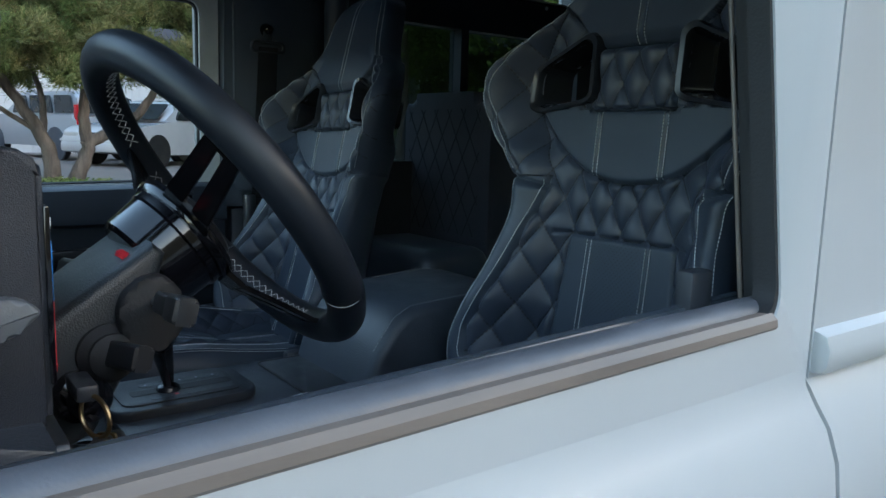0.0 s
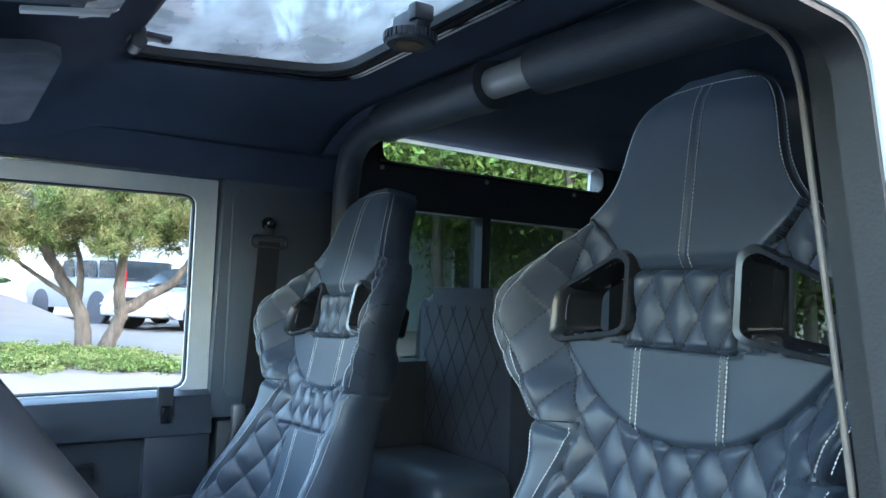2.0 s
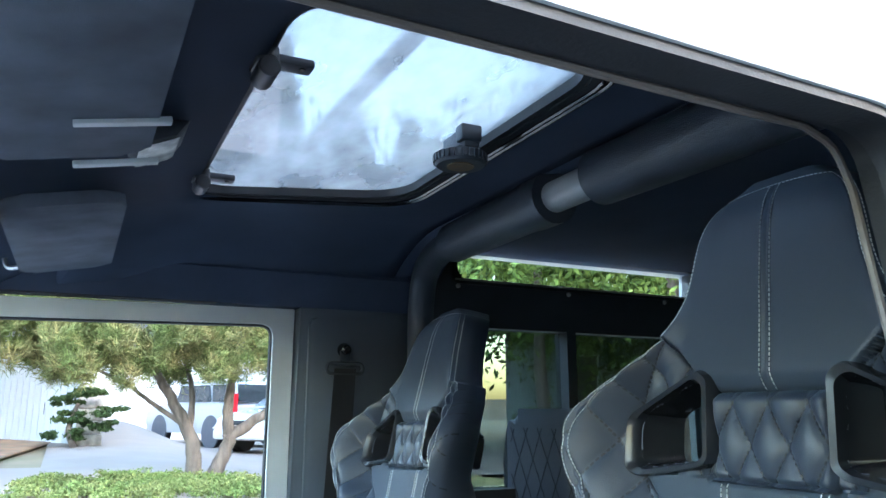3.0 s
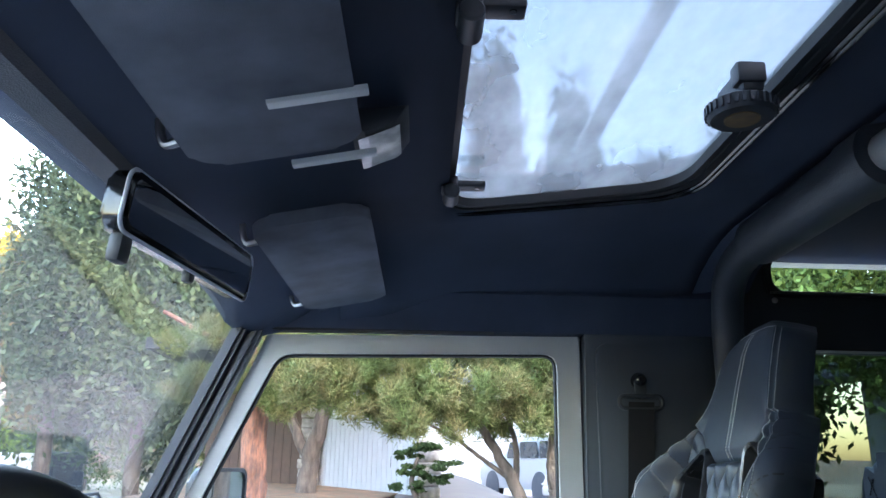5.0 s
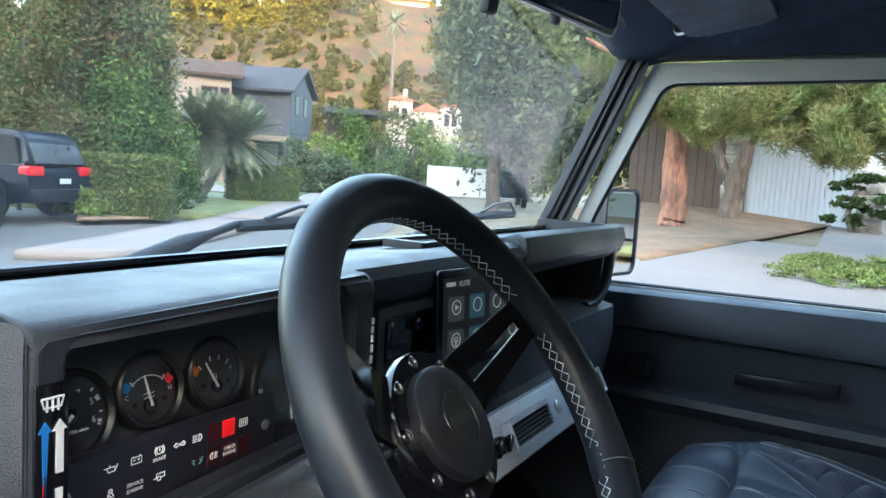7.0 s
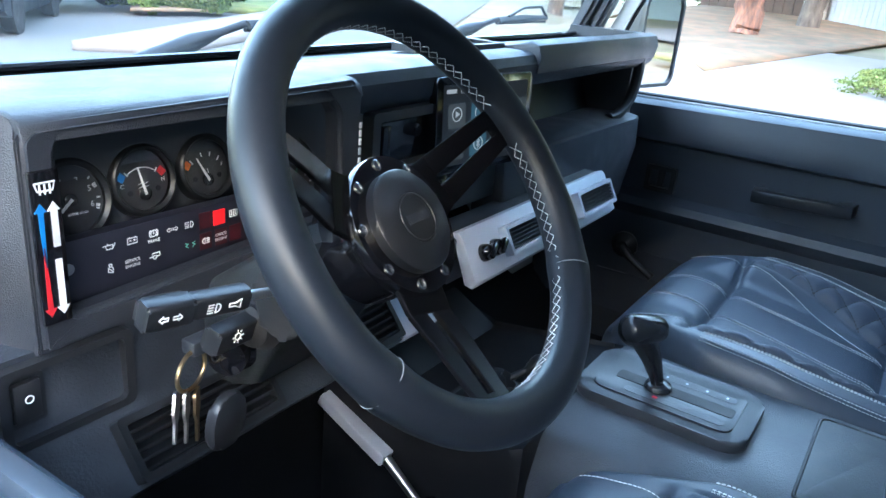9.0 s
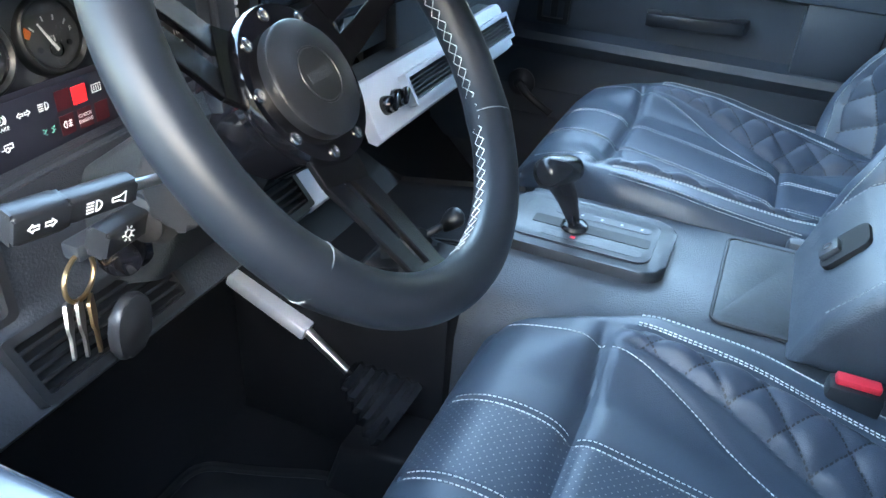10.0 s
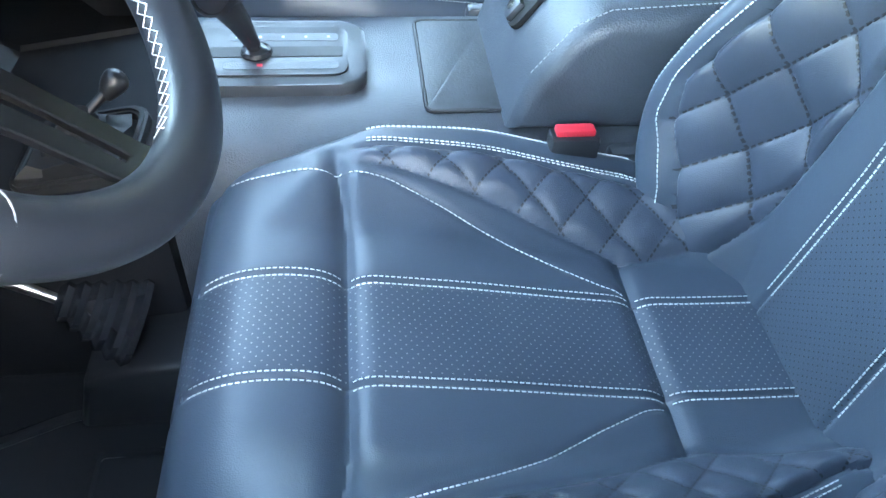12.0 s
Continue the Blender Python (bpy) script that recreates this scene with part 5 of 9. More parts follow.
# darker copy of the dash vinyl, the binnacle's shade put into its colour
SHADED_VINYL = pebbled("grained vinyl in shade", (0.022, 0.025, 0.033), 0.42, 950, 0.7, vary=0.15, vary_scale=14)
binn = part("binnacle", bm, SHADED_VINYL, dash, "grained black instrument binnacle")
bm = bm_new()
box(bm, -0.605, -0.290, 0.2475, 0.2555, 1.225, 1.380)
part("instrument_plate", bm, TRIM, binn)
bm = bm_new()
for k in range(4):
    box(bm, -0.575 + 0.012 * k, -0.33, 0.225 + 0.006 * k, 0.2268 + 0.006 * k, 1.3735 - 0.0012 * k, 1.3785)
part("hood_ribs", bm, TRIM, binn)
bm = bm_new()
rows_ = [[(-0.6212, 0.2035, 1.222), (-0.6212, 0.2035, 1.3765), (-0.6150, 0.212, 1.3885)],
         [(-0.645, 0.234, 1.212), (-0.645, 0.234, 1.366), (-0.637, 0.244, 1.3900)],
         [(-0.670, 0.262, 1.205), (-0.670, 0.262, 1.354), (-0.660, 0.277, 1.3900)]]
rows_ = [[Vector(p) for p in r_] for r_ in rows_]
front = [[bm.verts.new(p) for p in r_] for r_ in rows_]
back = [[bm.verts.new(p + Vector((0.012, 0.014, -0.004))) for p in r_] for r_ in rows_]
for i in range(2):
    for j in range(2):
        bm.faces.new((front[i][j], front[i][j + 1], front[i + 1][j + 1], front[i + 1][j]))
        bm.faces.new((back[i][j], back[i + 1][j], back[i + 1][j + 1], back[i][j + 1]))
rim = [(0, 0), (0, 1), (0, 2), (1, 2), (2, 2), (2, 1), (2, 0), (1, 0)]
for k in range(8):
    (i, j), (p, q_) = rim[k], rim[(k + 1) % 8]
    bm.faces.new((front[i][j], front[p][q_], back[p][q_], back[i][j]))
bmesh.ops.recalc_face_normals(bm, faces=bm.faces[:])
bmesh.ops.bevel(bm, geom=[e for e in bm.edges if e.calc_face_angle(0) > 0.35], offset=0.0015, segments=2, affect="EDGES")
part("binnacle_side", bm, SHADED_VINYL, dash)
bm = bm_new()
prism(bm, soft_poly([(0.2115, 1.3085), (0.2225, 1.3165), (0.262, 1.3165), (0.262, 1.293), (0.226, 1.296)], 0.004, 3), "x", -0.682, -0.669, 0.003)
lathe(bm, [(0.004, 0), (0.004, 0.002)], pose(-0.682, 0.236, 1.307, 0, -90, 0), 12)
part("slider_lever", bm, surface("dark grey lever", (0.11, 0.115, 0.125), 0.4, grain=0.2, grain_scale=900, vary=0.1), dash, "grey heater lever end")


def dial(name, x, z, r, tilt=-12):
    """Round instrument of outer radius r: bezel, black face and a flat glass."""
    m = pose(x, 0.2455, z, 90 + tilt, 0, 0)
    f = r * 0.80
    bm = bm_new()
    lathe(bm, [(r, -0.008), (r, 0.0035), (r - 0.0012, 0.0058), (r - 0.0028, 0.0066), (r - 0.0042, 0.0058), (f + 0.0010, 0.0046), (f + 0.0002, 0.0042), (f, 0.0002)], m, 48)
    g = part(name, bm, DIAL_RIM, dash, "round instrument with white marks on black")
    bm = bm_new()
    lathe(bm, [(f, -0.001), (f, 0.0010)], m, 40)
    part("face", bm, DIAL_BLACK, g)
    bm = bm_new()
    lathe(bm, [(f + 0.0004, 0.0044), (f + 0.0004, 0.0050)], m, 40)
    part("glass", bm, DIAL_GLASS, g).visible_shadow = False
    return g, m


def needle(g, m, ang, length, material=WHITE_MARK, hub=0.0048):
    bm = bm_new()
    prism(bm, [(-0.0013, -0.001), (0.0013, -0.001), (0.0006, length), (-0.0006, length)], "z", 0.0030, 0.0035, m=m @ pose(0, 0, 0, 0, 0, ang))
    part("needle", bm, material, g)
    bm = bm_new()
    lathe(bm, [(hub, 0.0012), (hub, 0.0028), (hub - 0.0008, 0.0034)], m, 24)
    part("hub_cap", bm, GLOSS_TRIM, g)


def marks(g, m, r, a0, a1, n, material=WHITE_MARK, long=0.003, width=0.0008, name="scale_mark"):
    bm = bm_new()
    for k in range(n):
        a = a0 + (a1 - a0) * k / max(n - 1, 1)
        box(bm, -width, width, r - long, r, 0.0011, 0.0014, m=m @ pose(0, 0, 0, 0, 0, a))
    return tagged(part(name, bm, material, g, smooth=False), kind="stuff")


def numbers(g, m, r, table, size, material=WHITE_MARK):
    for text, a in table:
        p = Vector((-r * math.sin(radians(a)), r * math.cos(radians(a)), 0.0012))
        lettering(text, m @ Matrix.Translation(p), size, material, g, "numeral", 0.0001)


def small_gauge(name, x, z, sweep, ends, needle_at, letter):
    """Gauge with a low pivot, an arc of marks and coloured ends."""
    g, m = dial(name, x, z, 0.0290)
    mp = m @ Matrix.Translation((0, -0.0105, 0))
    marks(g, mp, 0.0235, sweep, -sweep, 2, long=0.0042, width=0.00055)
    for a, mt in ends:
        bm = bm_new()
        prism(bm, [(-0.0030, 0.0205), (0.0030, 0.0205), (0.0034, 0.0262), (-0.0034, 0.0262)], "z", 0.0011, 0.0015, m=mp @ pose(0, 0, 0, 0, 0, a))
        part("end_mark", bm, mt, g)
    for a, ch in letter:
        p = Vector((-0.0200 * math.sin(radians(a)), 0.0200 * math.cos(radians(a)), 0.0012))
        lettering(ch, mp @ Matrix.Translation(p), 0.0048, WHITE_MARK, g, "lettering", 0.0001)
    for sx in (-1, 1):
        bm = bm_new()
        lathe(bm, [(0.0021, 0.001), (0.0021, 0.0018)], mp @ Matrix.Translation((sx * 0.0125, 0.002, 0)), 12)
        part("rivet", bm, GLOSS_TRIM, g)
    needle(g, mp, needle_at, 0.0215, hub=0.0052)
    return g, mp


DIAL_RIM = surface("satin black bezel", (0.010, 0.011, 0.013), 0.42, spec=0.35, vary=0.05)
# black face lightened: the glass's grey reflection is put into its colour
DIAL_BLACK = surface("lightened dial face", (0.026, 0.027, 0.030), 0.45, vary=0.1)
DIAL_GLASS = glass("instrument glass", gloss=0.05)
GREEN_MARK = surface("green print", (0.10, 0.32, 0.24), 0.5, vary=0.03)
tach, m = dial("rev_counter", -0.567, 1.3165, 0.0315)
marks(tach, m, 0.0232, 142, -116, 13, long=0.0026, width=0.0006)
marks(tach, m, 0.0232, 142, -110, 7, long=0.0030, width=0.0011, name="main_mark")
numbers(tach, m, 0.0172, [("1", 100), ("2", 58), ("3", 16), ("4", -26), ("5", -70), ("6", -110)], 0.0062)
lettering("x1000 r/min", m @ Matrix.Translation((0.004, -0.0105, 0.0012)), 0.0032, WHITE_MARK, tach, "lettering", 0.0001)
needle(tach, m, 128, 0.018)
temp, m = small_gauge("temperature_gauge", -0.507, 1.3205, 38, ((50, BLUE_MARK), (-50, RED_MARK)), 10, ((-66, "H"), (66, "C")))
bm = bm_new()
tube(bm, [m @ Vector((0.0205 * math.sin(radians(a)), 0.0205 * math.cos(radians(a)), 0.0013)) for a in range(-38, 39, 6)], 0.00045, 5)
for k in range(2):
    tube(bm, [m @ Vector((-0.0045 + 0.003 * i, 0.0075 - 0.0028 * k + 0.0008 * (i % 2), 0.0013)) for i in range(4)], 0.0003, 5)
part("arc", bm, WHITE_MARK, temp)
fuel, m = small_gauge("fuel_gauge", -0.4455, 1.3205, 40, ((52, ORANGE_MARK),), 26, ((-58, "F"),))
marks(fuel, m, 0.0235, 8, -40, 3, long=0.0036, width=0.0005)
bm = bm_new()
tube(bm, [m @ Vector((a, b, 0.0013)) for a, b in ((-0.002, 0.004), (-0.002, 0.009), (0.0015, 0.009), (0.0015, 0.004), (-0.002, 0.004))], 0.0003, 5)
part("pump_symbol", bm, WHITE_MARK, fuel)
speed, m = dial("speedometer", -0.357, 1.289, 0.0505)
marks(speed, m, 0.0400, 180, -108, 25, WHITE_MARK, 0.0026, 0.0005)
marks(speed, m, 0.0250, 170, -108, 14, GREEN_MARK, 0.0012, 0.0006, "inner_mark")
numbers(speed, m, 0.0355, [(str(10 * k), 180 - 24 * k) for k in range(0, 13)], 0.0056)
numbers(speed, m, 0.0215, [(str(20 * k), 172 - 30 * k) for k in range(0, 10)], 0.0040, GREEN_MARK)
needle(speed, m, 172, 0.030)

# warning lamp panel
bm = bm_new()
prism(bm, rounded(-0.596, -0.402, 1.251, 1.2965, 0.005), "y", 0.2190, 0.2300, 0.0015)
box(bm, -0.598, -0.30, 0.226, 0.292, 1.236, 1.262, 0.003)
warn = part("warning_panel", bm, surface("smoked lamp panel", (0.018, 0.019, 0.030), 0.30, vary=0.1), dash)


def w_at(a, row):
    return -0.597 + 0.171 * a, 1.285 - 0.018 * row


def icon_base(a, row):
    x, z = w_at(a, row)
    return pose(x, 0.2186, z, 90, 0, 0)


def icon(shapes, a, row, name, material=WHITE_MARK):
    """Line symbol from strokes (lists of points) in millimetres."""
    bm = bm_new()
    mm = icon_base(a, row)
    for s in shapes:
        tube(bm, [mm @ Vector((p[0] * 0.001, p[1] * 0.001, 0.0001)) for p in s], 0.00042, 5)
    part(name, bm, material, warn)


def circ(cx, cy, r, a0=0, a1=360, n=14):
    return [(cx + r * math.cos(radians(a0 + (a1 - a0) * k / n)), cy + r * math.sin(radians(a0 + (a1 - a0) * k / n))) for k in range(n + 1)]


icon([[(-5, 1), (-3, 1), (-2, -2), (3, -2), (5, 2)], [(-3, 1), (3, 1), (3, -2)], [(-1, 1), (-1, 2.4)]], 0.241, 0, "oil_symbol")
icon([[(-4, -2.5), (4, -2.5), (4, 2), (-4, 2), (-4, -2.5)], [(-2.5, 2), (-2.5, 3)], [(2.5, 2), (2.5, 3)], [(-2.5, 0), (-1, 0)], [(1, 0), (2.6, 0)], [(1.8, -0.8), (1.8, 0.8)]], 0.354, 0, "battery_symbol")
icon([circ(0, 1, 2.6), circ(0, 1, 3.8, 130, 230, 8), circ(0, 1, 3.8, -50, 50, 8), [(0, 0.2), (0, 2.6)]], 0.463, 0, "brake_symbol")
icon([[(-5, 0), (-3, 1.8), (-3, 0.8), (-0.6, 0.8), (-0.6, -0.8), (-3, -0.8), (-3, -1.8), (-5, 0)], [(5, 0), (3, 1.8), (3, 0.8), (0.6, 0.8), (0.6, -0.8), (3, -0.8), (3, -1.8), (5, 0)]], 0.564, 0, "turn_symbol")
icon([circ(1, 0, 2.6, -90, 90, 10) + [(1, -2.6)]] + [[(-4.5, k), (-0.6, k)] for k in (-2.2, -0.8, 0.8, 2.2)], 0.659, 0, "main_beam_symbol")
icon([[(-4, -3), (4, -3), (4, 2.5), (-4, 2.5), (-4, -3)]] + [[(k, -2), (k, 1.6)] for k in (-2, 0, 2)], 0.925, 0, "rear_heater_symbol")
icon([circ(0, 3, 1.2), [(-2, 1.4), (2, -2.4)], [(-1.5, 1.4), (-2.2, -2), (2, -3)], [(1.4, 1.4), (2.4, -1)]], 0.241, 1, "belt_symbol")
icon([[(-4.5, -0.5), (-2, -0.5), (-2, 2.5), (4.5, 2.5), (4.5, -0.5), (1.5, -0.5)], circ(0, -1, 1.5)], 0.463, 1, "trailer_symbol")
icon([circ(-2, 0, 1.6, 90, 270, 8), circ(2, 0, 1.6, -90, 90, 8), [(-3.5, 1.8), (-4.8, 2.6)], [(-3.7, 0), (-5, 0)], [(3.5, 1.8), (4.8, 2.6)], [(3.7, 0), (5, 0)]], 0.66, 1, "side_lamp_symbol", GREEN_MARK)
icon([circ(-1, 0, 2.4, 90, 270, 10) + [(-1, 2.4)], [(0.4, 1.8), (3.6, 1.8)], [(0.4, 0), (3.6, 0)], [(0.4, -1.8), (3.6, -1.8)], [(2, 2.6), (2, -2.6)]], 0.752, 1, "fog_symbol")
for txt, a, row, dz in (("BRAKE", 0.463, 0, -0.0052), ("SERVICE", 0.35, 1, 0.0018), ("ENGINE", 0.35, 1, -0.0024), ("CHECK", 0.845, 1, 0.0018), ("ENGINE", 0.845, 1, -0.0024)):
    x, z = w_at(a, row)
    lettering(txt, pose(x, 0.2186, z + dz, 90, 0, 0), 0.0036, WHITE_MARK, warn, "lettering", 0.0001)
x, z = w_at(0.835, 0)
bm = bm_new()
box(bm, x - 0.006, x + 0.006, 0.2178, 0.2194, z - 0.007, z + 0.006, 0.0005)
part("lit_lamp", bm, lit("red warning lamp", (1.0, 0.02, 0.025), 0.035), warn, "glowing red warning lamp")
for a, row in ((0.752, 0), (0.752, 1), (0.845, 1), (0.935, 1)):
    x, z = w_at(a, row)
    bm = bm_new()
    box(bm, x - 0.006, x + 0.006, 0.2186, 0.2193, z - 0.0075, z + 0.007)
    part("unlit_lamp", bm, surface("dim red lens", (0.05, 0.008, 0.012), 0.3), warn)
for a in (0.055, 1.07):
    x, z = w_at(a, 0.50)
    bm = bm_new()
    lathe(bm, [(0.0042, 0), (0.0042, 0.0012), (0.003, 0.002)], pose(x, 0.2192, z, 90, 0, 0), 16)
    part("screw", bm, STEEL, warn)

# heater slider legend on the binnacle's edge
bm = bm_new()
box(bm, -0.6195, -0.5995, 0.1972, 0.2005, 1.250, 1.357, 0.001)
leg = part("heater_legend", bm, GLOSS, binn)


def arrow(x, z0, z1, w0, w1, material, head=True):
    bm = bm_new()
    s = 1 if z1 > z0 else -1
    pts = [(x - w0, z0), (x + w0, z0), (x + w1, z1 - s * 0.006), (x + w1 + 0.0022, z1 - s * 0.006), (x, z1), (x - w1 - 0.0022, z1 - s * 0.006), (x - w1, z1 - s * 0.006)]
    prism(bm, pts, "y", 0.1963, 0.1971)
    part("arrow", bm, material, leg, smooth=False)


arrow(-0.6142, 1.292, 1.336, 0.0006, 0.0018, BLUE_MARK)
arrow(-0.6144, 1.306, 1.256, 0.0005, 0.0018, RED_MARK)
arrow(-0.6055, 1.305, 1.336, 0.0022, 0.0022, WHITE_MARK)
arrow(-0.6057, 1.296, 1.256, 0.0022, 0.0022, WHITE_MARK)
bm = bm_new()
mm = pose(-0.6098, 0.1968, 1.346, 90, 0, 0)
for s in ([(-6, 3), (6, 3), (4.5, -2), (-4.5, -2), (-6, 3)], [(-3, 2), (-3, -4)], [(0, 2), (0, -4)], [(3, 2), (3, -4)]):
    tube(bm, [mm @ Vector((p[0] * 0.0011, p[1] * 0.0011, 0)) for p in s], 0.0007, 5)
part("demist_symbol", bm, WHITE_MARK, leg)
bm = bm_new()
for k, zz in enumerate((1.347, 1.339, 1.331, 1.322, 1.312, 1.301)):
    box(bm, -0.2985, -0.2958, 0.1985, 0.2008, zz - 0.003 - 0.0004 * k, zz + 0.0025)
part("fan_scale", bm, WHITE_MARK, binn)

# centre of the dash: radio recess and tablet
bm = bm_new()
box(bm, -0.250, 0.10, 0.262, 0.30, 1.18, 1.345, 0.004)
part("centre_panel", bm, TRIM, dash)
bm = bm_new()
ring(bm, rounded(-0.218, -0.02, 1.262, 1.340, 0.006), rounded(-0.205, -0.03, 1.273, 1.329, 0.004), "y", 0.246, 0.264)
part("radio_bezel", bm, TRIM, dash)
bm = bm_new()
box(bm, -0.20, -0.03, 0.255, 0.264, 1.276, 1.326, 0.002)
box(bm, -0.194, -0.180, 0.250, 0.256, 1.280, 1.322, 0.002)
lathe(bm, [(0.008, 0), (0.008, 0.010), (0.006, 0.012)], pose(-0.135, 0.256, 1.312, 90, 0, 0), 20)
part("radio", bm, GLOSS, dash)
tab_ = part("tablet", (lambda b: (prism(b, rounded(-0.094, 0.094, -0.060, 0.060, 0.007), "z", 0.0, 0.012, 0.002, m=facing((-0.012, 0.236, 1.311), (-0.16, -1, 0.06))), b)[1])(bm_new()), GLOSS, dash, "small black tablet on a dash mount")
mt = facing((-0.012, 0.236, 1.311), (-0.16, -1, 0.06))
bm = bm_new()
prism(bm, rounded(-0.083, 0.083, -0.050, 0.050, 0.002), "z", 0.0122, 0.0126, m=mt)
scr = part("screen", bm, lit("dim display", (0.012, 0.014, 0.016), 0.06), tab_)
TILE = lit("display tile", (0.030, 0.036, 0.038), 0.12)
TILE_B = lit("display tile blue", (0.020, 0.055, 0.075), 0.12)
PALE = lit("display mark", (0.50, 0.53, 0.54), 0.05)
for k, (tx, ty, mm_) in enumerate(((-0.058, 0.012, TILE), (-0.015, 0.012, TILE_B), (0.028, 0.012, TILE), (-0.058, -0.028, TILE), (-0.015, -0.028, TILE_B), (0.028, -0.028, TILE), (0.066, 0.012, TILE), (0.066, -0.028, TILE))):
    bm = bm_new()
    prism(bm, rounded(tx - 0.016, tx + 0.016, ty - 0.015, ty + 0.015, 0.004), "z", 0.0127, 0.0129, m=mt)
    tile = part("tile", bm, mm_, scr)
    bm = bm_new()
    tube(bm, [mt @ Vector((tx + 0.0085 * math.cos(a), ty + 0.002 + 0.0085 * math.sin(a), 0.0132)) for a in np.linspace(0, 2 * math.pi, 20)[:-1]], 0.0007, 5, closed=True)
    if k == 0:
        prism(bm, [(tx - 0.0025, ty - 0.002), (tx + 0.005, ty + 0.002), (tx - 0.0025, ty + 0.006)], "z", 0.0130, 0.0134, m=mt)
    elif k == 3:
        tube(bm, [mt @ Vector((tx + 0.004 * math.cos(a), ty + 0.002 + 0.004 * math.sin(a), 0.0132)) for a in np.linspace(-0.6, 3.7, 12)], 0.0006, 5)
        prism(bm, [(tx - 0.0012, ty - 0.006), (tx + 0.0012, ty - 0.006), (tx + 0.0012, ty + 0.003), (tx - 0.0012, ty + 0.003)], "z", 0.0130, 0.0134, m=mt)
    elif k == 4:
        tube(bm, [mt @ Vector((tx + a, ty + 0.002 + b, 0.0132)) for a, b in ((-0.003, -0.003), (0.003, 0.003), (0.0, 0.006), (0.0, -0.006), (0.003, -0.003), (-0.003, 0.003))], 0.0006, 5)
    part("tile_symbol", bm, PALE, tile)
lettering("ELITE", mt @ Matrix.Translation((-0.042, 0.042, 0.0128)), 0.009, PALE, scr, "lettering", 0.0001)
bm = bm_new()
box(bm, -0.078, -0.060, 0.040, 0.045, 0.0127, 0.0130, m=mt)
part("small_mark", bm, PALE, scr)
for k, c in ((-0.020, 0), (0.030, 1), (0.048, 1)):
    bm = bm_new()
    lathe(bm, [(0.0022, 0), (0.0022, 0.002)], pose(k, 0.2385, 1.246, 90, 0, 0), 10)
    part("telltale", bm, lit("amber lamp", (1.0, 0.55, 0.05), 0.035), dash)

# passenger side: shelf, back wall, glove panel and grab strut
bm = bm_new()
prism(bm, [(0.255, 1.236), (0.262, 1.222), (0.42, 1.215), (0.42, 1.235), (0.30, 1.242)], "x", 0.095, 0.672, 0.003)
part("shelf", bm, TRIM, dash)
bm = bm_new()
prism(bm, [(0.40, 1.34), (0.41, 1.34), (0.37, 1.235), (0.36, 1.235)], "x", 0.095, 0.672)
part("shelf_back", bm, TRIM, dash)
bm = bm_new()
for r_ in range(7):
    for c in range(12):
        box(bm, 0.16 + c * 0.018, 0.172 + c * 0.018, 0.372 + r_ * 0.0048, 0.374 + r_ * 0.0048, 1.250 + r_ * 0.0125, 1.258 + r_ * 0.0125)
part("speaker_grille", bm, GLOSS, dash)
bm = bm_new()
prism(bm, [(0.248, 1.236), (0.30, 1.238), (0.30, 1.07), (0.262, 1.070), (0.244, 1.18)], "x", 0.095, 0.655, 0.006)
part("glove_panel", bm, VINYL, dash)
bm = bm_new()
tube(bm, curve_pts([(0.585, 0.285, 1.385), (0.615, 0.262, 1.372), (0.640, 0.262, 1.34), (0.640, 0.268, 1.28), (0.605, 0.275, 1.245), (0.575, 0.285, 1.236)], 6), 0.013, 12, squash=(1.1, 0.8))
part("grab_strut", bm, TRIM, dash)
bm = bm_new()
prism(bm, [(0.655, 1.40), (0.685, 1.40), (0.685, 1.10), (0.640, 1.10), (0.640, 1.20)], "y", 0.28, 0.432, 0.004)
part("end_panel", bm, TRIM, dash)

# lower driver's panel with vent and switch
bm = bm_new()
prism(bm, [(0.235, 1.238), (0.207, 1.230), (0.204, 1.168), (0.197, 1.158), (0.160, 1.112), (0.166, 1.104), (0.30, 1.095), (0.30, 1.235)], "x", -0.672, -0.195, 0.004)
low = part("lower_panel", bm, surface("grained dark dash panel", (0.022, 0.026, 0.034), 0.42, grain=0.5, grain_scale=420, vary=0.35, vary_scale=26), dash)


VENT_BLACK = surface("black vent plastic", (0.009, 0.010, 0.012), 0.34, vary=0.1, rough_vary=0.04)


def vent(cx, cz, w, h, y, tilt, name="air_vent", rows=5, material=None):
    m = pose(cx, y, cz, 90 + tilt, 0, 0) @ Matrix.Translation((0, 0, 0.009))
    bm = bm_new()
    ring(bm, rounded(-w, w, -h, h, 0.003), rounded(-w + 0.006, w - 0.006, -h + 0.006, h - 0.006, 0.002), "z", -0.008, 0.005)
    bmesh.ops.transform(bm, matrix=m, verts=bm.verts[:])
    v = part(name, bm, material or VENT_BLACK, dash)
    # back plate behind the slats, the depth's shade put into its colour
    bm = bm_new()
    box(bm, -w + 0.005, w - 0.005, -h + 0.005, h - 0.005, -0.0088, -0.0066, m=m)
    part("well", bm, bpy.data.materials["recess shade"], v)
    for k in range(rows):
        zz = -h + 0.010 + (2 * h - 0.020) * k / (rows - 1)
        bm = bm_new()
        box(bm, -w + 0.005, w - 0.005, -0.0012, 0.0012, -0.005, 0.004, m=m @ Matrix.Translation((0, zz, -0.001)) @ pose(0, 0, 0, 28, 0, 0))
        part("slat", bm, VENT_BLACK, v)
    return v, m


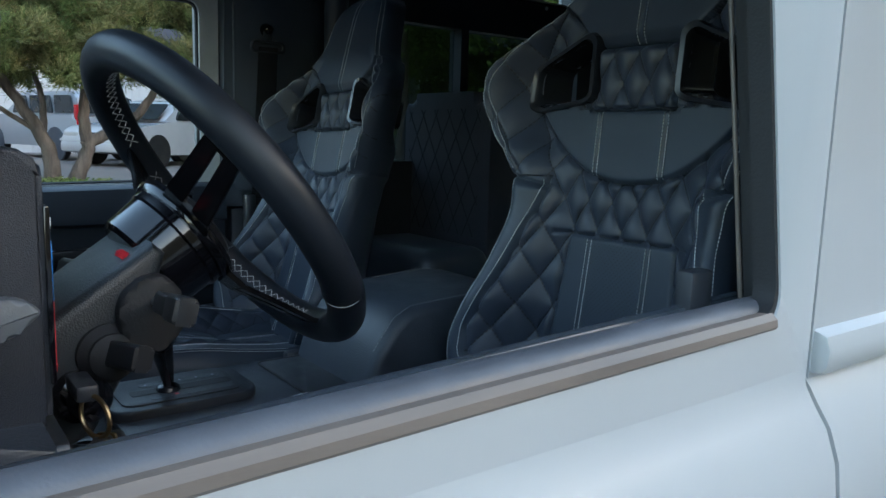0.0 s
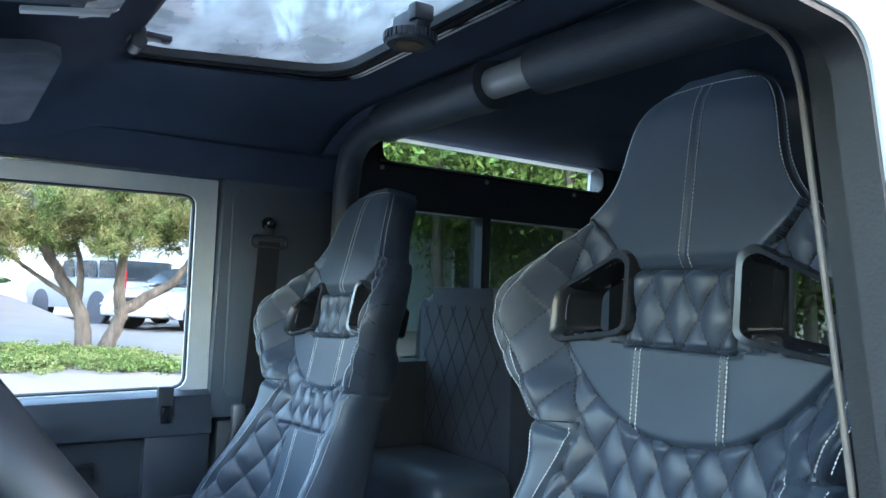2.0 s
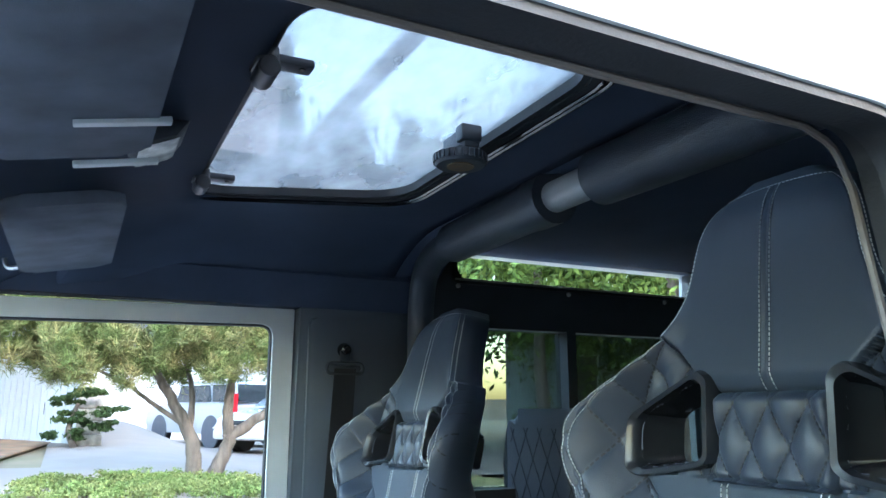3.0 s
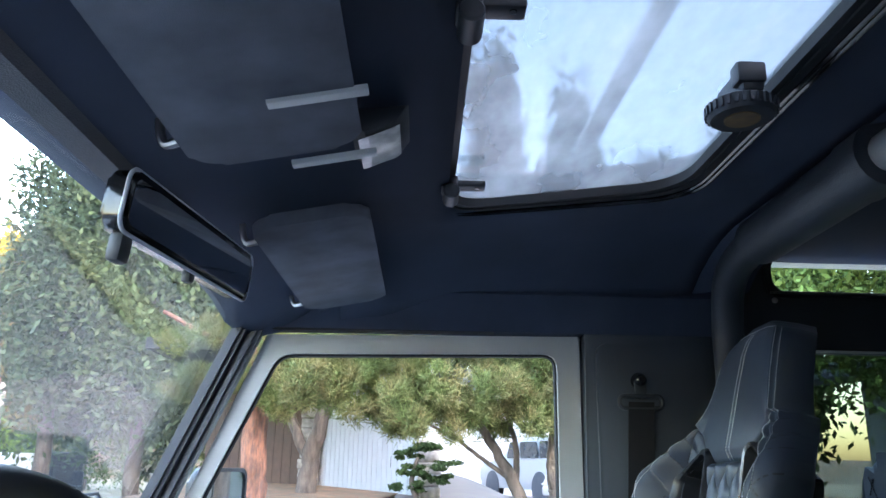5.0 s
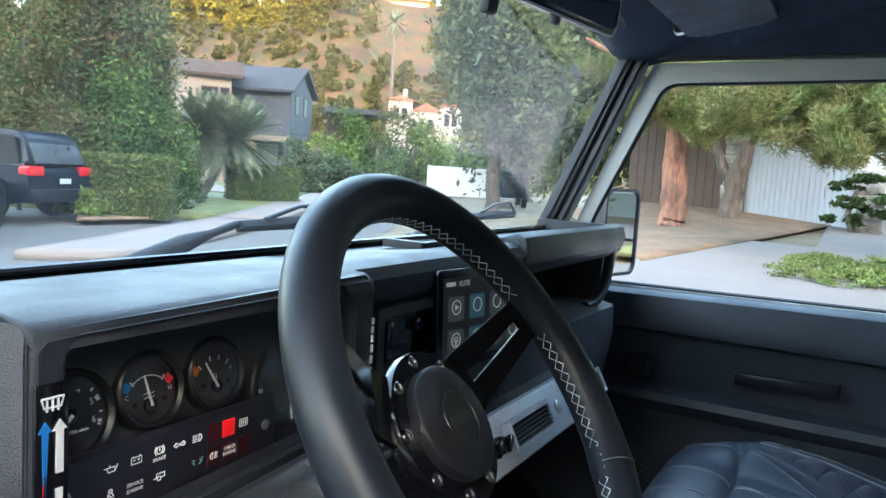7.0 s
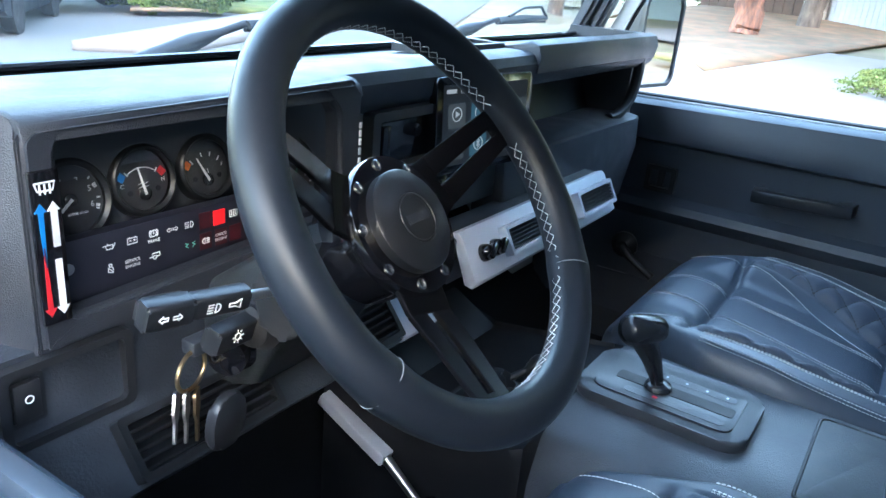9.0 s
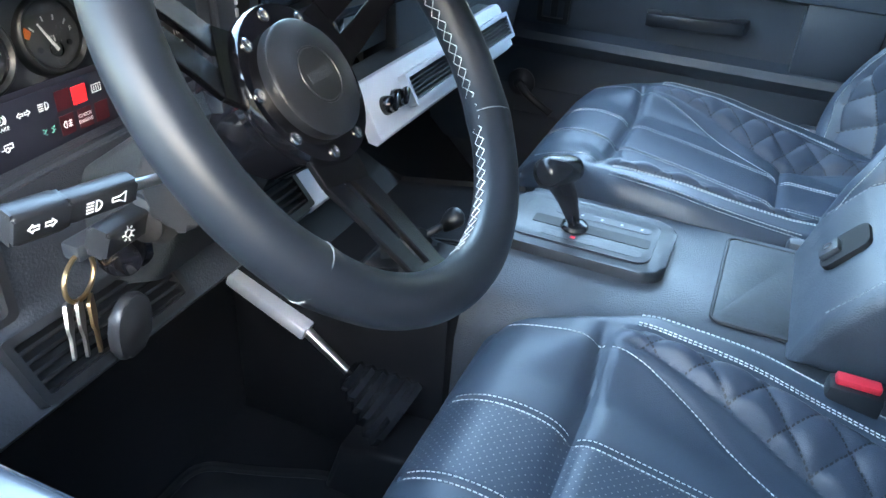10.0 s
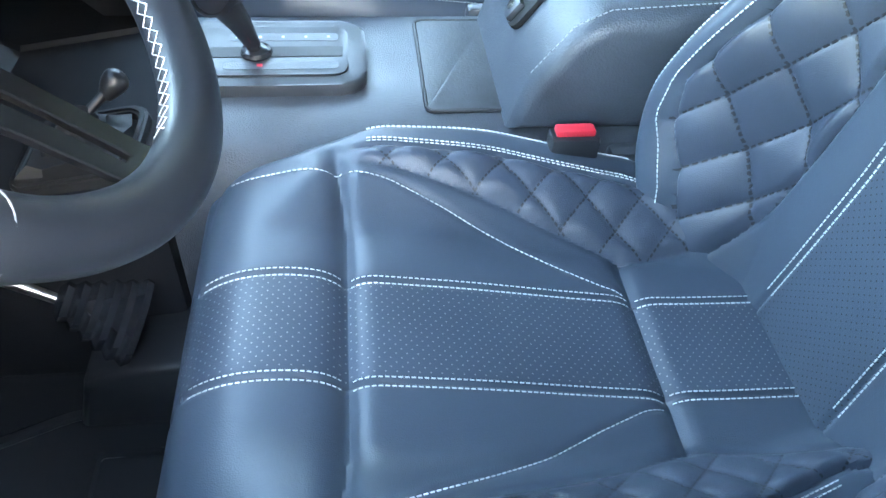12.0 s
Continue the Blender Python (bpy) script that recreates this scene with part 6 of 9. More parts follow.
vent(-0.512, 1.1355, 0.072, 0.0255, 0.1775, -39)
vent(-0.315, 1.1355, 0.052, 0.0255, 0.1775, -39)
bm = bm_new()
ring(bm, rounded(-0.655, -0.555, 1.162, 1.226, 0.006), rounded(-0.648, -0.562, 1.168, 1.220, 0.005), "y", 0.198, 0.210)
part("switch_surround", bm, BLACK_PLASTIC, low)
bm = bm_new()
box(bm, -0.645, -0.626, 0.1985, 0.206, 1.184, 1.214, 0.002)
ring(bm, rounded(-0.6485, -0.6225, 1.180, 1.218, 0.003), rounded(-0.6455, -0.6255, 1.183, 1.215, 0.002), "y", 0.2015, 0.206)
sw_ = part("rocker_switch", bm, BLACK_PLASTIC, low)
bm = bm_new()
tube(bm, [(-0.635 + 0.0028 * math.cos(a), 0.1980, 1.201 + 0.0028 * math.sin(a)) for a in np.linspace(0, 2 * math.pi, 14)[:-1]], 0.0005, 5, closed=True)
part("switch_symbol", bm, WHITE_MARK, sw_)

# silver strip with vents and heater knobs
bm = bm_new()
prism(bm, [(0.200, 1.177), (0.206, 1.181), (0.216, 1.178), (0.190, 1.112), (0.178, 1.110), (0.171, 1.120)], "x", -0.086, 0.382, 0.003)
strip_back = bm_new()
box(strip_back, -0.10, 0.40, 0.207, 0.262, 1.112, 1.172, 0.003)
part("strip_backing", strip_back, TRIM, dash)
part("silver_strip", bm, SILVER, dash, "silver-grey plastic vent strip")
bm = bm_new()
prism(bm, [(0.201, 1.167), (0.194, 1.161), (0.157, 1.115), (0.163, 1.106), (0.24, 1.10), (0.24, 1.16)], "x", -0.258, -0.188, 0.003)
part("strip_end", bm, SILVER, dash)
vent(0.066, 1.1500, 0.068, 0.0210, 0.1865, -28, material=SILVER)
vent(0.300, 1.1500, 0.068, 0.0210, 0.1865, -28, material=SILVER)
for kx in (-0.050, -0.022):
    bm = bm_new()
    lathe(bm, [(0.012, 0), (0.012, 0.006), (0.010, 0.014), (0.008, 0.016)], pose(kx, 0.188, 1.148, 62, 0, 0), 24)
    box(bm, -0.012, 0.012, -0.004, 0.004, 0.013, 0.022, 0.002, m=pose(kx, 0.188, 1.148, 62, 0, 0) @ pose(0, 0, 0, 0, 0, 35))
    part("heater_knob", bm, GLOSS, dash)
bm = bm_new()
lathe(bm, [(0.010, 0), (0.010, 0.002), (0.008, 0.003)], pose(0.184, 0.1862, 1.150, 62, 0, 0), 24)
part("round_badge", bm, STEEL, dash)
bm = bm_new()
lathe(bm, [(0.030, 0), (0.030, 0.010), (0.022, 0.016), (0.012, 0.022)], pose(-0.075, 0.262, 1.222, 90, 0, 0), 28)
box(bm, -0.12, -0.03, 0.252, 0.264, 1.196, 1.248, 0.004)
part("fan_knob", bm, GLOSS, dash)

# ---- steering column and wheel ----
col = thing("steering_column", (-0.42, 0.16, 1.25), "black column shroud with stalks and ignition", "steering column")
bm = bm_new()
prism(bm, [(0.090, 1.302), (0.101, 1.312), (0.215, 1.232), (0.235, 1.15), (0.185, 1.145), (0.150, 1.160), (0.112, 1.228)], "x", -0.483, -0.360, 0.010, 3)
part("shroud", bm, pebbled("black column vinyl", (0.026, 0.031, 0.036), 0.40, 700, 0.6, vary=0.15, vary_scale=14), col)
bm = bm_new()
lathe(bm, [(0.005, 0), (0.006, 0.004), (0.003, 0.007)], pose(-0.462, 0.122, 1.298, 35, 0, 0), 14)
part("hazard_button", bm, RED_PLASTIC, col, "small red hazard button")
bm = bm_new()
prism(bm, soft_poly([(0.076, 1.262), (0.098, 1.292), (0.130, 1.278), (0.134, 1.244), (0.116, 1.222), (0.084, 1.232)], 0.014), "x", -0.481, -0.497, 0.006)
part("stalk_boot", bm, RUBBER, col)
bm = bm_new()
tube(bm, [(-0.490, 0.104, 1.266), (-0.531, 0.1082, 1.2727)], 0.0038, 10)
part("stalk_stem", bm, STEEL, col)
# indicator stalk
bm = bm_new()
ax = (Vector((-0.612, 0.116, 1.282)) - Vector((-0.508, 0.106, 1.270))).normalized()
ms = facing((-0.508, 0.106, 1.270), ax, (0, -0.25, 1))
prism(bm, rounded(-0.0068, 0.0068, -0.0082, 0.0082, 0.0025), "z", 0.018, 0.062, 0.0025, m=ms)
prism(bm, rounded(-0.0080, 0.0080, -0.0098, 0.0098, 0.003), "z", 0.063, 0.096, 0.0035, m=ms)
stalk = part("indicator_stalk", bm, BLACK_PLASTIC, col, "black indicator and headlamp stalk")
face_n = -(ms.to_3x3() @ Vector((1, 0, 0)))
if face_n.y > 0:
    face_n = -face_n


def stalk_icon(strokes, along, off, name):
    bm = bm_new()
    o_ = ms @ Vector((0, 0, along)) + face_n * off
    xx, yy = -ax, (ms.to_3x3() @ Vector((0, 1, 0)))
    for s in strokes:
        tube(bm, [o_ + xx * p[0] * 0.0009 + yy * p[1] * 0.0009 for p in s], 0.00055, 5)
    part(name, bm, WHITE_MARK, stalk)


stalk_icon([circ(2, 0, 4, -90, 90, 10) + [(2, -4)]] + [[(-5, k), (0, k)] for k in (-3.5, -1.2, 1.2, 3.5)], 0.048, 0.0071, "headlamp_symbol")
stalk_icon([[(-6, 1.5), (-1, 1.5), (4, 4), (4, -4), (-1, -1.5), (-6, -1.5), (-6, 1.5)]], 0.030, 0.0071, "horn_symbol")
stalk_icon([[(-9, 0), (-6, 3), (-6, 1.3), (-2, 1.3), (-2, -1.3), (-6, -1.3), (-6, -3), (-9, 0)], [(9, 0), (6, 3), (6, 1.3), (2, 1.3), (2, -1.3), (6, -1.3), (6, -3), (9, 0)]], 0.080, 0.0083, "turn_symbol")
bm = bm_new()
lathe(bm, [(0.024, 0), (0.024, 0.006), (0.018, 0.012), (0.018, 0.016), (0.012, 0.02)], facing((-0.480, 0.139, 1.226), (-1, -0.1, 0.0)), 24)
part("light_switch_boot", bm, RUBBER, col)
bm = bm_new()
m2 = facing((-0.492, 0.137, 1.228), (-1, -0.2, 0.12), (0, -0.3, 1))
prism(bm, rounded(-0.0078, 0.0078, -0.0100, 0.0100, 0.003), "z", 0.0, 0.050, 0.003, m=m2)
ls = part("light_switch", bm, BLACK_PLASTIC, col)
bm = bm_new()
o_ = m2 @ Vector((0, 0, 0.030)) + Vector((0.1, -1, 0.1)).normalized() * 0.0094
for s in [circ(0, 0, 2.6)] + [[(3.6 * math.cos(a), 3.6 * math.sin(a)), (5.4 * math.cos(a), 5.4 * math.sin(a))] for a in np.linspace(0, 2 * math.pi, 9)[:-1]]:
    tube(bm, [o_ + Vector((p[0] * 0.001, 0, p[1] * 0.001)) for p in s], 0.0006, 5)
part("lamp_symbol", bm, WHITE_MARK, ls)
bm = bm_new()
m3 = facing((-0.360, 0.115, 1.262), (1, 0.12, -0.05), (0, -0.3, 1))
prism(bm, rounded(-0.010, 0.010, -0.012, 0.012, 0.004), "z", 0.03, 0.098, 0.004, m=m3)
tube(bm, [m3 @ Vector((0, 0, 0)), m3 @ Vector((0, 0, 0.034))], 0.005, 8)
part("wiper_stalk", bm, BLACK_PLASTIC, col, "black wiper stalk")
# ignition, ring, keys
bm = bm_new()
lathe(bm, [(0.020, 0), (0.020, 0.010), (0.016, 0.014), (0.016, 0.026), (0.010, 0.028)], facing((-0.482, 0.165, 1.196), (-1, -0.5, 0)), 24)
part("ignition_barrel", bm, GLOSS, col)
keys = thing("key_ring", (-0.532, 0.160, 1.18), "brass key ring with keys and black fob in the ignition", "keys")
bm = bm_new()
box(bm, -0.533, -0.492, 0.156, 0.172, 1.205, 1.218, 0.003)
part("ignition_key", bm, TRIM, keys)
bm = bm_new()
tube(bm, [(-0.533 + 0.0175 * math.cos(a), 0.160 + 0.006 * math.cos(a), 1.194 + 0.0155 * math.sin(a)) for a in np.linspace(0, 2 * math.pi, 30)[:-1]], 0.0018, 8, closed=True)
part("ring", bm, BRASS, keys)
bm = bm_new()
prism(bm, soft_poly([(-0.012, 0.0), (0.012, 0.0), (0.019, -0.018), (0.015, -0.040), (-0.015, -0.040), (-0.019, -0.018)], 0.008), "y", 0.0, 0.009, 0.003, m=pose(-0.512, 0.138, 1.172, 0, 8, 12) @ Matrix.Diagonal((1.12, 1, 1.12, 1)))
part("fob", bm, BLACK_PLASTIC, keys, "black rounded key fob")
for k, (dx, l, mt_) in enumerate(((-0.534, 0.040, BRASS), (-0.540, 0.038, STEEL), (-0.546, 0.036, STEEL))):
    bm = bm_new()
    prism(bm, soft_poly([(-0.008, 0.004), (0.008, 0.004), (0.009, -0.014), (0.0035, -0.020), (0.0035, -l), (-0.0035, -l), (-0.0035, -0.02), (-0.009, -0.014)], 0.003), "y", 0.0, 0.0022, 0.0, m=pose(dx, 0.152 + 0.004 * k, 1.177, 0, 4 + 9 * k, 40))
    part("key", bm, mt_, keys)

WC = Vector((-0.418, 0.020, 1.338))
WN = Vector((0.035, -math.cos(radians(36.5)), math.sin(radians(36.5)))).normalized()
WM = facing(WC, WN)
wheel = thing("steering_wheel", WC, "black leather three-spoke steering wheel with white cross stitching", "steering wheel")
R, RT = 0.1588, 0.0163
bm = bm_new()
n = 120
pts, rad = [], []
for k in range(n):
    a = 2 * math.pi * k / n
    d = math.degrees(a) % 360
    pts.append(WM @ Vector((R * math.cos(a), R * math.sin(a), 0)))
    bump = sum(0.0010 * math.exp(-((d - c + 180) % 360 - 180) ** 2 / 18.0) for c in (211, 324))
    rad.append(RT + bump)
tube(bm, pts, rad, 20, closed=True, squash=(1.0, 1.06))
BLACK_METAL = surface("black anodised metal", (0.004, 0.004, 0.005), 0.20, spec=0.35, vary=0.05, rough_vary=0.0)
WHEEL_LEATHER = pebbled("wheel leather", (0.012, 0.015, 0.021), 0.36, 2400, 0.10, vary=0.12, vary_scale=12, spec=0.38)
part("rim", bm, WHEEL_LEATHER, wheel)
for c in (211, 324):
    bm = bm_new()
    a = radians(c)
    u, t = Vector((math.cos(a), math.sin(a), 0)), Vector((0, 0, 1))
    tube(bm, [WM @ (u * R + (u * math.cos(b) + t * math.sin(b)) * (RT * 1.03 + 0.0006)) for b in np.linspace(0, 2 * math.pi, 26)[:-1]], 0.0005, 5, closed=True)
    part("seam", bm, bpy.data.materials["grey thread"] if "grey thread" in bpy.data.materials else surface("grey thread", (0.24, 0.25, 0.26), 0.7), wheel, "pale rim seam")
# zigzag stitching on the inside of the rim
V, F = [], []
for a0, a1 in ((-94, 10), (26, 142), (158, 208)):
    steps_ = int(abs(a1 - a0) / 4.0)
    for sgn in (1, -1):
        pp, nn = [], []
        for k in range(steps_ + 1):
            a = radians(a0 + (a1 - a0) * k / steps_)
            b = radians(180 - 8 + (15 if (k % 2 == 0) == (sgn > 0) else -15) * 1.0)
            u = Vector((math.cos(a), math.sin(a), 0))
            q = u * math.cos(b) + Vector((0, 0, 1)) * math.sin(b + math.pi * 0) * -1
            pp.append(WM @ (u * R + q * (RT * 1.055)))
            nn.append(WM.to_3x3() @ q)
        for i in range(len(pp) - 1):
            dashes(V, F, [pp[i], pp[i + 1]], [nn[i], nn[i + 1]], (pp[i + 1] - pp[i]).length * 0.96, 0.01, 0.00032, 0.0002)
tagged(part("cross_stitching", (V, [], F), THREAD, wheel, smooth=False), "white zigzag stitching", kind="stuff")
# spokes: slotted flat bars stepping back to the hub
for c in (18, -104, 150):
    bm = bm_new()
    a = radians(c)
    u, v = Vector((math.cos(a), math.sin(a), 0)), Vector((-math.sin(a), math.cos(a), 0))
    prof = [(0.042, -0.046), (0.070, -0.042), (0.10, -0.028), (0.138, -0.012), (R - 0.004, 0.0)]
    for lo_w, hi_w, s0, s1 in ((0.0, 1.0, 0, 1), (0.0, 0.40, 1, 4), (0.60, 1.0, 1, 4)):
        L_ = []
        for k in range(s0, s1 + 1):
            r_, h_ = prof[k]
            half = 0.026 - 0.010 * (r_ - 0.042) / 0.13
            q = []
            for f in (lo_w, hi_w):
                for dh in (-0.0025, 0.0025):
                    q.append(bm.verts.new(WM @ (u * r_ + v * (half * (2 * f - 1)) + Vector((0, 0, h_ + dh)))))
            L_.append([q[0], q[1], q[3], q[2]])
        for A, C in zip(L_, L_[1:]):
            for k in range(4):
                bm.faces.new((A[k], A[(k + 1) % 4], C[(k + 1) % 4], C[k]))
        bm.faces.new(L_[0][::-1])
        bm.faces.new(L_[-1])
    # closing bar near the rim
    q = []
    for r_, h_ in ((0.138, -0.012), (R - 0.002, 0.0)):
        for f in (-1, 1):
            for dh in (-0.0026, 0.0026):
                q.append(bm.verts.new(WM @ (u * r_ + v * f * 0.0165 + Vector((0, 0, h_ + dh)))))
    for f in ((0, 1, 3, 2), (4, 6, 7, 5), (0, 4, 5, 1), (2, 3, 7, 6), (0, 2, 6, 4), (1, 5, 7, 3)):
        bm.faces.new([q[i] for i in f])
    bmesh.ops.recalc_face_normals(bm, faces=bm.faces[:])
    bmesh.ops.bevel(bm, geom=[e for e in bm.edges if e.is_manifold and e.calc_face_angle(0) > 0.6], offset=0.0008, segments=2, affect="EDGES")
    part("spoke", bm, BLACK_METAL, wheel, "gloss black slotted spoke")
bm = bm_new()
lathe(bm, [(0.020, -0.050), (0.055, -0.050), (0.0565, -0.047), (0.0565, -0.041), (0.055, -0.038), (0.040, -0.038)], WM, 48)
part("hub_plate", bm, GLOSS, wheel)
for k in range(9):
    a = radians(40 * k + 12)
    bm = bm_new()
    lathe(bm, [(0.0046, 0), (0.0046, 0.0008), (0.0036, 0.0016), (0.0024, 0.0016), (0.0022, 0.0006)], WM @ Matrix.Translation((0.0485 * math.cos(a), 0.0485 * math.sin(a), -0.038)), 12)
    part("hub_bolt", bm, CHROME, wheel)
bm = bm_new()
lathe(bm, [(0.0405, -0.040), (0.0405, -0.030), (0.0385, -0.028), (0.020, -0.0255), (0.0195, -0.0262), (0.0185, -0.0262), (0.018, -0.0255), (0.002, -0.0255)], WM, 48)
pad = part("horn_pad", bm, BLACK_PLASTIC, wheel, "black round horn pad")
bm = bm_new()
box(bm, -0.013, 0.013, -0.0035, 0.0035, -0.0257, -0.0250, 0.0, m=WM)
part("pad_emblem", bm, TRIM, pad)
bm = bm_new()
lathe(bm, [(0.044, -0.094), (0.048, -0.090), (0.050, -0.060), (0.052, -0.058), (0.052, -0.050), (0.046, -0.048)], WM, 40)
part("hub_boss", bm, GLOSS, wheel)
# ---- centre console, levers ----
cons = thing("centre_console", (0, -0.15, 0.95), "black moulded centre console between the front seats", "console")
bm = bm_new()
prism(bm, [(-0.175, 0.70), (-0.165, 0.93), (-0.142, 0.985), (-0.120, 0.998), (0.130, 0.998), (0.152, 0.985), (0.165, 0.93), (0.175, 0.70)], "y", -0.66, 0.035, 0.006)
part("body", bm, VINYL, cons)
bm = bm_new()
prism(bm, [(0.03, 0.995), (0.05, 0.975), (0.26, 0.940), (0.34, 0.99), (0.34, 0.70), (0.03, 0.70)], "x", -0.185, 0.15, 0.01)
part("front_section", bm, surface("dark tunnel cover", (0.010, 0.011, 0.014), 0.6, spec=0.25, grain=0.4, grain_scale=500, vary=0.2), cons)
bm = bm_new()
ring(bm, rounded(-0.158, -0.034, 0.056, 0.184, 0.025), rounded(-0.148, -0.044, 0.066, 0.174, 0.02), "z", 0.945, 0.976)
bmesh.ops.transform(bm, matrix=Matrix.Translation((0, 0.12, 0.966)) @ pose(0, 0, 0, -9.5, 0, 0) @ Matrix.Translation((0, -0.12, -0.966)), verts=bm.verts[:])
bmesh.ops.bevel(bm, geom=[e for e in bm.edges if e.calc_face_angle(0) > 0.7], offset=0.003, segments=2, affect="EDGES")
part("gaiter_surround", bm, BLACK_PLASTIC, cons)
bm = bm_new()
rings_ = []
for k, (s, h) in enumerate(((0.056, 0.955), (0.055, 0.970), (0.050, 0.982), (0.040, 0.984), (0.034, 0.996), (0.022, 0.998), (0.014, 1.012), (0.008, 1.018))):
    rg = []
    for i in range(24):
        a = 2 * math.pi * i / 24
        w = 1 + (0.13 if k % 2 else -0.08) * math.cos(5 * a + k) * (0 if k < 1 else 1)
        q = s * w / max(abs(math.cos(a)), abs(math.sin(a))) * (0.85 if k < 3 else 0.8)
        rg.append(bm.verts.new((-0.096 + q * math.cos(a), 0.120 + q * math.sin(a), h + (0.003 * math.cos(7 * a + 2 * k) if k else 0))))
    rings_.append(rg)
for A, C in zip(rings_, rings_[1:]):
    for i in range(24):
        bm.faces.new((A[i], A[(i + 1) % 24], C[(i + 1) % 24], C[i]))
bm.faces.new(rings_[-1])
part("gaiter", bm, pebbled("soft gaiter leather", (0.012, 0.014, 0.018), 0.55, 1200, 0.3, spec=0.3), cons, "creased black leather gaiter")
bm = bm_new()
tube(bm, [(-0.092, 0.118, 1.00), (-0.062, 0.088, 1.020)], 0.005, 10)
tube(bm, curve_pts([(-0.068, 0.094, 1.012), (-0.060, 0.087, 1.020), (-0.053, 0.081, 1.026), (-0.047, 0.076, 1.030)], 3), [0.006, 0.008, 0.010, 0.012, 0.013, 0.0135, 0.0135, 0.012, 0.009, 0.004], 14)
part("transfer_lever", bm, BLACK_PLASTIC, cons)
# selector plate, slot, lever
bm = bm_new()
prism(bm, rounded(-0.048, 0.094, -0.176, 0.040, 0.028), "z", 0.996, 1.012, 0.005, 3)
sel = part("selector_plate", bm, TRIM, cons)
bm = bm_new()
prism(bm, rounded(-0.030, 0.076, -0.156, 0.020, 0.016), "z", 1.0115, 1.0145, 0.0015)
part("selector_face", bm, TRIM, sel)
bm = bm_new()
prism(bm, rounded(0.006, 0.028, -0.150, 0.0, 0.004), "z", 1.0145, 1.0152)
part("selector_slot", bm, RUBBER, sel)
for xx in (-0.012, 0.050):
    bm = bm_new()
    prism(bm, rounded(xx - 0.008, xx + 0.008, -0.145, -0.02, 0.006), "z", 1.0145, 1.0150)
    part("indicator_window", bm, VINYL, sel)
for k in range(5):
    bm = bm_new()
    box(bm, 0.048, 0.052, -0.135 + 0.026 * k, -0.132 + 0.026 * k, 1.0150, 1.0153)
    part("selector_mark", bm, SILVER, sel)
bm = bm_new()
box(bm, -0.014, -0.009, -0.062, -0.056, 1.0150, 1.0154)
part("selector_lamp", bm, lit("dim red lamp", (0.7, 0.05, 0.08), 0.02), sel)
bm = bm_new()
tube(bm, [(0.014, -0.054, 1.013), (0.008, -0.052, 1.030), (-0.006, -0.044, 1.062), (-0.024, -0.034, 1.094), (-0.030, -0.031, 1.104)], [0.0065, 0.0085, 0.0125, 0.0165, 0.0165], 18)
lathe(bm, [(0.016, 0), (0.018, 0.003), (0.016, 0.008), (0.008, 0.012)], Matrix.Translation((0.014, -0.054, 1.013)), 20)
gear = part("selector_lever", bm, GLOSS_TRIM, cons)
bm = bm_new()
axis_ = (Vector((-0.056, -0.018, 1.111)), Vector((0.000, -0.050, 1.104)))
tube(bm, [axis_[0].lerp(axis_[1], f) for f in (0.0, 0.03, 0.10, 0.20, 0.45, 0.75, 0.90, 0.97, 1.0)], [0.006, 0.013, 0.0175, 0.0195, 0.0190, 0.0175, 0.0145, 0.009, 0.003], 20)
part("selector_grip", bm, GLOSS_TRIM, gear, "black T-shaped grip")
bm = bm_new()
prism(bm, rounded(-0.082, 0.112, -0.332, -0.240, 0.008), "z", 0.996, 1.0015, 0.001)
part("tray_mat", bm, surface("worn rubber mat", (0.032, 0.036, 0.042), 0.55, grain=0.5, grain_scale=300, vary=0.45, vary_scale=30), cons)
bm = bm_new()
tube(bm, [(x_, y_, 1.0005) for x_, y_ in rounded(-0.084, 0.114, -0.334, -0.238, 0.009)], 0.0022, 6, closed=True)
part("tray_rim", bm, RUBBER, cons)
cub = thing("cubby_box", (0.0, -0.47, 0.998), "black leather armrest box with a recessed latch", "armrest box")
bm = bm_new()
prism(bm, [(-0.318, 0.999), (-0.335, 1.055), (-0.372, 1.108), (-0.405, 1.128), (-0.60, 1.140), (-0.64, 1.135), (-0.65, 0.999)], "x", -0.128, 0.132, 0.018, 4)
part("body", bm, pebbled("worn black box leather", (0.046, 0.054, 0.068), 0.36, 500, 0.7, vary=0.22, vary_scale=16), cub)
# dark plate laid on the box face in place of a shaded recess
bm = bm_new()
md = facing((0.000, -0.352, 1.085), (0, 0.80, 0.60))
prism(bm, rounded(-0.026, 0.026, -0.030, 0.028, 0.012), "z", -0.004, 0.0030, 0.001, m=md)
part("latch_recess", bm, bpy.data.materials["recess shade"], cub)
bm = bm_new()
box(bm, -0.012, 0.012, -0.028, -0.004, 0.0, 0.010, 0.002, m=md)
lt = part("latch", bm, TRIM, cub)
bm = bm_new()
lathe(bm, [(0.0055, 0.010), (0.0055, 0.0115)], md @ Matrix.Translation((0, -0.015, 0)), 14)
part("latch_stud", bm, CHROME, lt)
for xx in (-0.112, 0.116):
    V, F = [], []
    pp = [(xx, y_, z_ + 0.001) for y_, z_ in ((-0.338, 1.062), (-0.375, 1.112), (-0.408, 1.1285), (-0.60, 1.1405))]
    dashes(V, F, pp, [(0, 0.6, 1)] * 4, 0.004, 0.002)
    part("seam", (V, [], F), bpy.data.materials["grey thread"], cub, smooth=False)
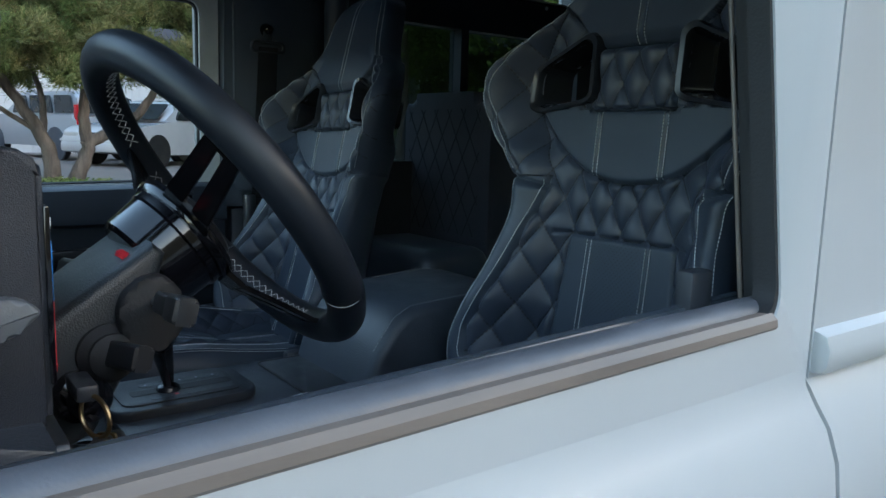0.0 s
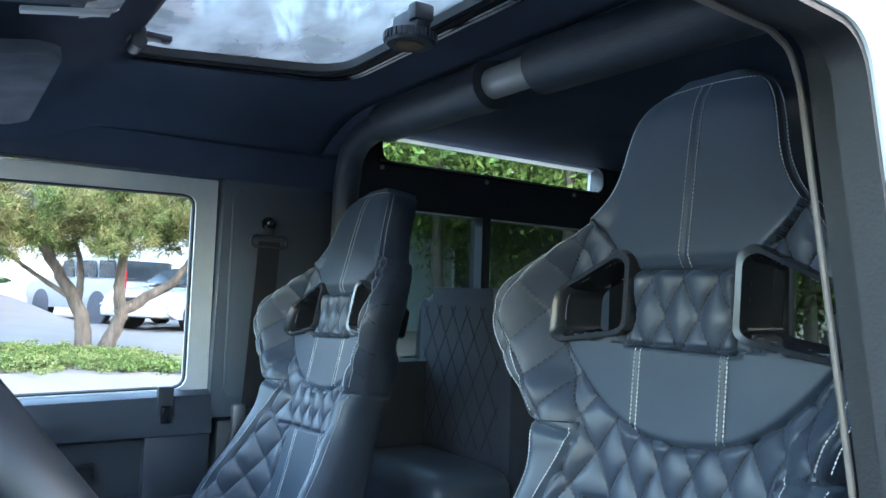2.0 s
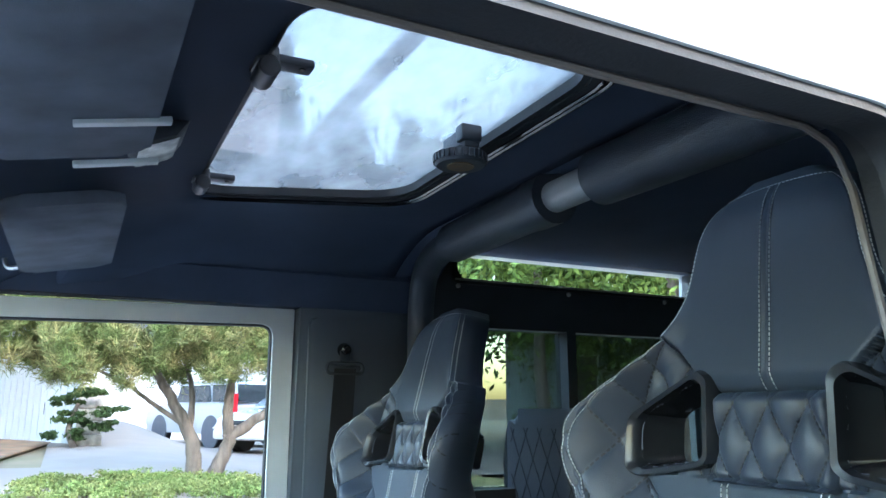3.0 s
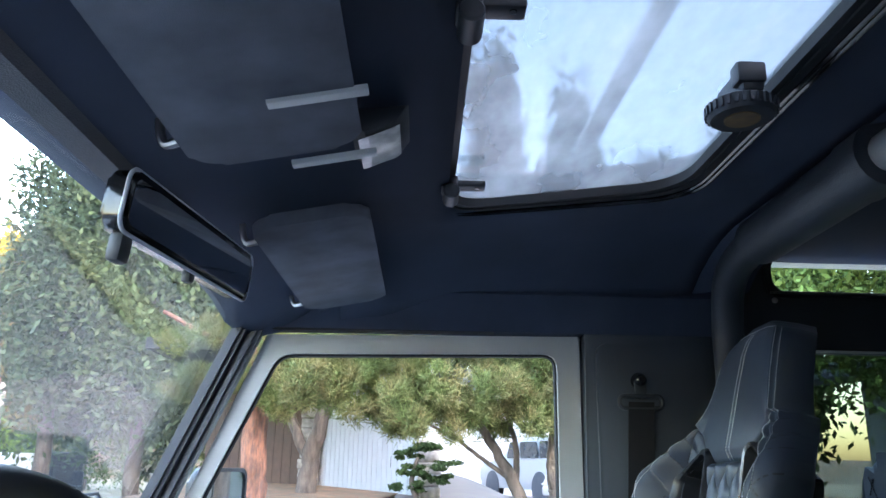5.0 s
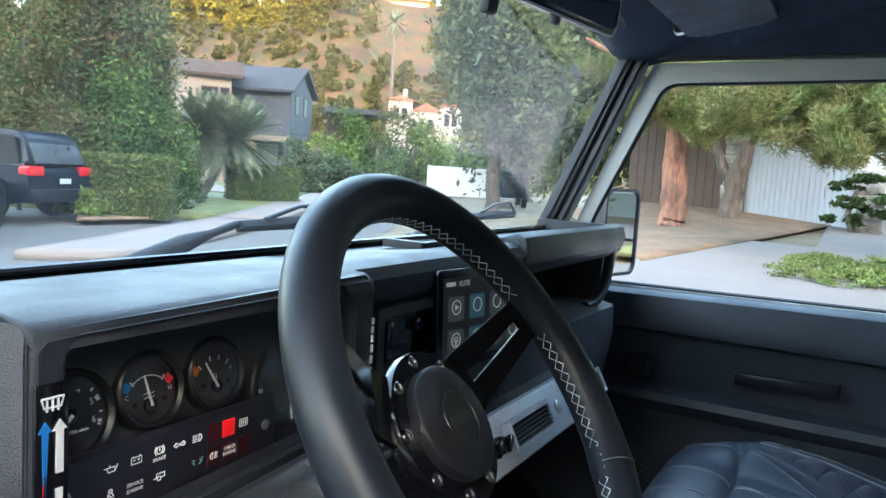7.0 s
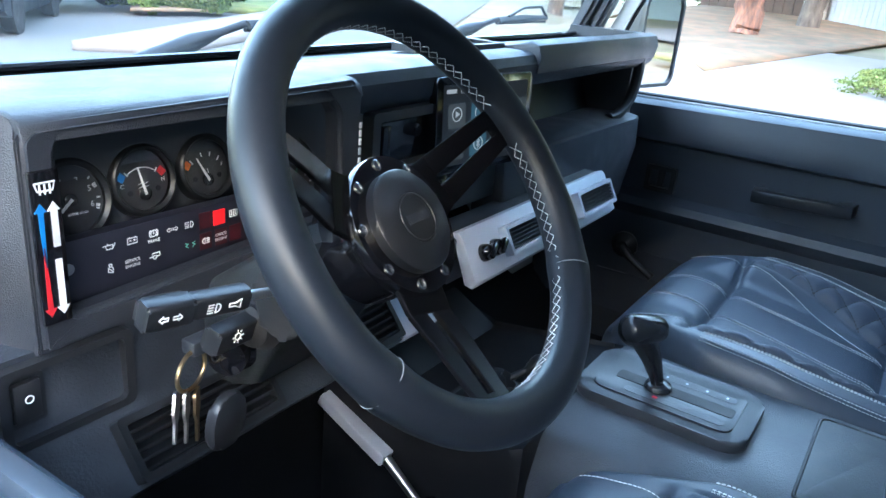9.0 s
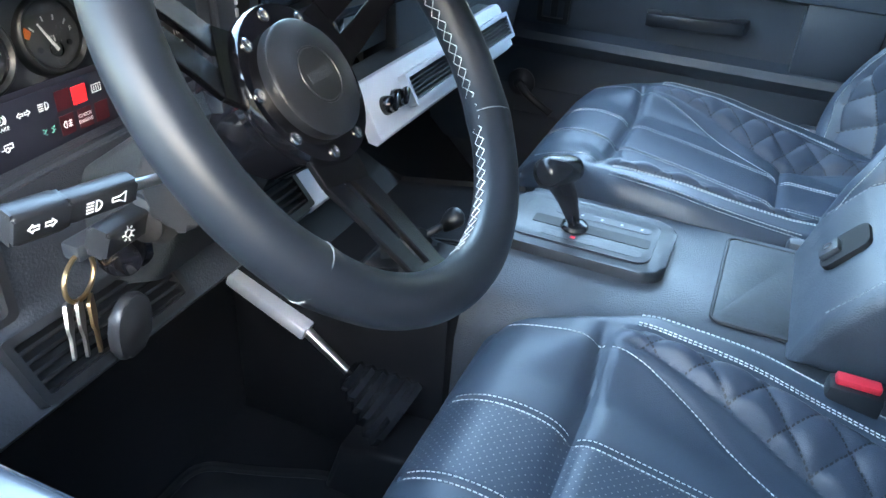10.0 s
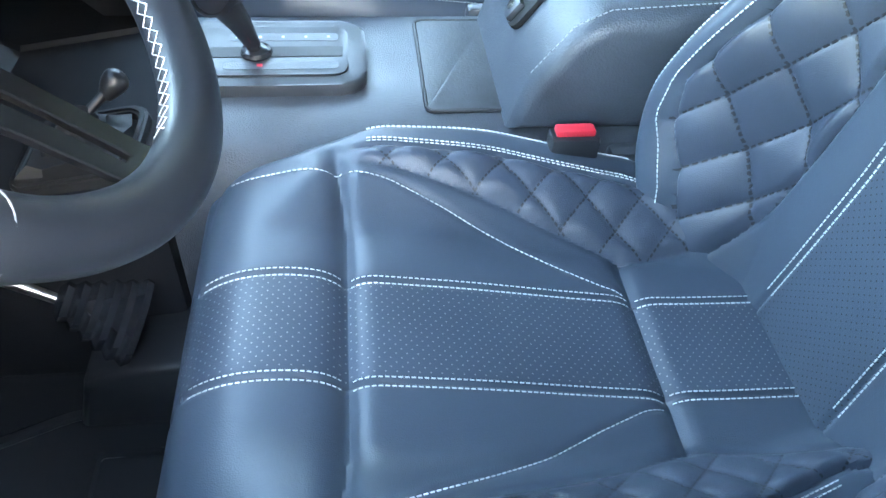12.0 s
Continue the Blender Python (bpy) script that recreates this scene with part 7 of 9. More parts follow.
# handbrake
hb = thing("handbrake", (-0.195, 0.12, 0.80), "handbrake lever with grey grip and black bellows", "handbrake")
bm = bm_new()
mg = look((-0.194, 0.215, 0.892), (-0.190, 0.335, 0.940)) @ pose(0, 0, 0, 180, 0, 0)
prism(bm, rounded(-0.0115, 0.0115, -0.0095, 0.0095, 0.003), "z", 0.0, 0.122, 0.002, m=mg)
part("grip", bm, SILVER, hb)
bm = bm_new()
tube(bm, [(-0.194, 0.220, 0.894), (-0.196, 0.15, 0.845)], [0.0075, 0.0055], 12)
part("shaft", bm, STEEL, hb)
bm = bm_new()
prof = []
for k in range(13):
    t = k / 12
    prof.append(((0.014 + 0.042 * t + (0.006 if k % 2 else 0)), -0.085 * t))
lathe(bm, prof, look((-0.196, 0.158, 0.850), (-0.200, 0.30, 0.925)) @ pose(0, 0, 0, 180, 0, 0), 24)
part("bellows", bm, GLOSS_TRIM, hb)
bm = bm_new()
prism(bm, [(-0.02, 0.70), (0.16, 0.70), (0.135, 0.785), (0.09, 0.802), (0.0, 0.812)], "x", -0.262, -0.150, 0.010, 3)
part("base", bm, BLACK_PLASTIC, hb)
# pedals and driver's mat
for px, w in ((-0.33, 0.03), (-0.45, 0.035)):
    p = thing("pedal", (px, 0.45, 0.77), "ribbed black rubber foot pedal", "pedal", "pedals")
    bm = bm_new()
    mp = pose(px, 0.455, 0.772, 62, 0, 0)
    box(bm, -w, w, -0.042, 0.042, -0.005, 0.005, 0.004, m=mp)
    for k in range(6):
        box(bm, -w * 0.85, w * 0.85, -0.034 + 0.013 * k, -0.028 + 0.013 * k, 0.005, 0.008, m=mp)
    part("pad", bm, RUBBER, p)
    bm = bm_new()
    tube(bm, [(px, 0.47, 0.78), (px, 0.58, 0.95)], 0.008, 8)
    part("arm", bm, TRIM, p)
matt = thing("floor_mat", (-0.45, 0.16, 0.70), "black moulded rubber floor mat in the footwell", "floor mat")
bm = bm_new()
prism(bm, soft_poly([(-0.70, -0.015), (-0.235, -0.015), (-0.235, 0.16), (-0.27, 0.24), (-0.30, 0.33), (-0.70, 0.33)], 0.03), "z", 0.700, 0.709, 0.002)
part("sheet", bm, BLACK_PLASTIC, matt)
bm = bm_new()
for loop in (soft_poly([(-0.69, -0.005), (-0.245, -0.005), (-0.245, 0.155), (-0.28, 0.235), (-0.31, 0.32), (-0.69, 0.32)], 0.03), rounded(-0.64, -0.30, 0.03, 0.13, 0.01)):
    tube(bm, [(x_, y_, 0.710) for x_, y_ in loop], 0.005, 6, closed=True)
part("raised_rim", bm, BLACK_PLASTIC, matt)

# ---- overhead: visors, lamp, mirrors ----
def visor(x0, x1, y0, y1, name_label, straps):
    v = thing("sun_visor", ((x0 + x1) / 2, y1, 1.79), name_label, "sun visor", "sun visors")
    bm = bm_new()
    prism(bm, rounded(x0, x1, 0, y1 - y0, 0.03, 6), "z", -0.009, 0.009, 0.007, 3, m=Matrix.Translation((0, y0, 1.806)) @ pose(0, 0, 0, -11, 0, 0))
    part("pad", bm, SUEDE, v)
    for xx in (x0 + 0.12 * (x1 - x0), x1 - 0.10 * (x1 - x0)):
        bm = bm_new()
        tube(bm, curve_pts([(xx, y1 - 0.01, 1.775), (xx + 0.01, y1 + 0.012, 1.772), (xx + 0.012, y1 + 0.02, 1.785), (xx + 0.012, y1 + 0.022, 1.80)], 4), 0.0045, 8)
        part("pivot", bm, STEEL, v)
    for xx in straps:
        bm = bm_new()
        box(bm, xx - 0.006, xx + 0.006, y0 - 0.010, y0 + 0.078, -0.0245, -0.0185, 0.001, m=Matrix.Translation((0, 0, 1.806 + 0.008)) @ pose(0, 0, 0, -11, 0, 0))
        part("strap", bm, FRAME_PAINT, v, "pale metal strap")
    return v


visor(-0.62, -0.085, -0.018, 0.150, "grey suede sun visor above the driver, folded up", (-0.200, -0.066))
visor(0.125, 0.64, -0.010, 0.145, "grey suede sun visor above the passenger, folded up", ())
lamp = thing("roof_lamp", (-0.02, -0.033, 1.85), "small wedge-shaped roof lamp with clear lens", "roof lamp")
bm = bm_new()
prism(bm, [(-0.075, 1.852), (-0.020, 1.846), (-0.014, 1.828), (-0.030, 1.818), (-0.062, 1.832)], "x", -0.070, 0.027, 0.003)
bmesh.ops.translate(bm, verts=bm.verts[:], vec=(0, 0.012, 0))
part("body", bm, TRIM, lamp)
bm = bm_new()
prism(bm, [(-0.066, 1.834), (-0.030, 1.8165), (-0.022, 1.8135), (-0.060, 1.829)], "x", -0.061, 0.019, 0.001)
bmesh.ops.translate(bm, verts=bm.verts[:], vec=(0, 0.012, -0.001))
part("lens", bm, surface("clear ribbed lens", (0.75, 0.74, 0.72), 0.25, vary=0.2, vary_scale=60), lamp)
rv = thing("rear_view_mirror", (0.06, 0.18, 1.73), "black framed rear-view mirror on the windscreen header", "mirror")
mrv = facing((0.058, 0.186, 1.728), (-0.14, -1, -0.10))
bm = bm_new()
prism(bm, rounded(-0.165, 0.165, -0.031, 0.031, 0.014, 6), "z", -0.016, 0.008, 0.005, 3, m=mrv)
part("housing", bm, GLOSS, rv)
bm = bm_new()
prism(bm, rounded(-0.156, 0.156, -0.024, 0.024, 0.010, 6), "z", 0.0082, 0.0088, m=mrv)
part("mirror_glass", bm, MIRROR, rv)
bm = bm_new()
tube(bm, [mrv @ Vector((x_, y_, 0.006)) for x_, y_ in rounded(-0.166, 0.166, -0.032, 0.032, 0.014, 6)], 0.0022, 6, closed=True)
part("rim", bm, SILVER, rv)
bm = bm_new()
tube(bm, [mrv @ Vector((0, 0.01, -0.014)), (0.06, 0.235, 1.785)], 0.008, 10)
part("stem", bm, TRIM, rv)
bm = bm_new()
box(bm, -0.150, -0.128, -0.060, -0.030, -0.012, 0.004, 0.005, m=mrv)
part("knob", bm, TRIM, rv)
bm = bm_new()
box(bm, 0.0, 0.014, -0.044, -0.030, -0.008, 0.004, 0.003, m=mrv)
part("dip_lever", bm, TRIM, rv)


def side_mirror(sx):
    s = thing("door_mirror", (sx * 0.97, 0.36, 1.36), "white car door mirror on a black arm", "door mirror", "door mirrors")
    m = facing((sx * 0.985, 0.345, 1.365), (-sx * 0.22, -1, 0.0))
    bm = bm_new()
    prism(bm, rounded(-0.085, 0.085, -0.108, 0.108, 0.03, 6), "z", -0.055, 0.0, 0.015, 3, m=m)
    part("housing", bm, TRIM, s)
    bm = bm_new()
    ring(bm, rounded(-0.086, 0.086, -0.109, 0.109, 0.03, 6), rounded(-0.078, 0.078, -0.101, 0.101, 0.025, 6), "z", -0.002, 0.006)
    bmesh.ops.transform(bm, matrix=m, verts=bm.verts[:])
    part("rim", bm, TRIM, s)
    bm = bm_new()
    prism(bm, rounded(-0.079, 0.079, -0.102, 0.102, 0.025, 6), "z", 0.001, 0.002, m=m)
    part("mirror_glass", bm, MIRROR, s)
    bm = bm_new()
    tube(bm, curve_pts([(sx * 0.76, 0.40, 1.255), (sx * 0.84, 0.40, 1.25), (sx * 0.93, 0.385, 1.262), (sx * 0.97, 0.37, 1.30)], 4), 0.010, 10)
    part("arm", bm, TRIM, s)


side_mirror(1)

# wipers outside the glass
def wiper(root, joint, end):
    w = thing("wiper", root, "black windscreen wiper resting on the glass", "wiper", "wipers")
    a, j_, e = Vector(root), Vector(joint), Vector(end)
    bm = bm_new()
    tube(bm, [a, a.lerp(j_, 0.12), a.lerp(j_, 0.55), a.lerp(j_, 0.78), j_], [0.007, 0.010, 0.0125, 0.0055, 0.0055], 10, squash=(1.0, 0.45))
    part("arm", bm, BLACK_PLASTIC, w)
    bm = bm_new()
    tube(bm, [j_ + Vector((0.004, 0, -0.002)), j_.lerp(e, 0.5) + Vector((0, 0, 0.001)), e], [0.007, 0.0075, 0.005], 8, squash=(1.0, 0.5))
    tube(bm, [j_ + Vector((0, 0.002, -0.008)), e + Vector((0, 0.002, -0.008))], 0.0028, 6)
    part("blade", bm, RUBBER, w)
    bm = bm_new()
    tube(bm, [j_.lerp(e, 0.20) + Vector((0, 0, 0.004)), j_.lerp(e, 0.48) + Vector((0, 0, 0.020)), j_.lerp(e, 0.85) + Vector((0, 0, 0.022)), e], 0.0032, 8)
    part("bridge", bm, BLACK_PLASTIC, w)
    bm = bm_new()
    lathe(bm, [(0.010, 0), (0.010, 0.012), (0.006, 0.016)], Matrix.Translation(a) @ pose(0, 0, -0.008, -25, 0, 0), 16)
    part("pivot_cap", bm, BLACK_PLASTIC, w)


wiper((-0.330, 0.525, 1.358), (-0.200, 0.466, 1.410), (0.04, 0.478, 1.408))
wiper((0.28, 0.520, 1.366), (0.42, 0.472, 1.408), (0.64, 0.480, 1.408))


# ---- outside ----
rng = np.random.default_rng(7)
ASPHALT = surface("asphalt", (0.112, 0.108, 0.102), 0.9, grain=0.8, grain_scale=60, vary=0.15, vary_scale=0.6, islands=0)
CONCRETE = surface("concrete paving", (0.222, 0.190, 0.168), 0.85, grain=0.5, grain_scale=40, vary=0.12, vary_scale=0.9, second=(0.21, 0.178, 0.164))
PINKISH = surface("reddish gutter concrete", (0.34, 0.26, 0.25), 0.85, grain=0.5, grain_scale=40, vary=0.15, vary_scale=1.2)
EARTH = surface("dry earth", (0.23, 0.17, 0.11), 0.95, grain=0.8, grain_scale=30, vary=0.3, vary_scale=0.5, second=(0.17, 0.15, 0.08))
MULCH = surface("brown pine litter", (0.235, 0.135, 0.080), 0.95, grain=1.0, grain_scale=50, vary=0.3, vary_scale=2.0, second=(0.17, 0.125, 0.08))
LAWN = surface("lawn", (0.10, 0.14, 0.045), 0.9, grain=0.8, grain_scale=80, vary=0.3, vary_scale=1.5, second=(0.16, 0.16, 0.06))
DRY_GRASS = surface("dry grass", (0.25, 0.24, 0.10), 0.9, grain=0.8, grain_scale=80, vary=0.3, vary_scale=2.0)
HILL_EARTH = surface("chaparral slope", (0.105, 0.050, 0.021), 0.95, grain=1.0, grain_scale=1.2, vary=0.45, vary_scale=0.12, second=(0.055, 0.048, 0.016))
BARK = surface("grey brown bark", (0.13, 0.105, 0.09), 0.9, grain=1.0, grain_scale=30, vary=0.45, vary_scale=12, stretch=(1, 1, 0.25), relief=0.03)
RED_BARK = surface("red pine bark", (0.34, 0.15, 0.095), 0.9, grain=1.0, grain_scale=14, vary=0.5, vary_scale=9, stretch=(1, 1, 0.3), second=(0.20, 0.11, 0.085), relief=0.06)


def leafy(name, a, b, k=0.35):
    m = surface(name, a, 0.75, vary=0.2, vary_scale=1.2, islands=k, second=b, spec=0.12)
    return m


PINE_LEAF = leafy("pine needles", (0.135, 0.180, 0.062), (0.215, 0.195, 0.085), 0.45)
DARK_LEAF = leafy("dark foliage", (0.035, 0.060, 0.022), (0.055, 0.085, 0.03))
MID_LEAF = leafy("green foliage", (0.055, 0.095, 0.025), (0.09, 0.135, 0.035))
HEDGE_LEAF = leafy("clipped hedge leaves", (0.075, 0.110, 0.034), (0.115, 0.140, 0.048))
LIGHT_LEAF = leafy("light green foliage", (0.10, 0.16, 0.04), (0.15, 0.20, 0.05))
GREY_LEAF = leafy("grey green foliage", (0.060, 0.088, 0.046), (0.092, 0.122, 0.066))
RED_LEAF = leafy("reddish foliage", (0.125, 0.090, 0.042), (0.070, 0.110, 0.035))
PALM_LEAF = leafy("grey green palm fronds", (0.16, 0.20, 0.13), (0.22, 0.25, 0.17))
PEPPER_LEAF = leafy("soft green foliage", (0.085, 0.12, 0.05), (0.12, 0.145, 0.075))
# grey-green brush dulled, ridge trees gilded: light and shade put into leaf colours
SHADED_BRUSH = leafy("chaparral brush in shade", (0.060, 0.066, 0.024), (0.105, 0.085, 0.026))
SUNLIT_LEAF = leafy("sunlit hill foliage", (0.105, 0.105, 0.016), (0.17, 0.125, 0.016))
WHITE_WALL = surface("white painted boards", (0.62, 0.63, 0.64), 0.7, vary=0.06, vary_scale=2)
GREY_WALL = surface("slate grey boards", (0.058, 0.070, 0.092), 0.7, vary=0.08, vary_scale=2)
BLUE_WALL = surface("pale blue grey boards", (0.42, 0.45, 0.50), 0.7, vary=0.06, vary_scale=2)
TAN_WALL = surface("tan stucco", (0.27, 0.22, 0.18), 0.85, grain=0.4, grain_scale=30, vary=0.1)
BROWN_WALL = surface("dark brown boards", (0.10, 0.065, 0.05), 0.8, vary=0.2)
STONE = surface("pale stone veneer", (0.36, 0.33, 0.30), 0.9, grain=0.8, grain_scale=20, vary=0.4, vary_scale=7)
STUCCO = surface("cream stucco", (0.36, 0.32, 0.28), 0.85, grain=0.3, grain_scale=20, vary=0.1)
ROOF_GREY = surface("grey shingles", (0.050, 0.054, 0.064), 0.95, grain=0.6, grain_scale=20, vary=0.25, vary_scale=4)
ROOF_RED = surface("red clay tiles", (0.30, 0.11, 0.07), 0.85, vary=0.3, vary_scale=3)
PANE = surface("window pane", (0.03, 0.035, 0.04), 0.08, vary=0.1)
CAR_WHITE = surface("white car body", (0.68, 0.68, 0.69), 0.25, coat=0.7, vary=0.02)
CAR_SILVER = surface("silver car body", (0.50, 0.53, 0.57), 0.3, metal=0.3, coat=0.5, vary=0.03)
CAR_DARK = surface("dark blue car body", (0.006, 0.010, 0.020), 0.30, coat=0.1, spec=0.3, vary=0.03)
BUMPER = surface("grey bumper plastic", (0.10, 0.115, 0.14), 0.5, vary=0.05)
LENS_RED = surface("red lens", (0.65, 0.02, 0.03), 0.15, vary=0.05)
LENS_CLEAR = surface("clear lens", (0.6, 0.58, 0.55), 0.15, vary=0.1)


def ground_z(x, y):
    r = 0.62 * smooth1(1.2, 5.5, x) + 0.045 * min(max(x - 5.5, 0), 14) * smooth1(-3.0, -0.9, y)
    z = r * (1 - smooth1(4.0, 9.0, y))
    d = math.hypot(x, y)
    b = math.degrees(math.atan2(y, x))
    if d > 80:
        k = smooth1(-25, 20, b) * (1 - smooth1(66, 100, b))
        z += (45 - 11 * smooth1(37, 44, b) - 4 * smooth1(45, 53, b) + 1.2 * math.sin(b * 0.5 + 1)) * smooth1(85, 205, d) * k
        z += 2.0 * math.sin(x * 0.06) * math.cos(y * 0.05) * smooth1(85, 150, d) * k
        far = smooth1(150, 330, d) * (1 - k)
        z += 6 * far
    return z


rad = [0, 1, 2, 3, 4, 5, 6, 8, 10, 12, 14, 17, 20, 25, 30, 40, 55, 75, 95, 110, 125, 140, 155, 170, 185, 200, 215, 235, 270, 350, 500, 900, 1800]
na = 180
V = [(r_ * math.cos(2 * math.pi * k / na), r_ * math.sin(2 * math.pi * k / na), ground_z(r_ * math.cos(2 * math.pi * k / na), r_ * math.sin(2 * math.pi * k / na)) - 0.03) for r_ in rad[1:] for k in range(na)]
V.append((0, 0, -0.03))
F = []
for j in range(len(rad) - 2):
    for k in range(na):
        l = (k + 1) % na
        F.append((j * na + k, (j + 1) * na + k, (j + 1) * na + l, j * na + l))
F += [(len(V) - 1, k, (k + 1) % na) for k in range(na)]
gr = part("ground", (V, [], F), [EARTH, HILL_EARTH])
gr.data.polygons.foreach_set("material_index", [1 if sum(math.hypot(V[i][0], V[i][1]) for i in f) / len(f) > 80 else 0 for f in F])
tagged(gr, "dry earth ground rising to a brushy hillside", "ground", kind="structure")


def polar(b, d):
    return -0.86 + d * math.cos(radians(b)), -0.15 + d * math.sin(radians(b))


def patch(name, c, nu, nv, material, label, category, lift=0.01, thick=0.0):
    """A paved or planted area between four corners, lying on the ground."""
    V = []
    for j in range(nv + 1):
        for i in range(nu + 1):
            u, v = i / nu, j / nv
            x = (1 - u) * (1 - v) * c[0][0] + u * (1 - v) * c[1][0] + u * v * c[2][0] + (1 - u) * v * c[3][0]
            y = (1 - u) * (1 - v) * c[0][1] + u * (1 - v) * c[1][1] + u * v * c[2][1] + (1 - u) * v * c[3][1]
            V.append((x, y, ground_z(x, y) + lift))
    ob = part(name, (V, [], grid_faces(nu + 1, nv + 1)), material)
    if thick:
        md_ = ob.modifiers.new("edge", "SOLIDIFY")
        md_.thickness, md_.offset = thick, -1
    return tagged(ob, label, category, kind="structure")


patch("road", [(-30, -60), (3.2, -60), (3.2, 4), (-30, 4)], 24, 24, ASPHALT, "grey asphalt street", "road", 0.0)
patch("road", [(-30, 4), (3.2, 4), (80, 44), (40, 60)], 30, 30, ASPHALT, "grey asphalt street curving away", "road", 0.002)
patch("pavement", [(2.6, -4), (9.5, -3.4), (10.0, 2.2), (2.6, 3.6)], 24, 20, CONCRETE, "pale cracked concrete driveway apron", "pavement", 0.016)
patch("pavement", [(8.0, 0.3), (9.0, -9), (24.0, -9), (24.0, 0.4)], 40, 30, CONCRETE, "pale concrete driveway", "pavement", 0.020)
patch("pavement", [(2.8, -1.2), (5.0, -1.3), (5.2, 0.1), (2.8, 0.5)], 8, 8, PINKISH, "reddish concrete strip", "pavement", 0.024)
patch("lawn", [(6.9, 1.78), (14.4, 0.08), (16.5, 1.0), (15.5, 6.5)], 20, 20, MULCH, "brown lawn covered with pine litter", "lawn", 0.03, 0.03)
patch("lawn", [(6.2, -1.95), (7.9, -2.1), (8.3, -4.6), (6.2, -4.6)], 8, 8, DRY_GRASS, "yellowing grass strip", "lawn", 0.05, 0.06)
patch("pavement", [(5.7, 8.3), (12.3, 11.6), (11.4, 12.7), (4.8, 9.3)], 10, 6, CONCRETE, "pale concrete sidewalk across the street", "pavement", 0.13, 0.15)
patch("pavement", [(12.3, 11.6), (40.7, 29.4), (39.8, 30.6), (11.4, 12.7)], 20, 6, CONCRETE, "pale concrete sidewalk across the street", "pavement", 0.13, 0.15)
patch("lawn", [(11.4, 12.7), (39.8, 30.6), (33, 40), (8, 22)], 20, 8, LAWN, "front lawn across the street", "lawn", 0.12, 0.14)
patch("pavement", [(2.0, 12.0), (6.2, 13.2), (6.5, 24), (0.0, 24)], 10, 8, CONCRETE, "concrete driveway across the street", "pavement", 0.11, 0.12)
patch("mulch_bed", [polar(55.4, 15.9), polar(49.9, 16.9), polar(49.9, 17.7), polar(55.2, 17.4)], 8, 4, MULCH, "brown mulch bed at the hedge's foot", "bed", 0.15, 0.05)
patch("pavement", [(20.4, 18.6), (24.6, 21.4), (26, 36), (20, 34)], 10, 8, CONCRETE, "concrete driveway across the street", "pavement", 0.16, 0.05)


def leaf_cloud(V, F, c, r, n, size, flat=1.0, hollow=0.5):
    """Leaves as small tilted quads, gathered in clumps within an uneven ball."""
    c, r = np.array(c, float), np.array(r, float)
    nc = max(8, n // 110)
    cl = rng.normal(size=(nc, 3))
    cl /= np.linalg.norm(cl, axis=1)[:, None]
    cl *= (hollow + (1 - hollow) * rng.random((nc, 1))) * (0.75 + 0.45 * rng.random((nc, 1)))
    idx = rng.integers(0, nc, n)
    p = c + (cl[idx] + rng.normal(size=(n, 3)) * 0.15) * r
    a = rng.normal(size=(n, 3))
    a[:, 2] *= flat
    a /= np.linalg.norm(a, axis=1)[:, None]
    b = np.cross(a, rng.normal(size=(n, 3)))
    b /= np.linalg.norm(b, axis=1)[:, None]
    s = size * (0.6 + 0.8 * rng.random((n, 1)))
    o_ = len(V)
    q = np.stack([p - a * s, p + b * s * 0.45, p + a * s, p - b * s * 0.45], 1).reshape(-1, 3)
    V += [tuple(t) for t in q]
    F += [(o_ + 4 * k, o_ + 4 * k + 1, o_ + 4 * k + 2, o_ + 4 * k + 3) for k in range(n)]


def tufts(V, F, c, r, n, length, per=34):
    """Pine needles standing out from twig ends, the twigs gathered in rounded pads."""
    c, r = np.array(c, float), np.array(r, float)
    pads = max(3, n // 26)
    pc = rng.normal(size=(pads, 3))
    pc /= np.linalg.norm(pc, axis=1)[:, None]
    pc *= 0.35 + 0.6 * rng.random((pads, 1))
    idx = rng.integers(0, pads, n)
    d = rng.normal(size=(n, 3))
    d /= np.linalg.norm(d, axis=1)[:, None]
    p = c + (pc[idx] + d * 0.34 * (0.5 + 0.5 * rng.random((n, 1)))) * r
    ax_ = d + np.array([0, 0, 0.9]) + rng.normal(size=(n, 3)) * 0.3
    ax_ /= np.linalg.norm(ax_, axis=1)[:, None]
    e = np.repeat(ax_, per, 0) * 0.8 + rng.normal(size=(n * per, 3)) * 0.55
    e /= np.linalg.norm(e, axis=1)[:, None]
    w = np.cross(e, rng.normal(size=(n * per, 3)))
    w *= 0.0055 / np.linalg.norm(w, axis=1)[:, None]
    b = np.repeat(p, per, 0) + rng.normal(size=(n * per, 3)) * length * 0.28
    t = b + e * length * (0.6 + 0.6 * rng.random((n * per, 1)))
    o_ = len(V)
    V += [tuple(q) for q in np.stack([b - w, b + w, t], 1).reshape(-1, 3)]
    F += [(o_ + 3 * k, o_ + 3 * k + 1, o_ + 3 * k + 2) for k in range(n * per)]


def limb(bm, pts, r0, r1, seg=10):
    c = curve_pts(pts, 5)
    n = len(c)
    tube(bm, [p + Vector(rng.normal(size=3)) * r0 * 0.10 for p in c], [r0 + (r1 - r0) * k / (n - 1) for k in range(n)], seg)


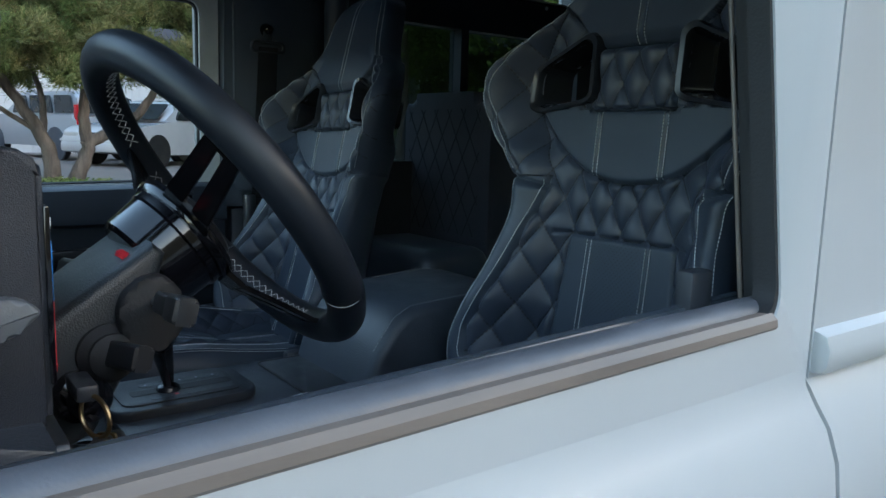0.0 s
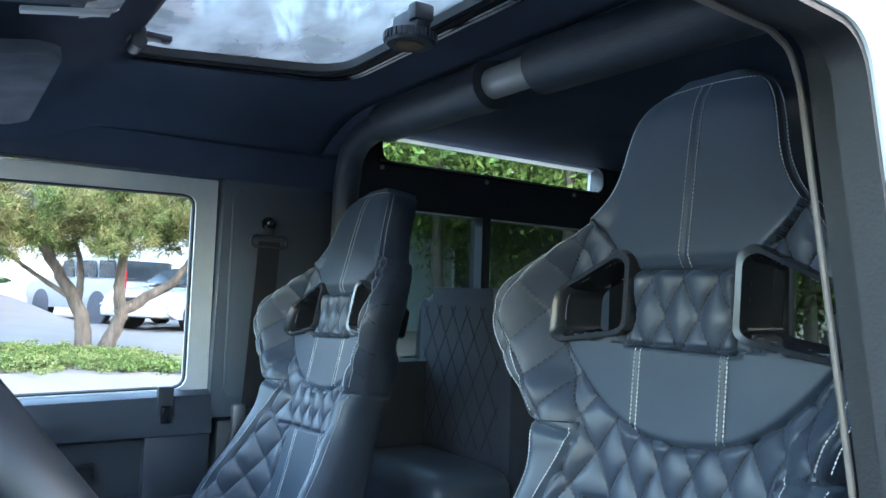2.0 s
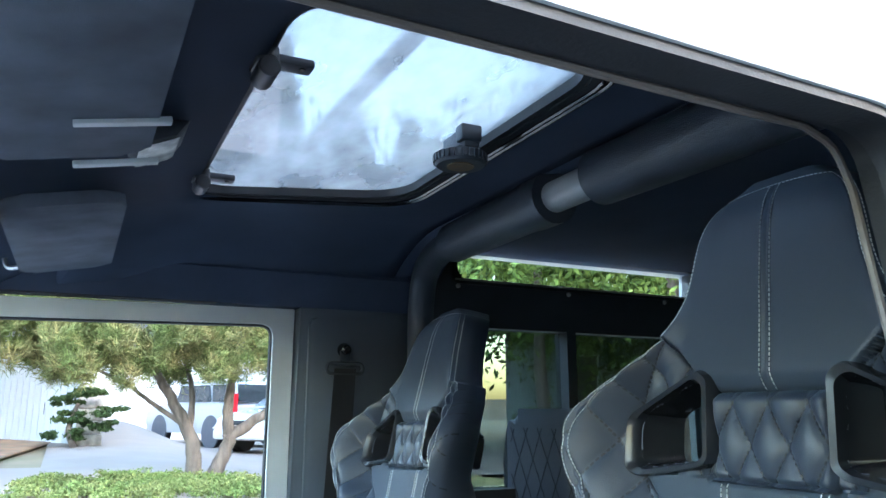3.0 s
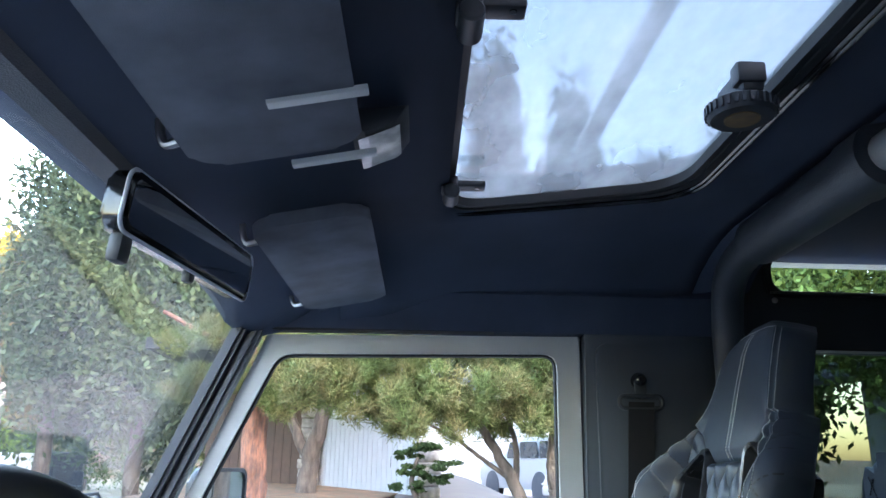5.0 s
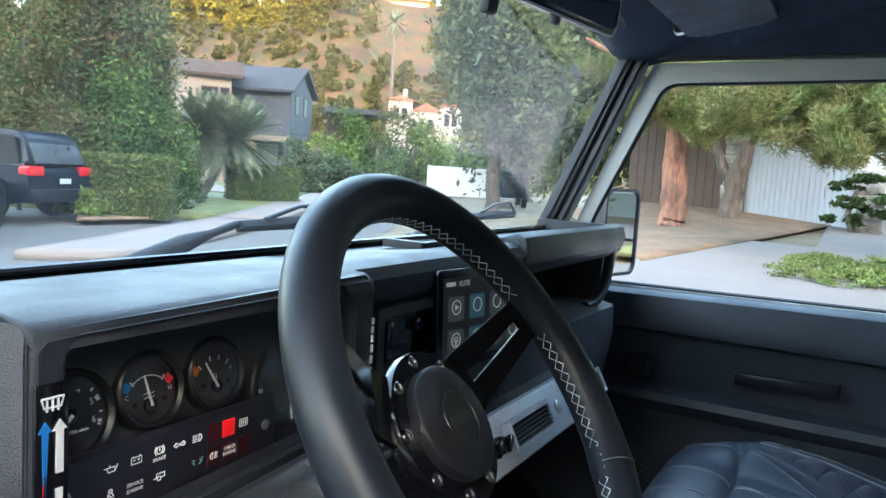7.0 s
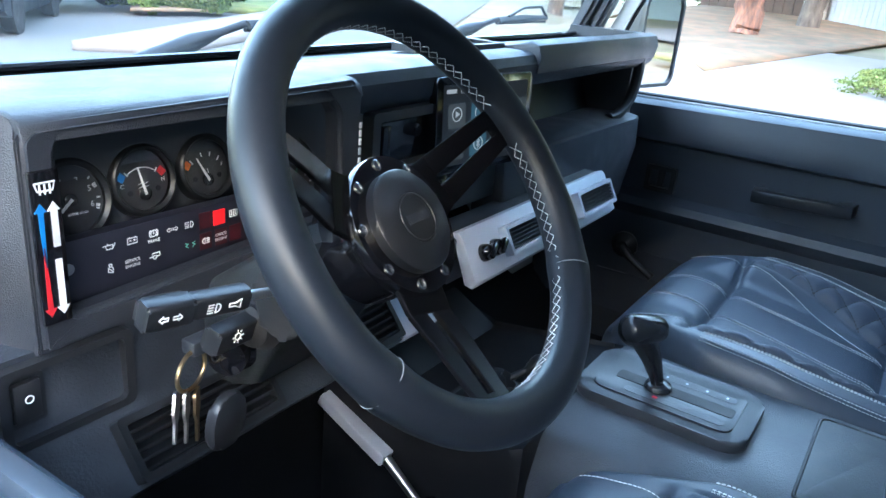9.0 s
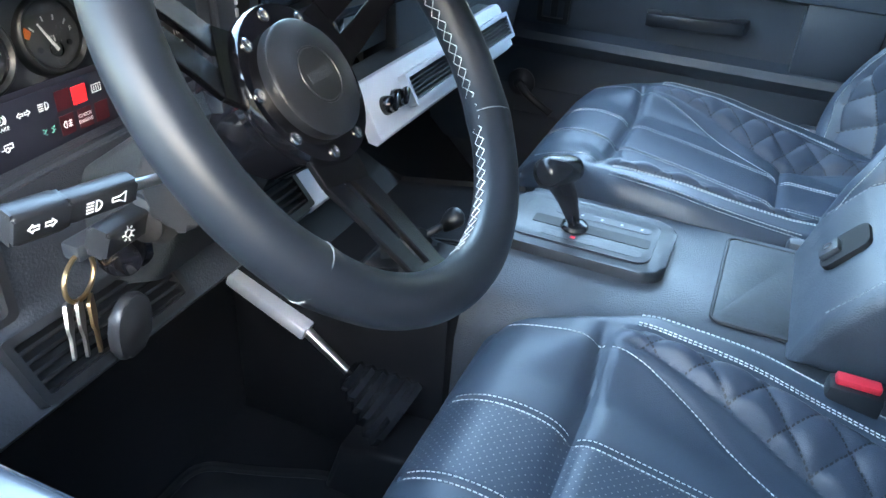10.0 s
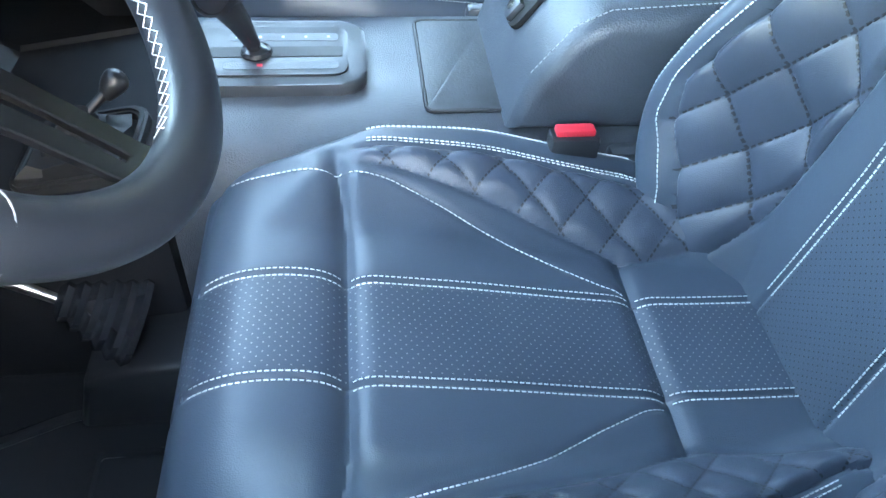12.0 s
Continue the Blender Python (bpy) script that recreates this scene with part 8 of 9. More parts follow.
def tree(name, base, label, trunks, crowns, leaf, bark=BARK, needles=False, size=0.12):
    t = thing(name, base, label, "tree")
    bm = bm_new()
    for pts, r0, r1 in trunks:
        limb(bm, pts, r0, r1)
    part("trunk", bm, bark, t)
    V, F = [], []
    for c, r, n in crowns:
        if needles:
            tufts(V, F, c, r, n, size)
        else:
            leaf_cloud(V, F, c, r, n, size)
    tagged(part("crown", (V, [], F), leaf, t, smooth=False), kind="stuff")
    return t


# the leaning pine beside the driveway
bx, by, bz = 8.3, -1.32, 0.58
tr = [([(bx, by + 0.03, bz - 0.05), (bx + 0.02, by + 0.05, bz + 0.30), (bx, by + 0.08, bz + 0.62), (bx - 0.02, by + 0.26, bz + 0.95), (bx - 0.05, by + 0.48, bz + 1.30), (bx - 0.1, by + 0.9, bz + 1.75)], 0.105, 0.035),
      ([(bx, by + 0.18, bz + 0.78), (bx + 0.05, by + 0.50, bz + 1.00), (bx, by + 0.82, bz + 1.22), (bx - 0.1, by + 1.5, bz + 1.55)], 0.032, 0.012),
      ([(bx, by + 0.12, bz + 0.74), (bx + 0.10, by + 0.10, bz + 1.15), (bx + 0.15, by + 0.25, bz + 1.7)], 0.045, 0.02),
      ([(bx, by - 0.04, bz - 0.05), (bx + 0.03, by - 0.22, bz + 0.28), (bx + 0.03, by - 0.34, bz + 0.58), (bx, by - 0.32, bz + 0.95), (bx, by - 0.34, bz + 1.35), (bx, by - 0.45, bz + 2.0)], 0.10, 0.035),
      ([(bx + 0.03, by - 0.32, bz + 0.62), (bx + 0.05, by - 0.58, bz + 0.80), (bx, by - 0.90, bz + 1.00), (bx, by - 1.15, bz + 1.35), (bx, by - 1.6, bz + 1.8)], 0.075, 0.03)]
cr = [((bx - 0.2, by + 2.35, 2.45), (0.8, 0.50, 0.45), 300), ((bx - 0.2, by + 1.65, 2.36), (0.9, 0.60, 0.48), 420), ((bx - 0.2, by + 0.95, 2.18), (0.9, 0.60, 0.48), 460), ((bx - 0.1, by + 0.25, 2.24), (0.9, 0.60, 0.46), 420), ((bx - 0.3, by + 1.4, 2.12), (0.7, 0.5, 0.36), 260),
      ((bx, by - 0.45, 2.34), (0.9, 0.60, 0.46), 420), ((bx, by - 1.15, 2.26), (0.9, 0.6, 0.48), 420), ((bx, by - 1.85, 2.22), (0.9, 0.6, 0.50), 360), ((bx, by - 2.6, 2.25), (0.9, 0.6, 0.5), 260), ((bx - 0.1, by + 1.4, 2.95), (1.0, 1.0, 0.5), 400), ((bx, by - 0.2, 3.0), (1.0, 1.0, 0.5), 400),
      ((bx, by - 1.8, 2.95), (1.1, 1.1, 0.5), 320), ((bx, by - 0.2, 3.5), (1.2, 2.2, 0.4), 260)]
tree("pine_tree", (bx, by, bz), "leaning multi-stemmed pine with yellow-green needles beside the driveway", tr, cr, PINE_LEAF, needles=True, size=0.115)
# larger red-barked pine and dark trunk behind it
gz = ground_z(11, 2.4)
tree("pine_tree", (11, 2.4, gz), "tall pine with red flaking bark on the brown lawn",
     [([(11, 2.4, gz - 0.05), (11.02, 2.4, gz + 0.4), (11.05, 2.46, gz + 1.4), (11.1, 2.5, gz + 3.2), (11.1, 2.5, gz + 6)], 0.225, 0.15),
      ([(11.05, 2.46, gz + 2.3), (11.0, 3.2, gz + 2.5), (10.9, 4.0, gz + 2.9)], 0.07, 0.03)],
     [((10.6, 3.1, gz + 1.75), (0.7, 0.7, 0.35), 240), ((10.5, 2.0, gz + 1.65), (0.7, 0.7, 0.32), 240), ((10.5, 2.6, gz + 2.3), (1.0, 1.4, 0.5), 300), ((11, 2.4, gz + 4.5), (2, 2, 1.2), 260)], PINE_LEAF, RED_BARK, True, 0.14)
tree("oak_tree", (13.3, 1.95, ground_z(13.3, 1.95)), "dark gnarled tree trunk in front of the house",
     [([(13.3, 1.95, ground_z(13.3, 1.95)), (13.3, 1.9, 1.6), (13.2, 1.7, 2.3), (13.1, 1.4, 3.4)], 0.20, 0.10), ([(13.3, 1.93, 1.5), (13.4, 2.25, 2.2), (13.5, 2.7, 3.2)], 0.12, 0.06)],
     [((13, 2.0, 4.2), (2.2, 2.6, 1.3), 900)], DARK_LEAF)
# ground cover round the pine
V, F = [], []
for _ in range(90):
    yy = -2.0 + 2.45 * rng.random()
    xx = 6.75 + 1.5 * rng.random() * (1.0 if yy > -1.8 else 0.8)
    leaf_cloud(V, F, (xx, yy, ground_z(xx, yy) + 0.07), (0.26, 0.26, 0.09), 420, 0.017, hollow=0.1)
tagged(part("ground_cover", (V, [], F), leafy("green ground cover", (0.115, 0.165, 0.050), (0.17, 0.19, 0.07)), smooth=False), "low green ground cover along the driveway edge", "ground cover", kind="stuff")
# cloud-pruned shrub
sx0, sy0 = 12.5, -0.05
sg = ground_z(sx0, sy0)
tree("topiary_shrub", (sx0, sy0, sg), "dark green cloud-pruned shrub beside the garage", [([(sx0, sy0, sg), (sx0, sy0 + 0.1, sg + 0.3), (sx0, sy0, sg + 0.7)], 0.06, 0.03)],
     [((sx0, sy0 + dy, sg + dz), (0.25, w, 0.11), 900) for dy, dz, w in ((0.15, 0.25, 0.28), (-0.35, 0.35, 0.25), (0.1, 0.5, 0.30), (-0.5, 0.58, 0.30), (0.15, 0.75, 0.26), (-0.15, 0.9, 0.25))], DARK_LEAF, size=0.034)


def boards(bm, x0, x1, z0, z1, pitch, m, vertical=True):
    n = int((x1 - x0) / pitch) if vertical else int((z1 - z0) / pitch)
    for k in range(n):
        if vertical:
            box(bm, x0 + k * pitch + 0.006, x0 + (k + 1) * pitch - 0.006, -0.02, 0.0, z0, z1, m=m)
        else:
            box(bm, x0, x1, -0.025, 0.0, z0 + k * pitch + 0.005, z0 + (k + 1) * pitch, m=m)


def house_wall(h, a, b, z0, z1, material, pitch=0.2, vertical=True, openings=(), surround=None):
    """A boarded wall from a to b (plan points), with framed windows on it."""
    dx, dy = b[0] - a[0], b[1] - a[1]
    L_ = math.hypot(dx, dy)
    m = pose(a[0], a[1], 0, 0, 0, math.degrees(math.atan2(dy, dx)))
    bm = bm_new()
    box(bm, 0, L_, 0, 0.15, z0, z1, m=m)
    w = part("wall", bm, material, h)
    bm = bm_new()
    boards(bm, 0, L_, z0, z1, pitch, m, vertical)
    part("cladding", bm, material, h)
    for u0, u1, w0, w1, mat_ in openings:
        bm = bm_new()
        box(bm, u0 - 0.07, u1 + 0.07, -0.06, -0.015, w0 - 0.07, w1 + 0.07, m=m)
        f = part("window", bm, surround or WHITE_WALL, h)
        bm = bm_new()
        box(bm, u0, u1, -0.068, -0.055, w0, w1, m=m)
        part("pane", bm, mat_, f)
    return m


def gable_roof(h, corners, z, rise, material, over=0.4):
    """A ridged roof over a rectangle given by centre, half sizes and turn."""
    cx, cy, hx, hy, turn = corners
    m = pose(cx, cy, 0, 0, 0, turn)
    bm = bm_new()
    prism(bm, [(-hy - over, z - 0.1), (0, z + rise), (hy + over, z - 0.1), (hy + over, z + 0.06), (0, z + rise + 0.18), (-hy - over, z + 0.06)], "x", -hx - over, hx + over, m=m)
    part("roof", bm, material, h)
    return m


# house beside the driveway: pale blue-grey wall, stone pier, white gate
hs = thing("house", (15, 1.5, 1.2), "low house with pale blue-grey boarded wall and stone pier", "house")
house_wall(hs, (15.2, 2.0), (13.0, -0.2), 0.95, 3.4, BLUE_WALL, 0.14, True)
bm = bm_new()
box(bm, 13.62, 13.72, 0.36, 0.46, 1.45, 1.66, 0.01)
part("meter_box", bm, GREY_WALL, hs, "small dark meter box")
house_wall(hs, (15.9, 4.5), (15.2, 2.05), 1.0, 3.4, BROWN_WALL, 0.2, True)
house_wall(hs, (13.0, -0.2), (24.0, -0.3), 0.55, 3.2, WHITE_WALL, 0.2)
for k in range(11):
    bm = bm_new()
    box(bm, 14.95 + 0.02 * (k % 2), 15.35, 1.95, 2.35 + 0.02 * (k % 3), 1.0 + 0.2 * k, 1.19 + 0.2 * k, 0.02)
    part("stone", bm, STONE, hs)
for k in range(5):
    bm = bm_new()
    box(bm, 12.78, 13.05, -0.45 + 0.02 * (k % 2), -0.05, 0.95 + 0.2 * k, 1.14 + 0.2 * k, 0.02)
    part("stone", bm, STONE, hs)
bm = bm_new()
box(bm, 12.5, 19, -1, 4.8, 3.4, 3.6)
part("roof", bm, ROOF_GREY, hs)
gate = thing("garage_door", (24.0, -3, 0.6), "wide white boarded garage front at the end of the drive", "garage")
house_wall(gate, (24.0, -0.3), (24.0, -10.5), 0.5, 3.6, WHITE_WALL, 0.22)
bm = bm_new()
prism(bm, [(23.6, 3.6), (26.3, 4.9), (28.8, 3.6)], "y", -10.7, 0.0)
part("roof", bm, ROOF_GREY, gate)


def parked_car(name, at, heading, body, label, length, width, height, kind):
    """A car with body, glasshouse, wheels and lamps; its nose along heading."""
    c = thing(name, at, label, "car", "parked cars")
    m = pose(at[0], at[1], at[2], 0, 0, heading - 90)
    hw, hl = width / 2, length / 2
    if kind == "suv":
        low_ = [(-hl, 0.42), (-hl - 0.02, 0.75), (-hl + 0.04, 1.05), (hl - 1.15, 1.05), (hl - 0.1, 0.95), (hl, 0.78), (hl, 0.42), (hl - 0.4, 0.32), (-hl + 0.3, 0.32)]
        cab = [(-hl + 0.05, 1.04), (-hl + 0.28, height - 0.06), (-hl + 0.5, height), (hl - 2.0, height), (hl - 1.75, height - 0.05), (hl - 1.1, 1.04)]
    else:
        low_ = [(-hl, 0.40), (-hl, 0.80), (-hl + 0.2, 0.94), (hl - 1.3, 0.94), (hl - 0.3, 0.80), (hl, 0.64), (hl + 0.02, 0.40), (hl - 0.3, 0.24), (-hl + 0.3, 0.24)]
        cab = [(-hl + 0.45, 0.93), (-hl + 1.15, height - 0.03), (-hl + 1.5, height), (hl - 2.1, height), (hl - 1.9, height - 0.03), (hl - 1.15, 0.93)]
    bm = bm_new()
    prism(bm, soft_poly(low_, 0.12, 4), "x", -hw, hw, 0.10, 3, m=m)
    part("body", bm, body, c)
    bm = bm_new()
    vs = prism(bm, soft_poly(cab, 0.12, 4), "x", -hw + 0.10, hw - 0.10, 0.08, 3)
    for v in bm.verts:
        v.co.x *= 1 - 0.16 * max(v.co.z - 1.0, 0) / (height - 1.0)
    bmesh.ops.transform(bm, matrix=m, verts=bm.verts[:])
    part("cabin", bm, body, c)
    zc = (1.04 if kind == "suv" else 0.93)
    zg0, zg1 = zc + 0.05, height - 0.10
    for s in (-1, 1):
        for y0, y1 in (((-hl + 0.25, -hl + 1.0), (-hl + 1.1, -0.15), (-0.05, hl - 1.75)) if kind == "suv" else ((-hl + 1.15, -0.15), (-0.05, hl - 1.75))):
            bm = bm_new()
            prism(bm, soft_poly([(y0, zg0), (y1 + (0.2 if y1 > 0 else 0), zg0), (y1, zg1), (y0 + 0.12, zg1)], 0.05, 3), "x", s * (hw - 0.13), s * (hw - 0.082), m=m)
            part("side_window", bm, PANE, c)
    bm = bm_new()
    tail_y = -hl + 0.06 if kind == "suv" else -hl + 0.62
    lean_ = (0.34 if body is CAR_DARK else 0.22) if kind == "suv" else 0.55
    q = [(-hw + 0.22, tail_y - 0.03, zg0), (hw - 0.22, tail_y - 0.03, zg0), (hw - 0.30, tail_y + lean_ - 0.06, zg1), (-hw + 0.30, tail_y + lean_ - 0.06, zg1)]
    fr_y = hl - 1.08
    q2 = [(-hw + 0.2, fr_y + 0.0, zg0), (hw - 0.2, fr_y + 0.0, zg0), (hw - 0.30, fr_y - 0.52, zg1), (-hw + 0.30, fr_y - 0.52, zg1)]
    for quad, d, nm in ((q, -0.04, "rear_screen"), (q2, 0.05, "windscreen")):
        bm = bm_new()
        a_ = [bm.verts.new(m @ Vector(p)) for p in quad]
        b_ = [bm.verts.new(m @ Vector((p[0], p[1] + d, p[2] + 0.01))) for p in quad]
        bm.faces.new(a_)
        bm.faces.new(b_[::-1])
        for i in range(4):
            bm.faces.new((a_[i], a_[(i + 1) % 4], b_[(i + 1) % 4], b_[i]))
        bmesh.ops.recalc_face_normals(bm, faces=bm.faces[:])
        part(nm, bm, PANE, c)
    for s in (-1, 1):
        bm = bm_new()
        zt = 0.98 if kind == "suv" else 0.72
        if body is CAR_DARK and kind == "suv":
            box(bm, *sorted((s * (hw + 0.004), s * (hw - 0.42))), -hl - 0.035, -hl + 0.22, 0.86, 1.05, 0.04, m=m)
        else:
            box(bm, *sorted((s * (hw - 0.02), s * (hw - 0.20))), -hl - 0.025, -hl + 0.12, zt - 0.16, zt + (0.30 if kind == "suv" else 0.06), 0.02, m=m)
        part("tail_lamp", bm, LENS_RED, c, "red tail lamp")
        bm = bm_new()
        zh = 0.80 if kind == "suv" else 0.62
        box(bm, *sorted((s * (hw - 0.08), s * (hw - 0.46))), hl - 0.22, hl - 0.01, zh - 0.08, zh + 0.06, 0.03, m=m)
        part("headlamp", bm, LENS_CLEAR, c, "clear headlamp")
    bm = bm_new()
    box(bm, -hw + 0.02, hw - 0.02, -hl - 0.07, -hl + 0.25, 0.36, 0.62, 0.06, m=m)
    part("rear_bumper", bm, BUMPER if kind == "suv" and body is not CAR_DARK else body, c)
    bm = bm_new()
    box(bm, -hw + 0.04, hw - 0.04, hl - 0.2, hl + 0.06, 0.28, 0.50, 0.06, m=m)
    part("front_bumper", bm, body, c)
    bm = bm_new()
    box(bm, -0.30, 0.30, hl - 0.02, hl + 0.025, 0.58, 0.68, 0.02, m=m)
    part("grille", bm, PANE, c)
    for yy in (-hl - 0.078, hl + 0.063):
        bm = bm_new()
        box(bm, -0.16, 0.16, yy - 0.006, yy + 0.006, 0.42 if yy > 0 else 0.72, 0.52 if yy > 0 else 0.82, m=m)
        part("plate", bm, WHITE_WALL, c)
    wr = 0.36 if kind == "suv" else 0.31
    for s in (-1, 1):
        for yy in (-hl + 0.85, hl - 0.85):
            bm = bm_new()
            lathe(bm, [(wr * 0.62, -0.10), (wr - 0.02, -0.10), (wr, -0.07), (wr, 0.07), (wr - 0.02, 0.10), (wr * 0.62, 0.10)], m @ pose(s * (hw - 0.09), yy, wr, 0, 90, 0), 26)
            wh = part("wheel", bm, RUBBER, c)
            bm = bm_new()
            lathe(bm, [(0.03, -0.06), (wr * 0.5, -0.085), (wr * 0.62, -0.095), (wr * 0.62, 0.095), (wr * 0.5, 0.085), (0.03, 0.06)], m @ pose(s * (hw - 0.09), yy, wr, 0, 90, 0), 22)
            part("rim", bm, STEEL, wh)
            bm = bm_new()
            lathe(bm, [(wr + 0.01, -0.02), (wr + 0.05, -0.02), (wr + 0.05, 0.018), (wr + 0.01, 0.018)], m @ pose(s * (hw - 0.002), yy, wr, 0, 90, 0), 26)
            part("arch", bm, BUMPER if kind == "suv" else RUBBER, c)
    return c


parked_car("parked_suv", (19.9, -3.4, ground_z(19.9, -3.4) + 0.02), 20, CAR_SILVER, "silver-white estate SUV with red tail lamps on the driveway", 4.4, 1.75, 1.60, "suv")
parked_car("parked_sedan", (16.6, -5.1, ground_z(16.6, -5.1) + 0.02), 125, CAR_WHITE, "white sedan parked on the driveway", 4.6, 1.74, 1.42, "sedan")
x, y = polar(56.3, 16.4)
parked_car("parked_suv", (x + 2.3 * math.cos(radians(110)), y + 2.3 * math.sin(radians(110)), 0.06), 110, CAR_DARK, "dark blue SUV with red tail lamps across the street", 4.6, 1.88, 1.70, "suv")
x, y = polar(64.5, 14.2)
parked_car("parked_sedan", (x, y, 0.02), 50, CAR_DARK, "dark sedan across the street", 4.4, 1.8, 1.42, "sedan")

# hedges, trees and houses across the street
def hedge(a, b, h, w, label, leaf=MID_LEAF, n=9000):
    t = thing("hedge", (a[0], a[1], 0.1), label, "hedge", "hedges")
    V, F = [], []
    dx, dy = b[0] - a[0], b[1] - a[1]
    L_ = math.hypot(dx, dy)
    ux, uy = dx / L_, dy / L_
    bm = bm_new()
    box(bm, 0, L_, -w / 2 + 0.10, w / 2 - 0.10, 0.0, h - 0.10, 0.05, m=pose(a[0], a[1], 0.1, 0, 0, math.degrees(math.atan2(dy, dx))))
    part("twigs", bm, DARK_LEAF, t)
    for _ in range(n):
        face = rng.random()
        u = rng.random() * L_
        if face < 0.35:
            v, z = (rng.random() - 0.5) * w, h + 0.03 * rng.normal()
        elif face < 0.9:
            v, z = (-w / 2 if rng.random() < 0.5 else w / 2) + 0.03 * rng.normal(), rng.random() * h
        else:
            u, v, z = (0 if rng.random() < 0.5 else L_) + 0.03 * rng.normal(), (rng.random() - 0.5) * w, rng.random() * h
        p = np.array([a[0] + ux * u - uy * v, a[1] + uy * u + ux * v, z + 0.1])
        e, f_ = rng.normal(size=3), rng.normal(size=3)
        e /= np.linalg.norm(e)
        f_ /= np.linalg.norm(f_)
        s = 0.045 * (0.6 + 0.8 * rng.random())
        o_ = len(V)
        V += [tuple(p - e * s), tuple(p + f_ * s * 0.5), tuple(p + e * s), tuple(p - f_ * s * 0.5)]
        F.append((o_, o_ + 1, o_ + 2, o_ + 3))
    tagged(part("leaves", (V, [], F), leaf, t, smooth=False), kind="stuff")
    return t


hedge(polar(49.2, 17.2), polar(56.2, 17.8), 1.25, 1.1, "clipped green box hedge across the street", HEDGE_LEAF, 14000)
hedge(polar(40.6, 27), polar(45.2, 26), 1.15, 1.0, "low clipped hedge in front of the grey house", HEDGE_LEAF, 6000)


def bush_tree(b, d, h, r, n, leaf, size, label, name="tree", low=0.25, trunk=0.16, z0=None):
    n, size = int(n * 2.4), size * 0.58
    x, y = polar(b, d)
    z = ground_z(x, y) if z0 is None else z0
    return tree(name, (x, y, z), label, [([(x, y, z), (x, y + 0.05, z + h * 0.3), (x + 0.1, y, z + h * 0.7)], trunk, trunk * 0.4)],
                [((x, y, z + h * (low + (1 - low) * 0.5)), (r, r, h * (1 - low) * 0.5), n), ((x + r * 0.3, y - r * 0.2, z + h * (low + (1 - low) * 0.3)), (r * 0.8, r * 0.8, h * (1 - low) * 0.33), n // 2)], leaf, size=size)


bush_tree(52.4, 25.0, 9.5, 1.25, 4200, GREY_LEAF, 0.10, "feathery grey-green conifer behind the hedge", low=0.12)
bush_tree(54.6, 20.5, 6.6, 1.75, 5200, RED_LEAF, 0.12, "tree with reddish new leaves behind the hedge", low=0.30)
bush_tree(57.5, 27.0, 11.5, 3.0, 6500, DARK_LEAF, 0.14, "dense dark tree across the street", low=0.1)
bush_tree(52.6, 19.2, 3.5, 1.05, 3600, MID_LEAF, 0.11, "rounded large-leaved green shrub behind the hedge", "shrub", low=0.0)
bush_tree(50.1, 20.0, 3.0, 0.85, 2600, MID_LEAF, 0.10, "rounded green shrub behind the hedge", "shrub", low=0.0)
bush_tree(58.8, 19.5, 5.6, 1.35, 3000, RED_LEAF, 0.08, "slender young tree with brownish leaves across the street", low=0.22, trunk=0.06)
bush_tree(56.0, 19.0, 2.6, 0.9, 2200, RED_LEAF, 0.08, "brownish shrub behind the parked car", "shrub", low=0.0)
bush_tree(54.6, 16.6, 0.75, 0.32, 500, LIGHT_LEAF, 0.10, "small spiky light green shrub beside the hedge", "shrub", low=0.0)
bush_tree(48.9, 22.5, 1.5, 0.7, 900, GREY_LEAF, 0.09, "small grey-green shrub beside the palm", "shrub", low=0.0)
bush_tree(25.6, 29, 12.5, 2.5, 7500, GREY_LEAF, 0.24, "tall drooping grey-green pepper tree by the street", low=0.20, trunk=0.30)
bush_tree(20.0, 27, 12.0, 2.6, 7500, PEPPER_LEAF, 0.24, "tall drooping pepper tree by the street", low=0.16, trunk=0.28)
bush_tree(14.5, 26, 9.5, 2.6, 6000, PEPPER_LEAF, 0.24, "green tree by the street", low=0.15)
for b, d, h, r, leaf in ((38.0, 43, 3.2, 1.5, LIGHT_LEAF), (36.5, 46, 4.6, 1.9, MID_LEAF), (34.6, 45, 4.0, 2.2, MID_LEAF), (32.4, 47, 5.4, 2.1, RED_LEAF), (30.6, 46, 4.6, 1.9, LIGHT_LEAF), (28.6, 50, 3.6, 2.0, LIGHT_LEAF), (27.0, 52, 3.2, 1.8, MID_LEAF), (37.4, 38, 2.0, 1.1, GREY_LEAF), (33.6, 40, 1.3, 1.2, MID_LEAF), (40.2, 36, 2.6, 1.1, GREY_LEAF), (23.0, 45, 6.0, 2.6, MID_LEAF), (33.3, 36, 0.7, 1.0, LIGHT_LEAF)):
    bush_tree(b, d, h, r, 1500, leaf, 0.17, "leafy green garden shrub along the street", "shrub", low=0.0)


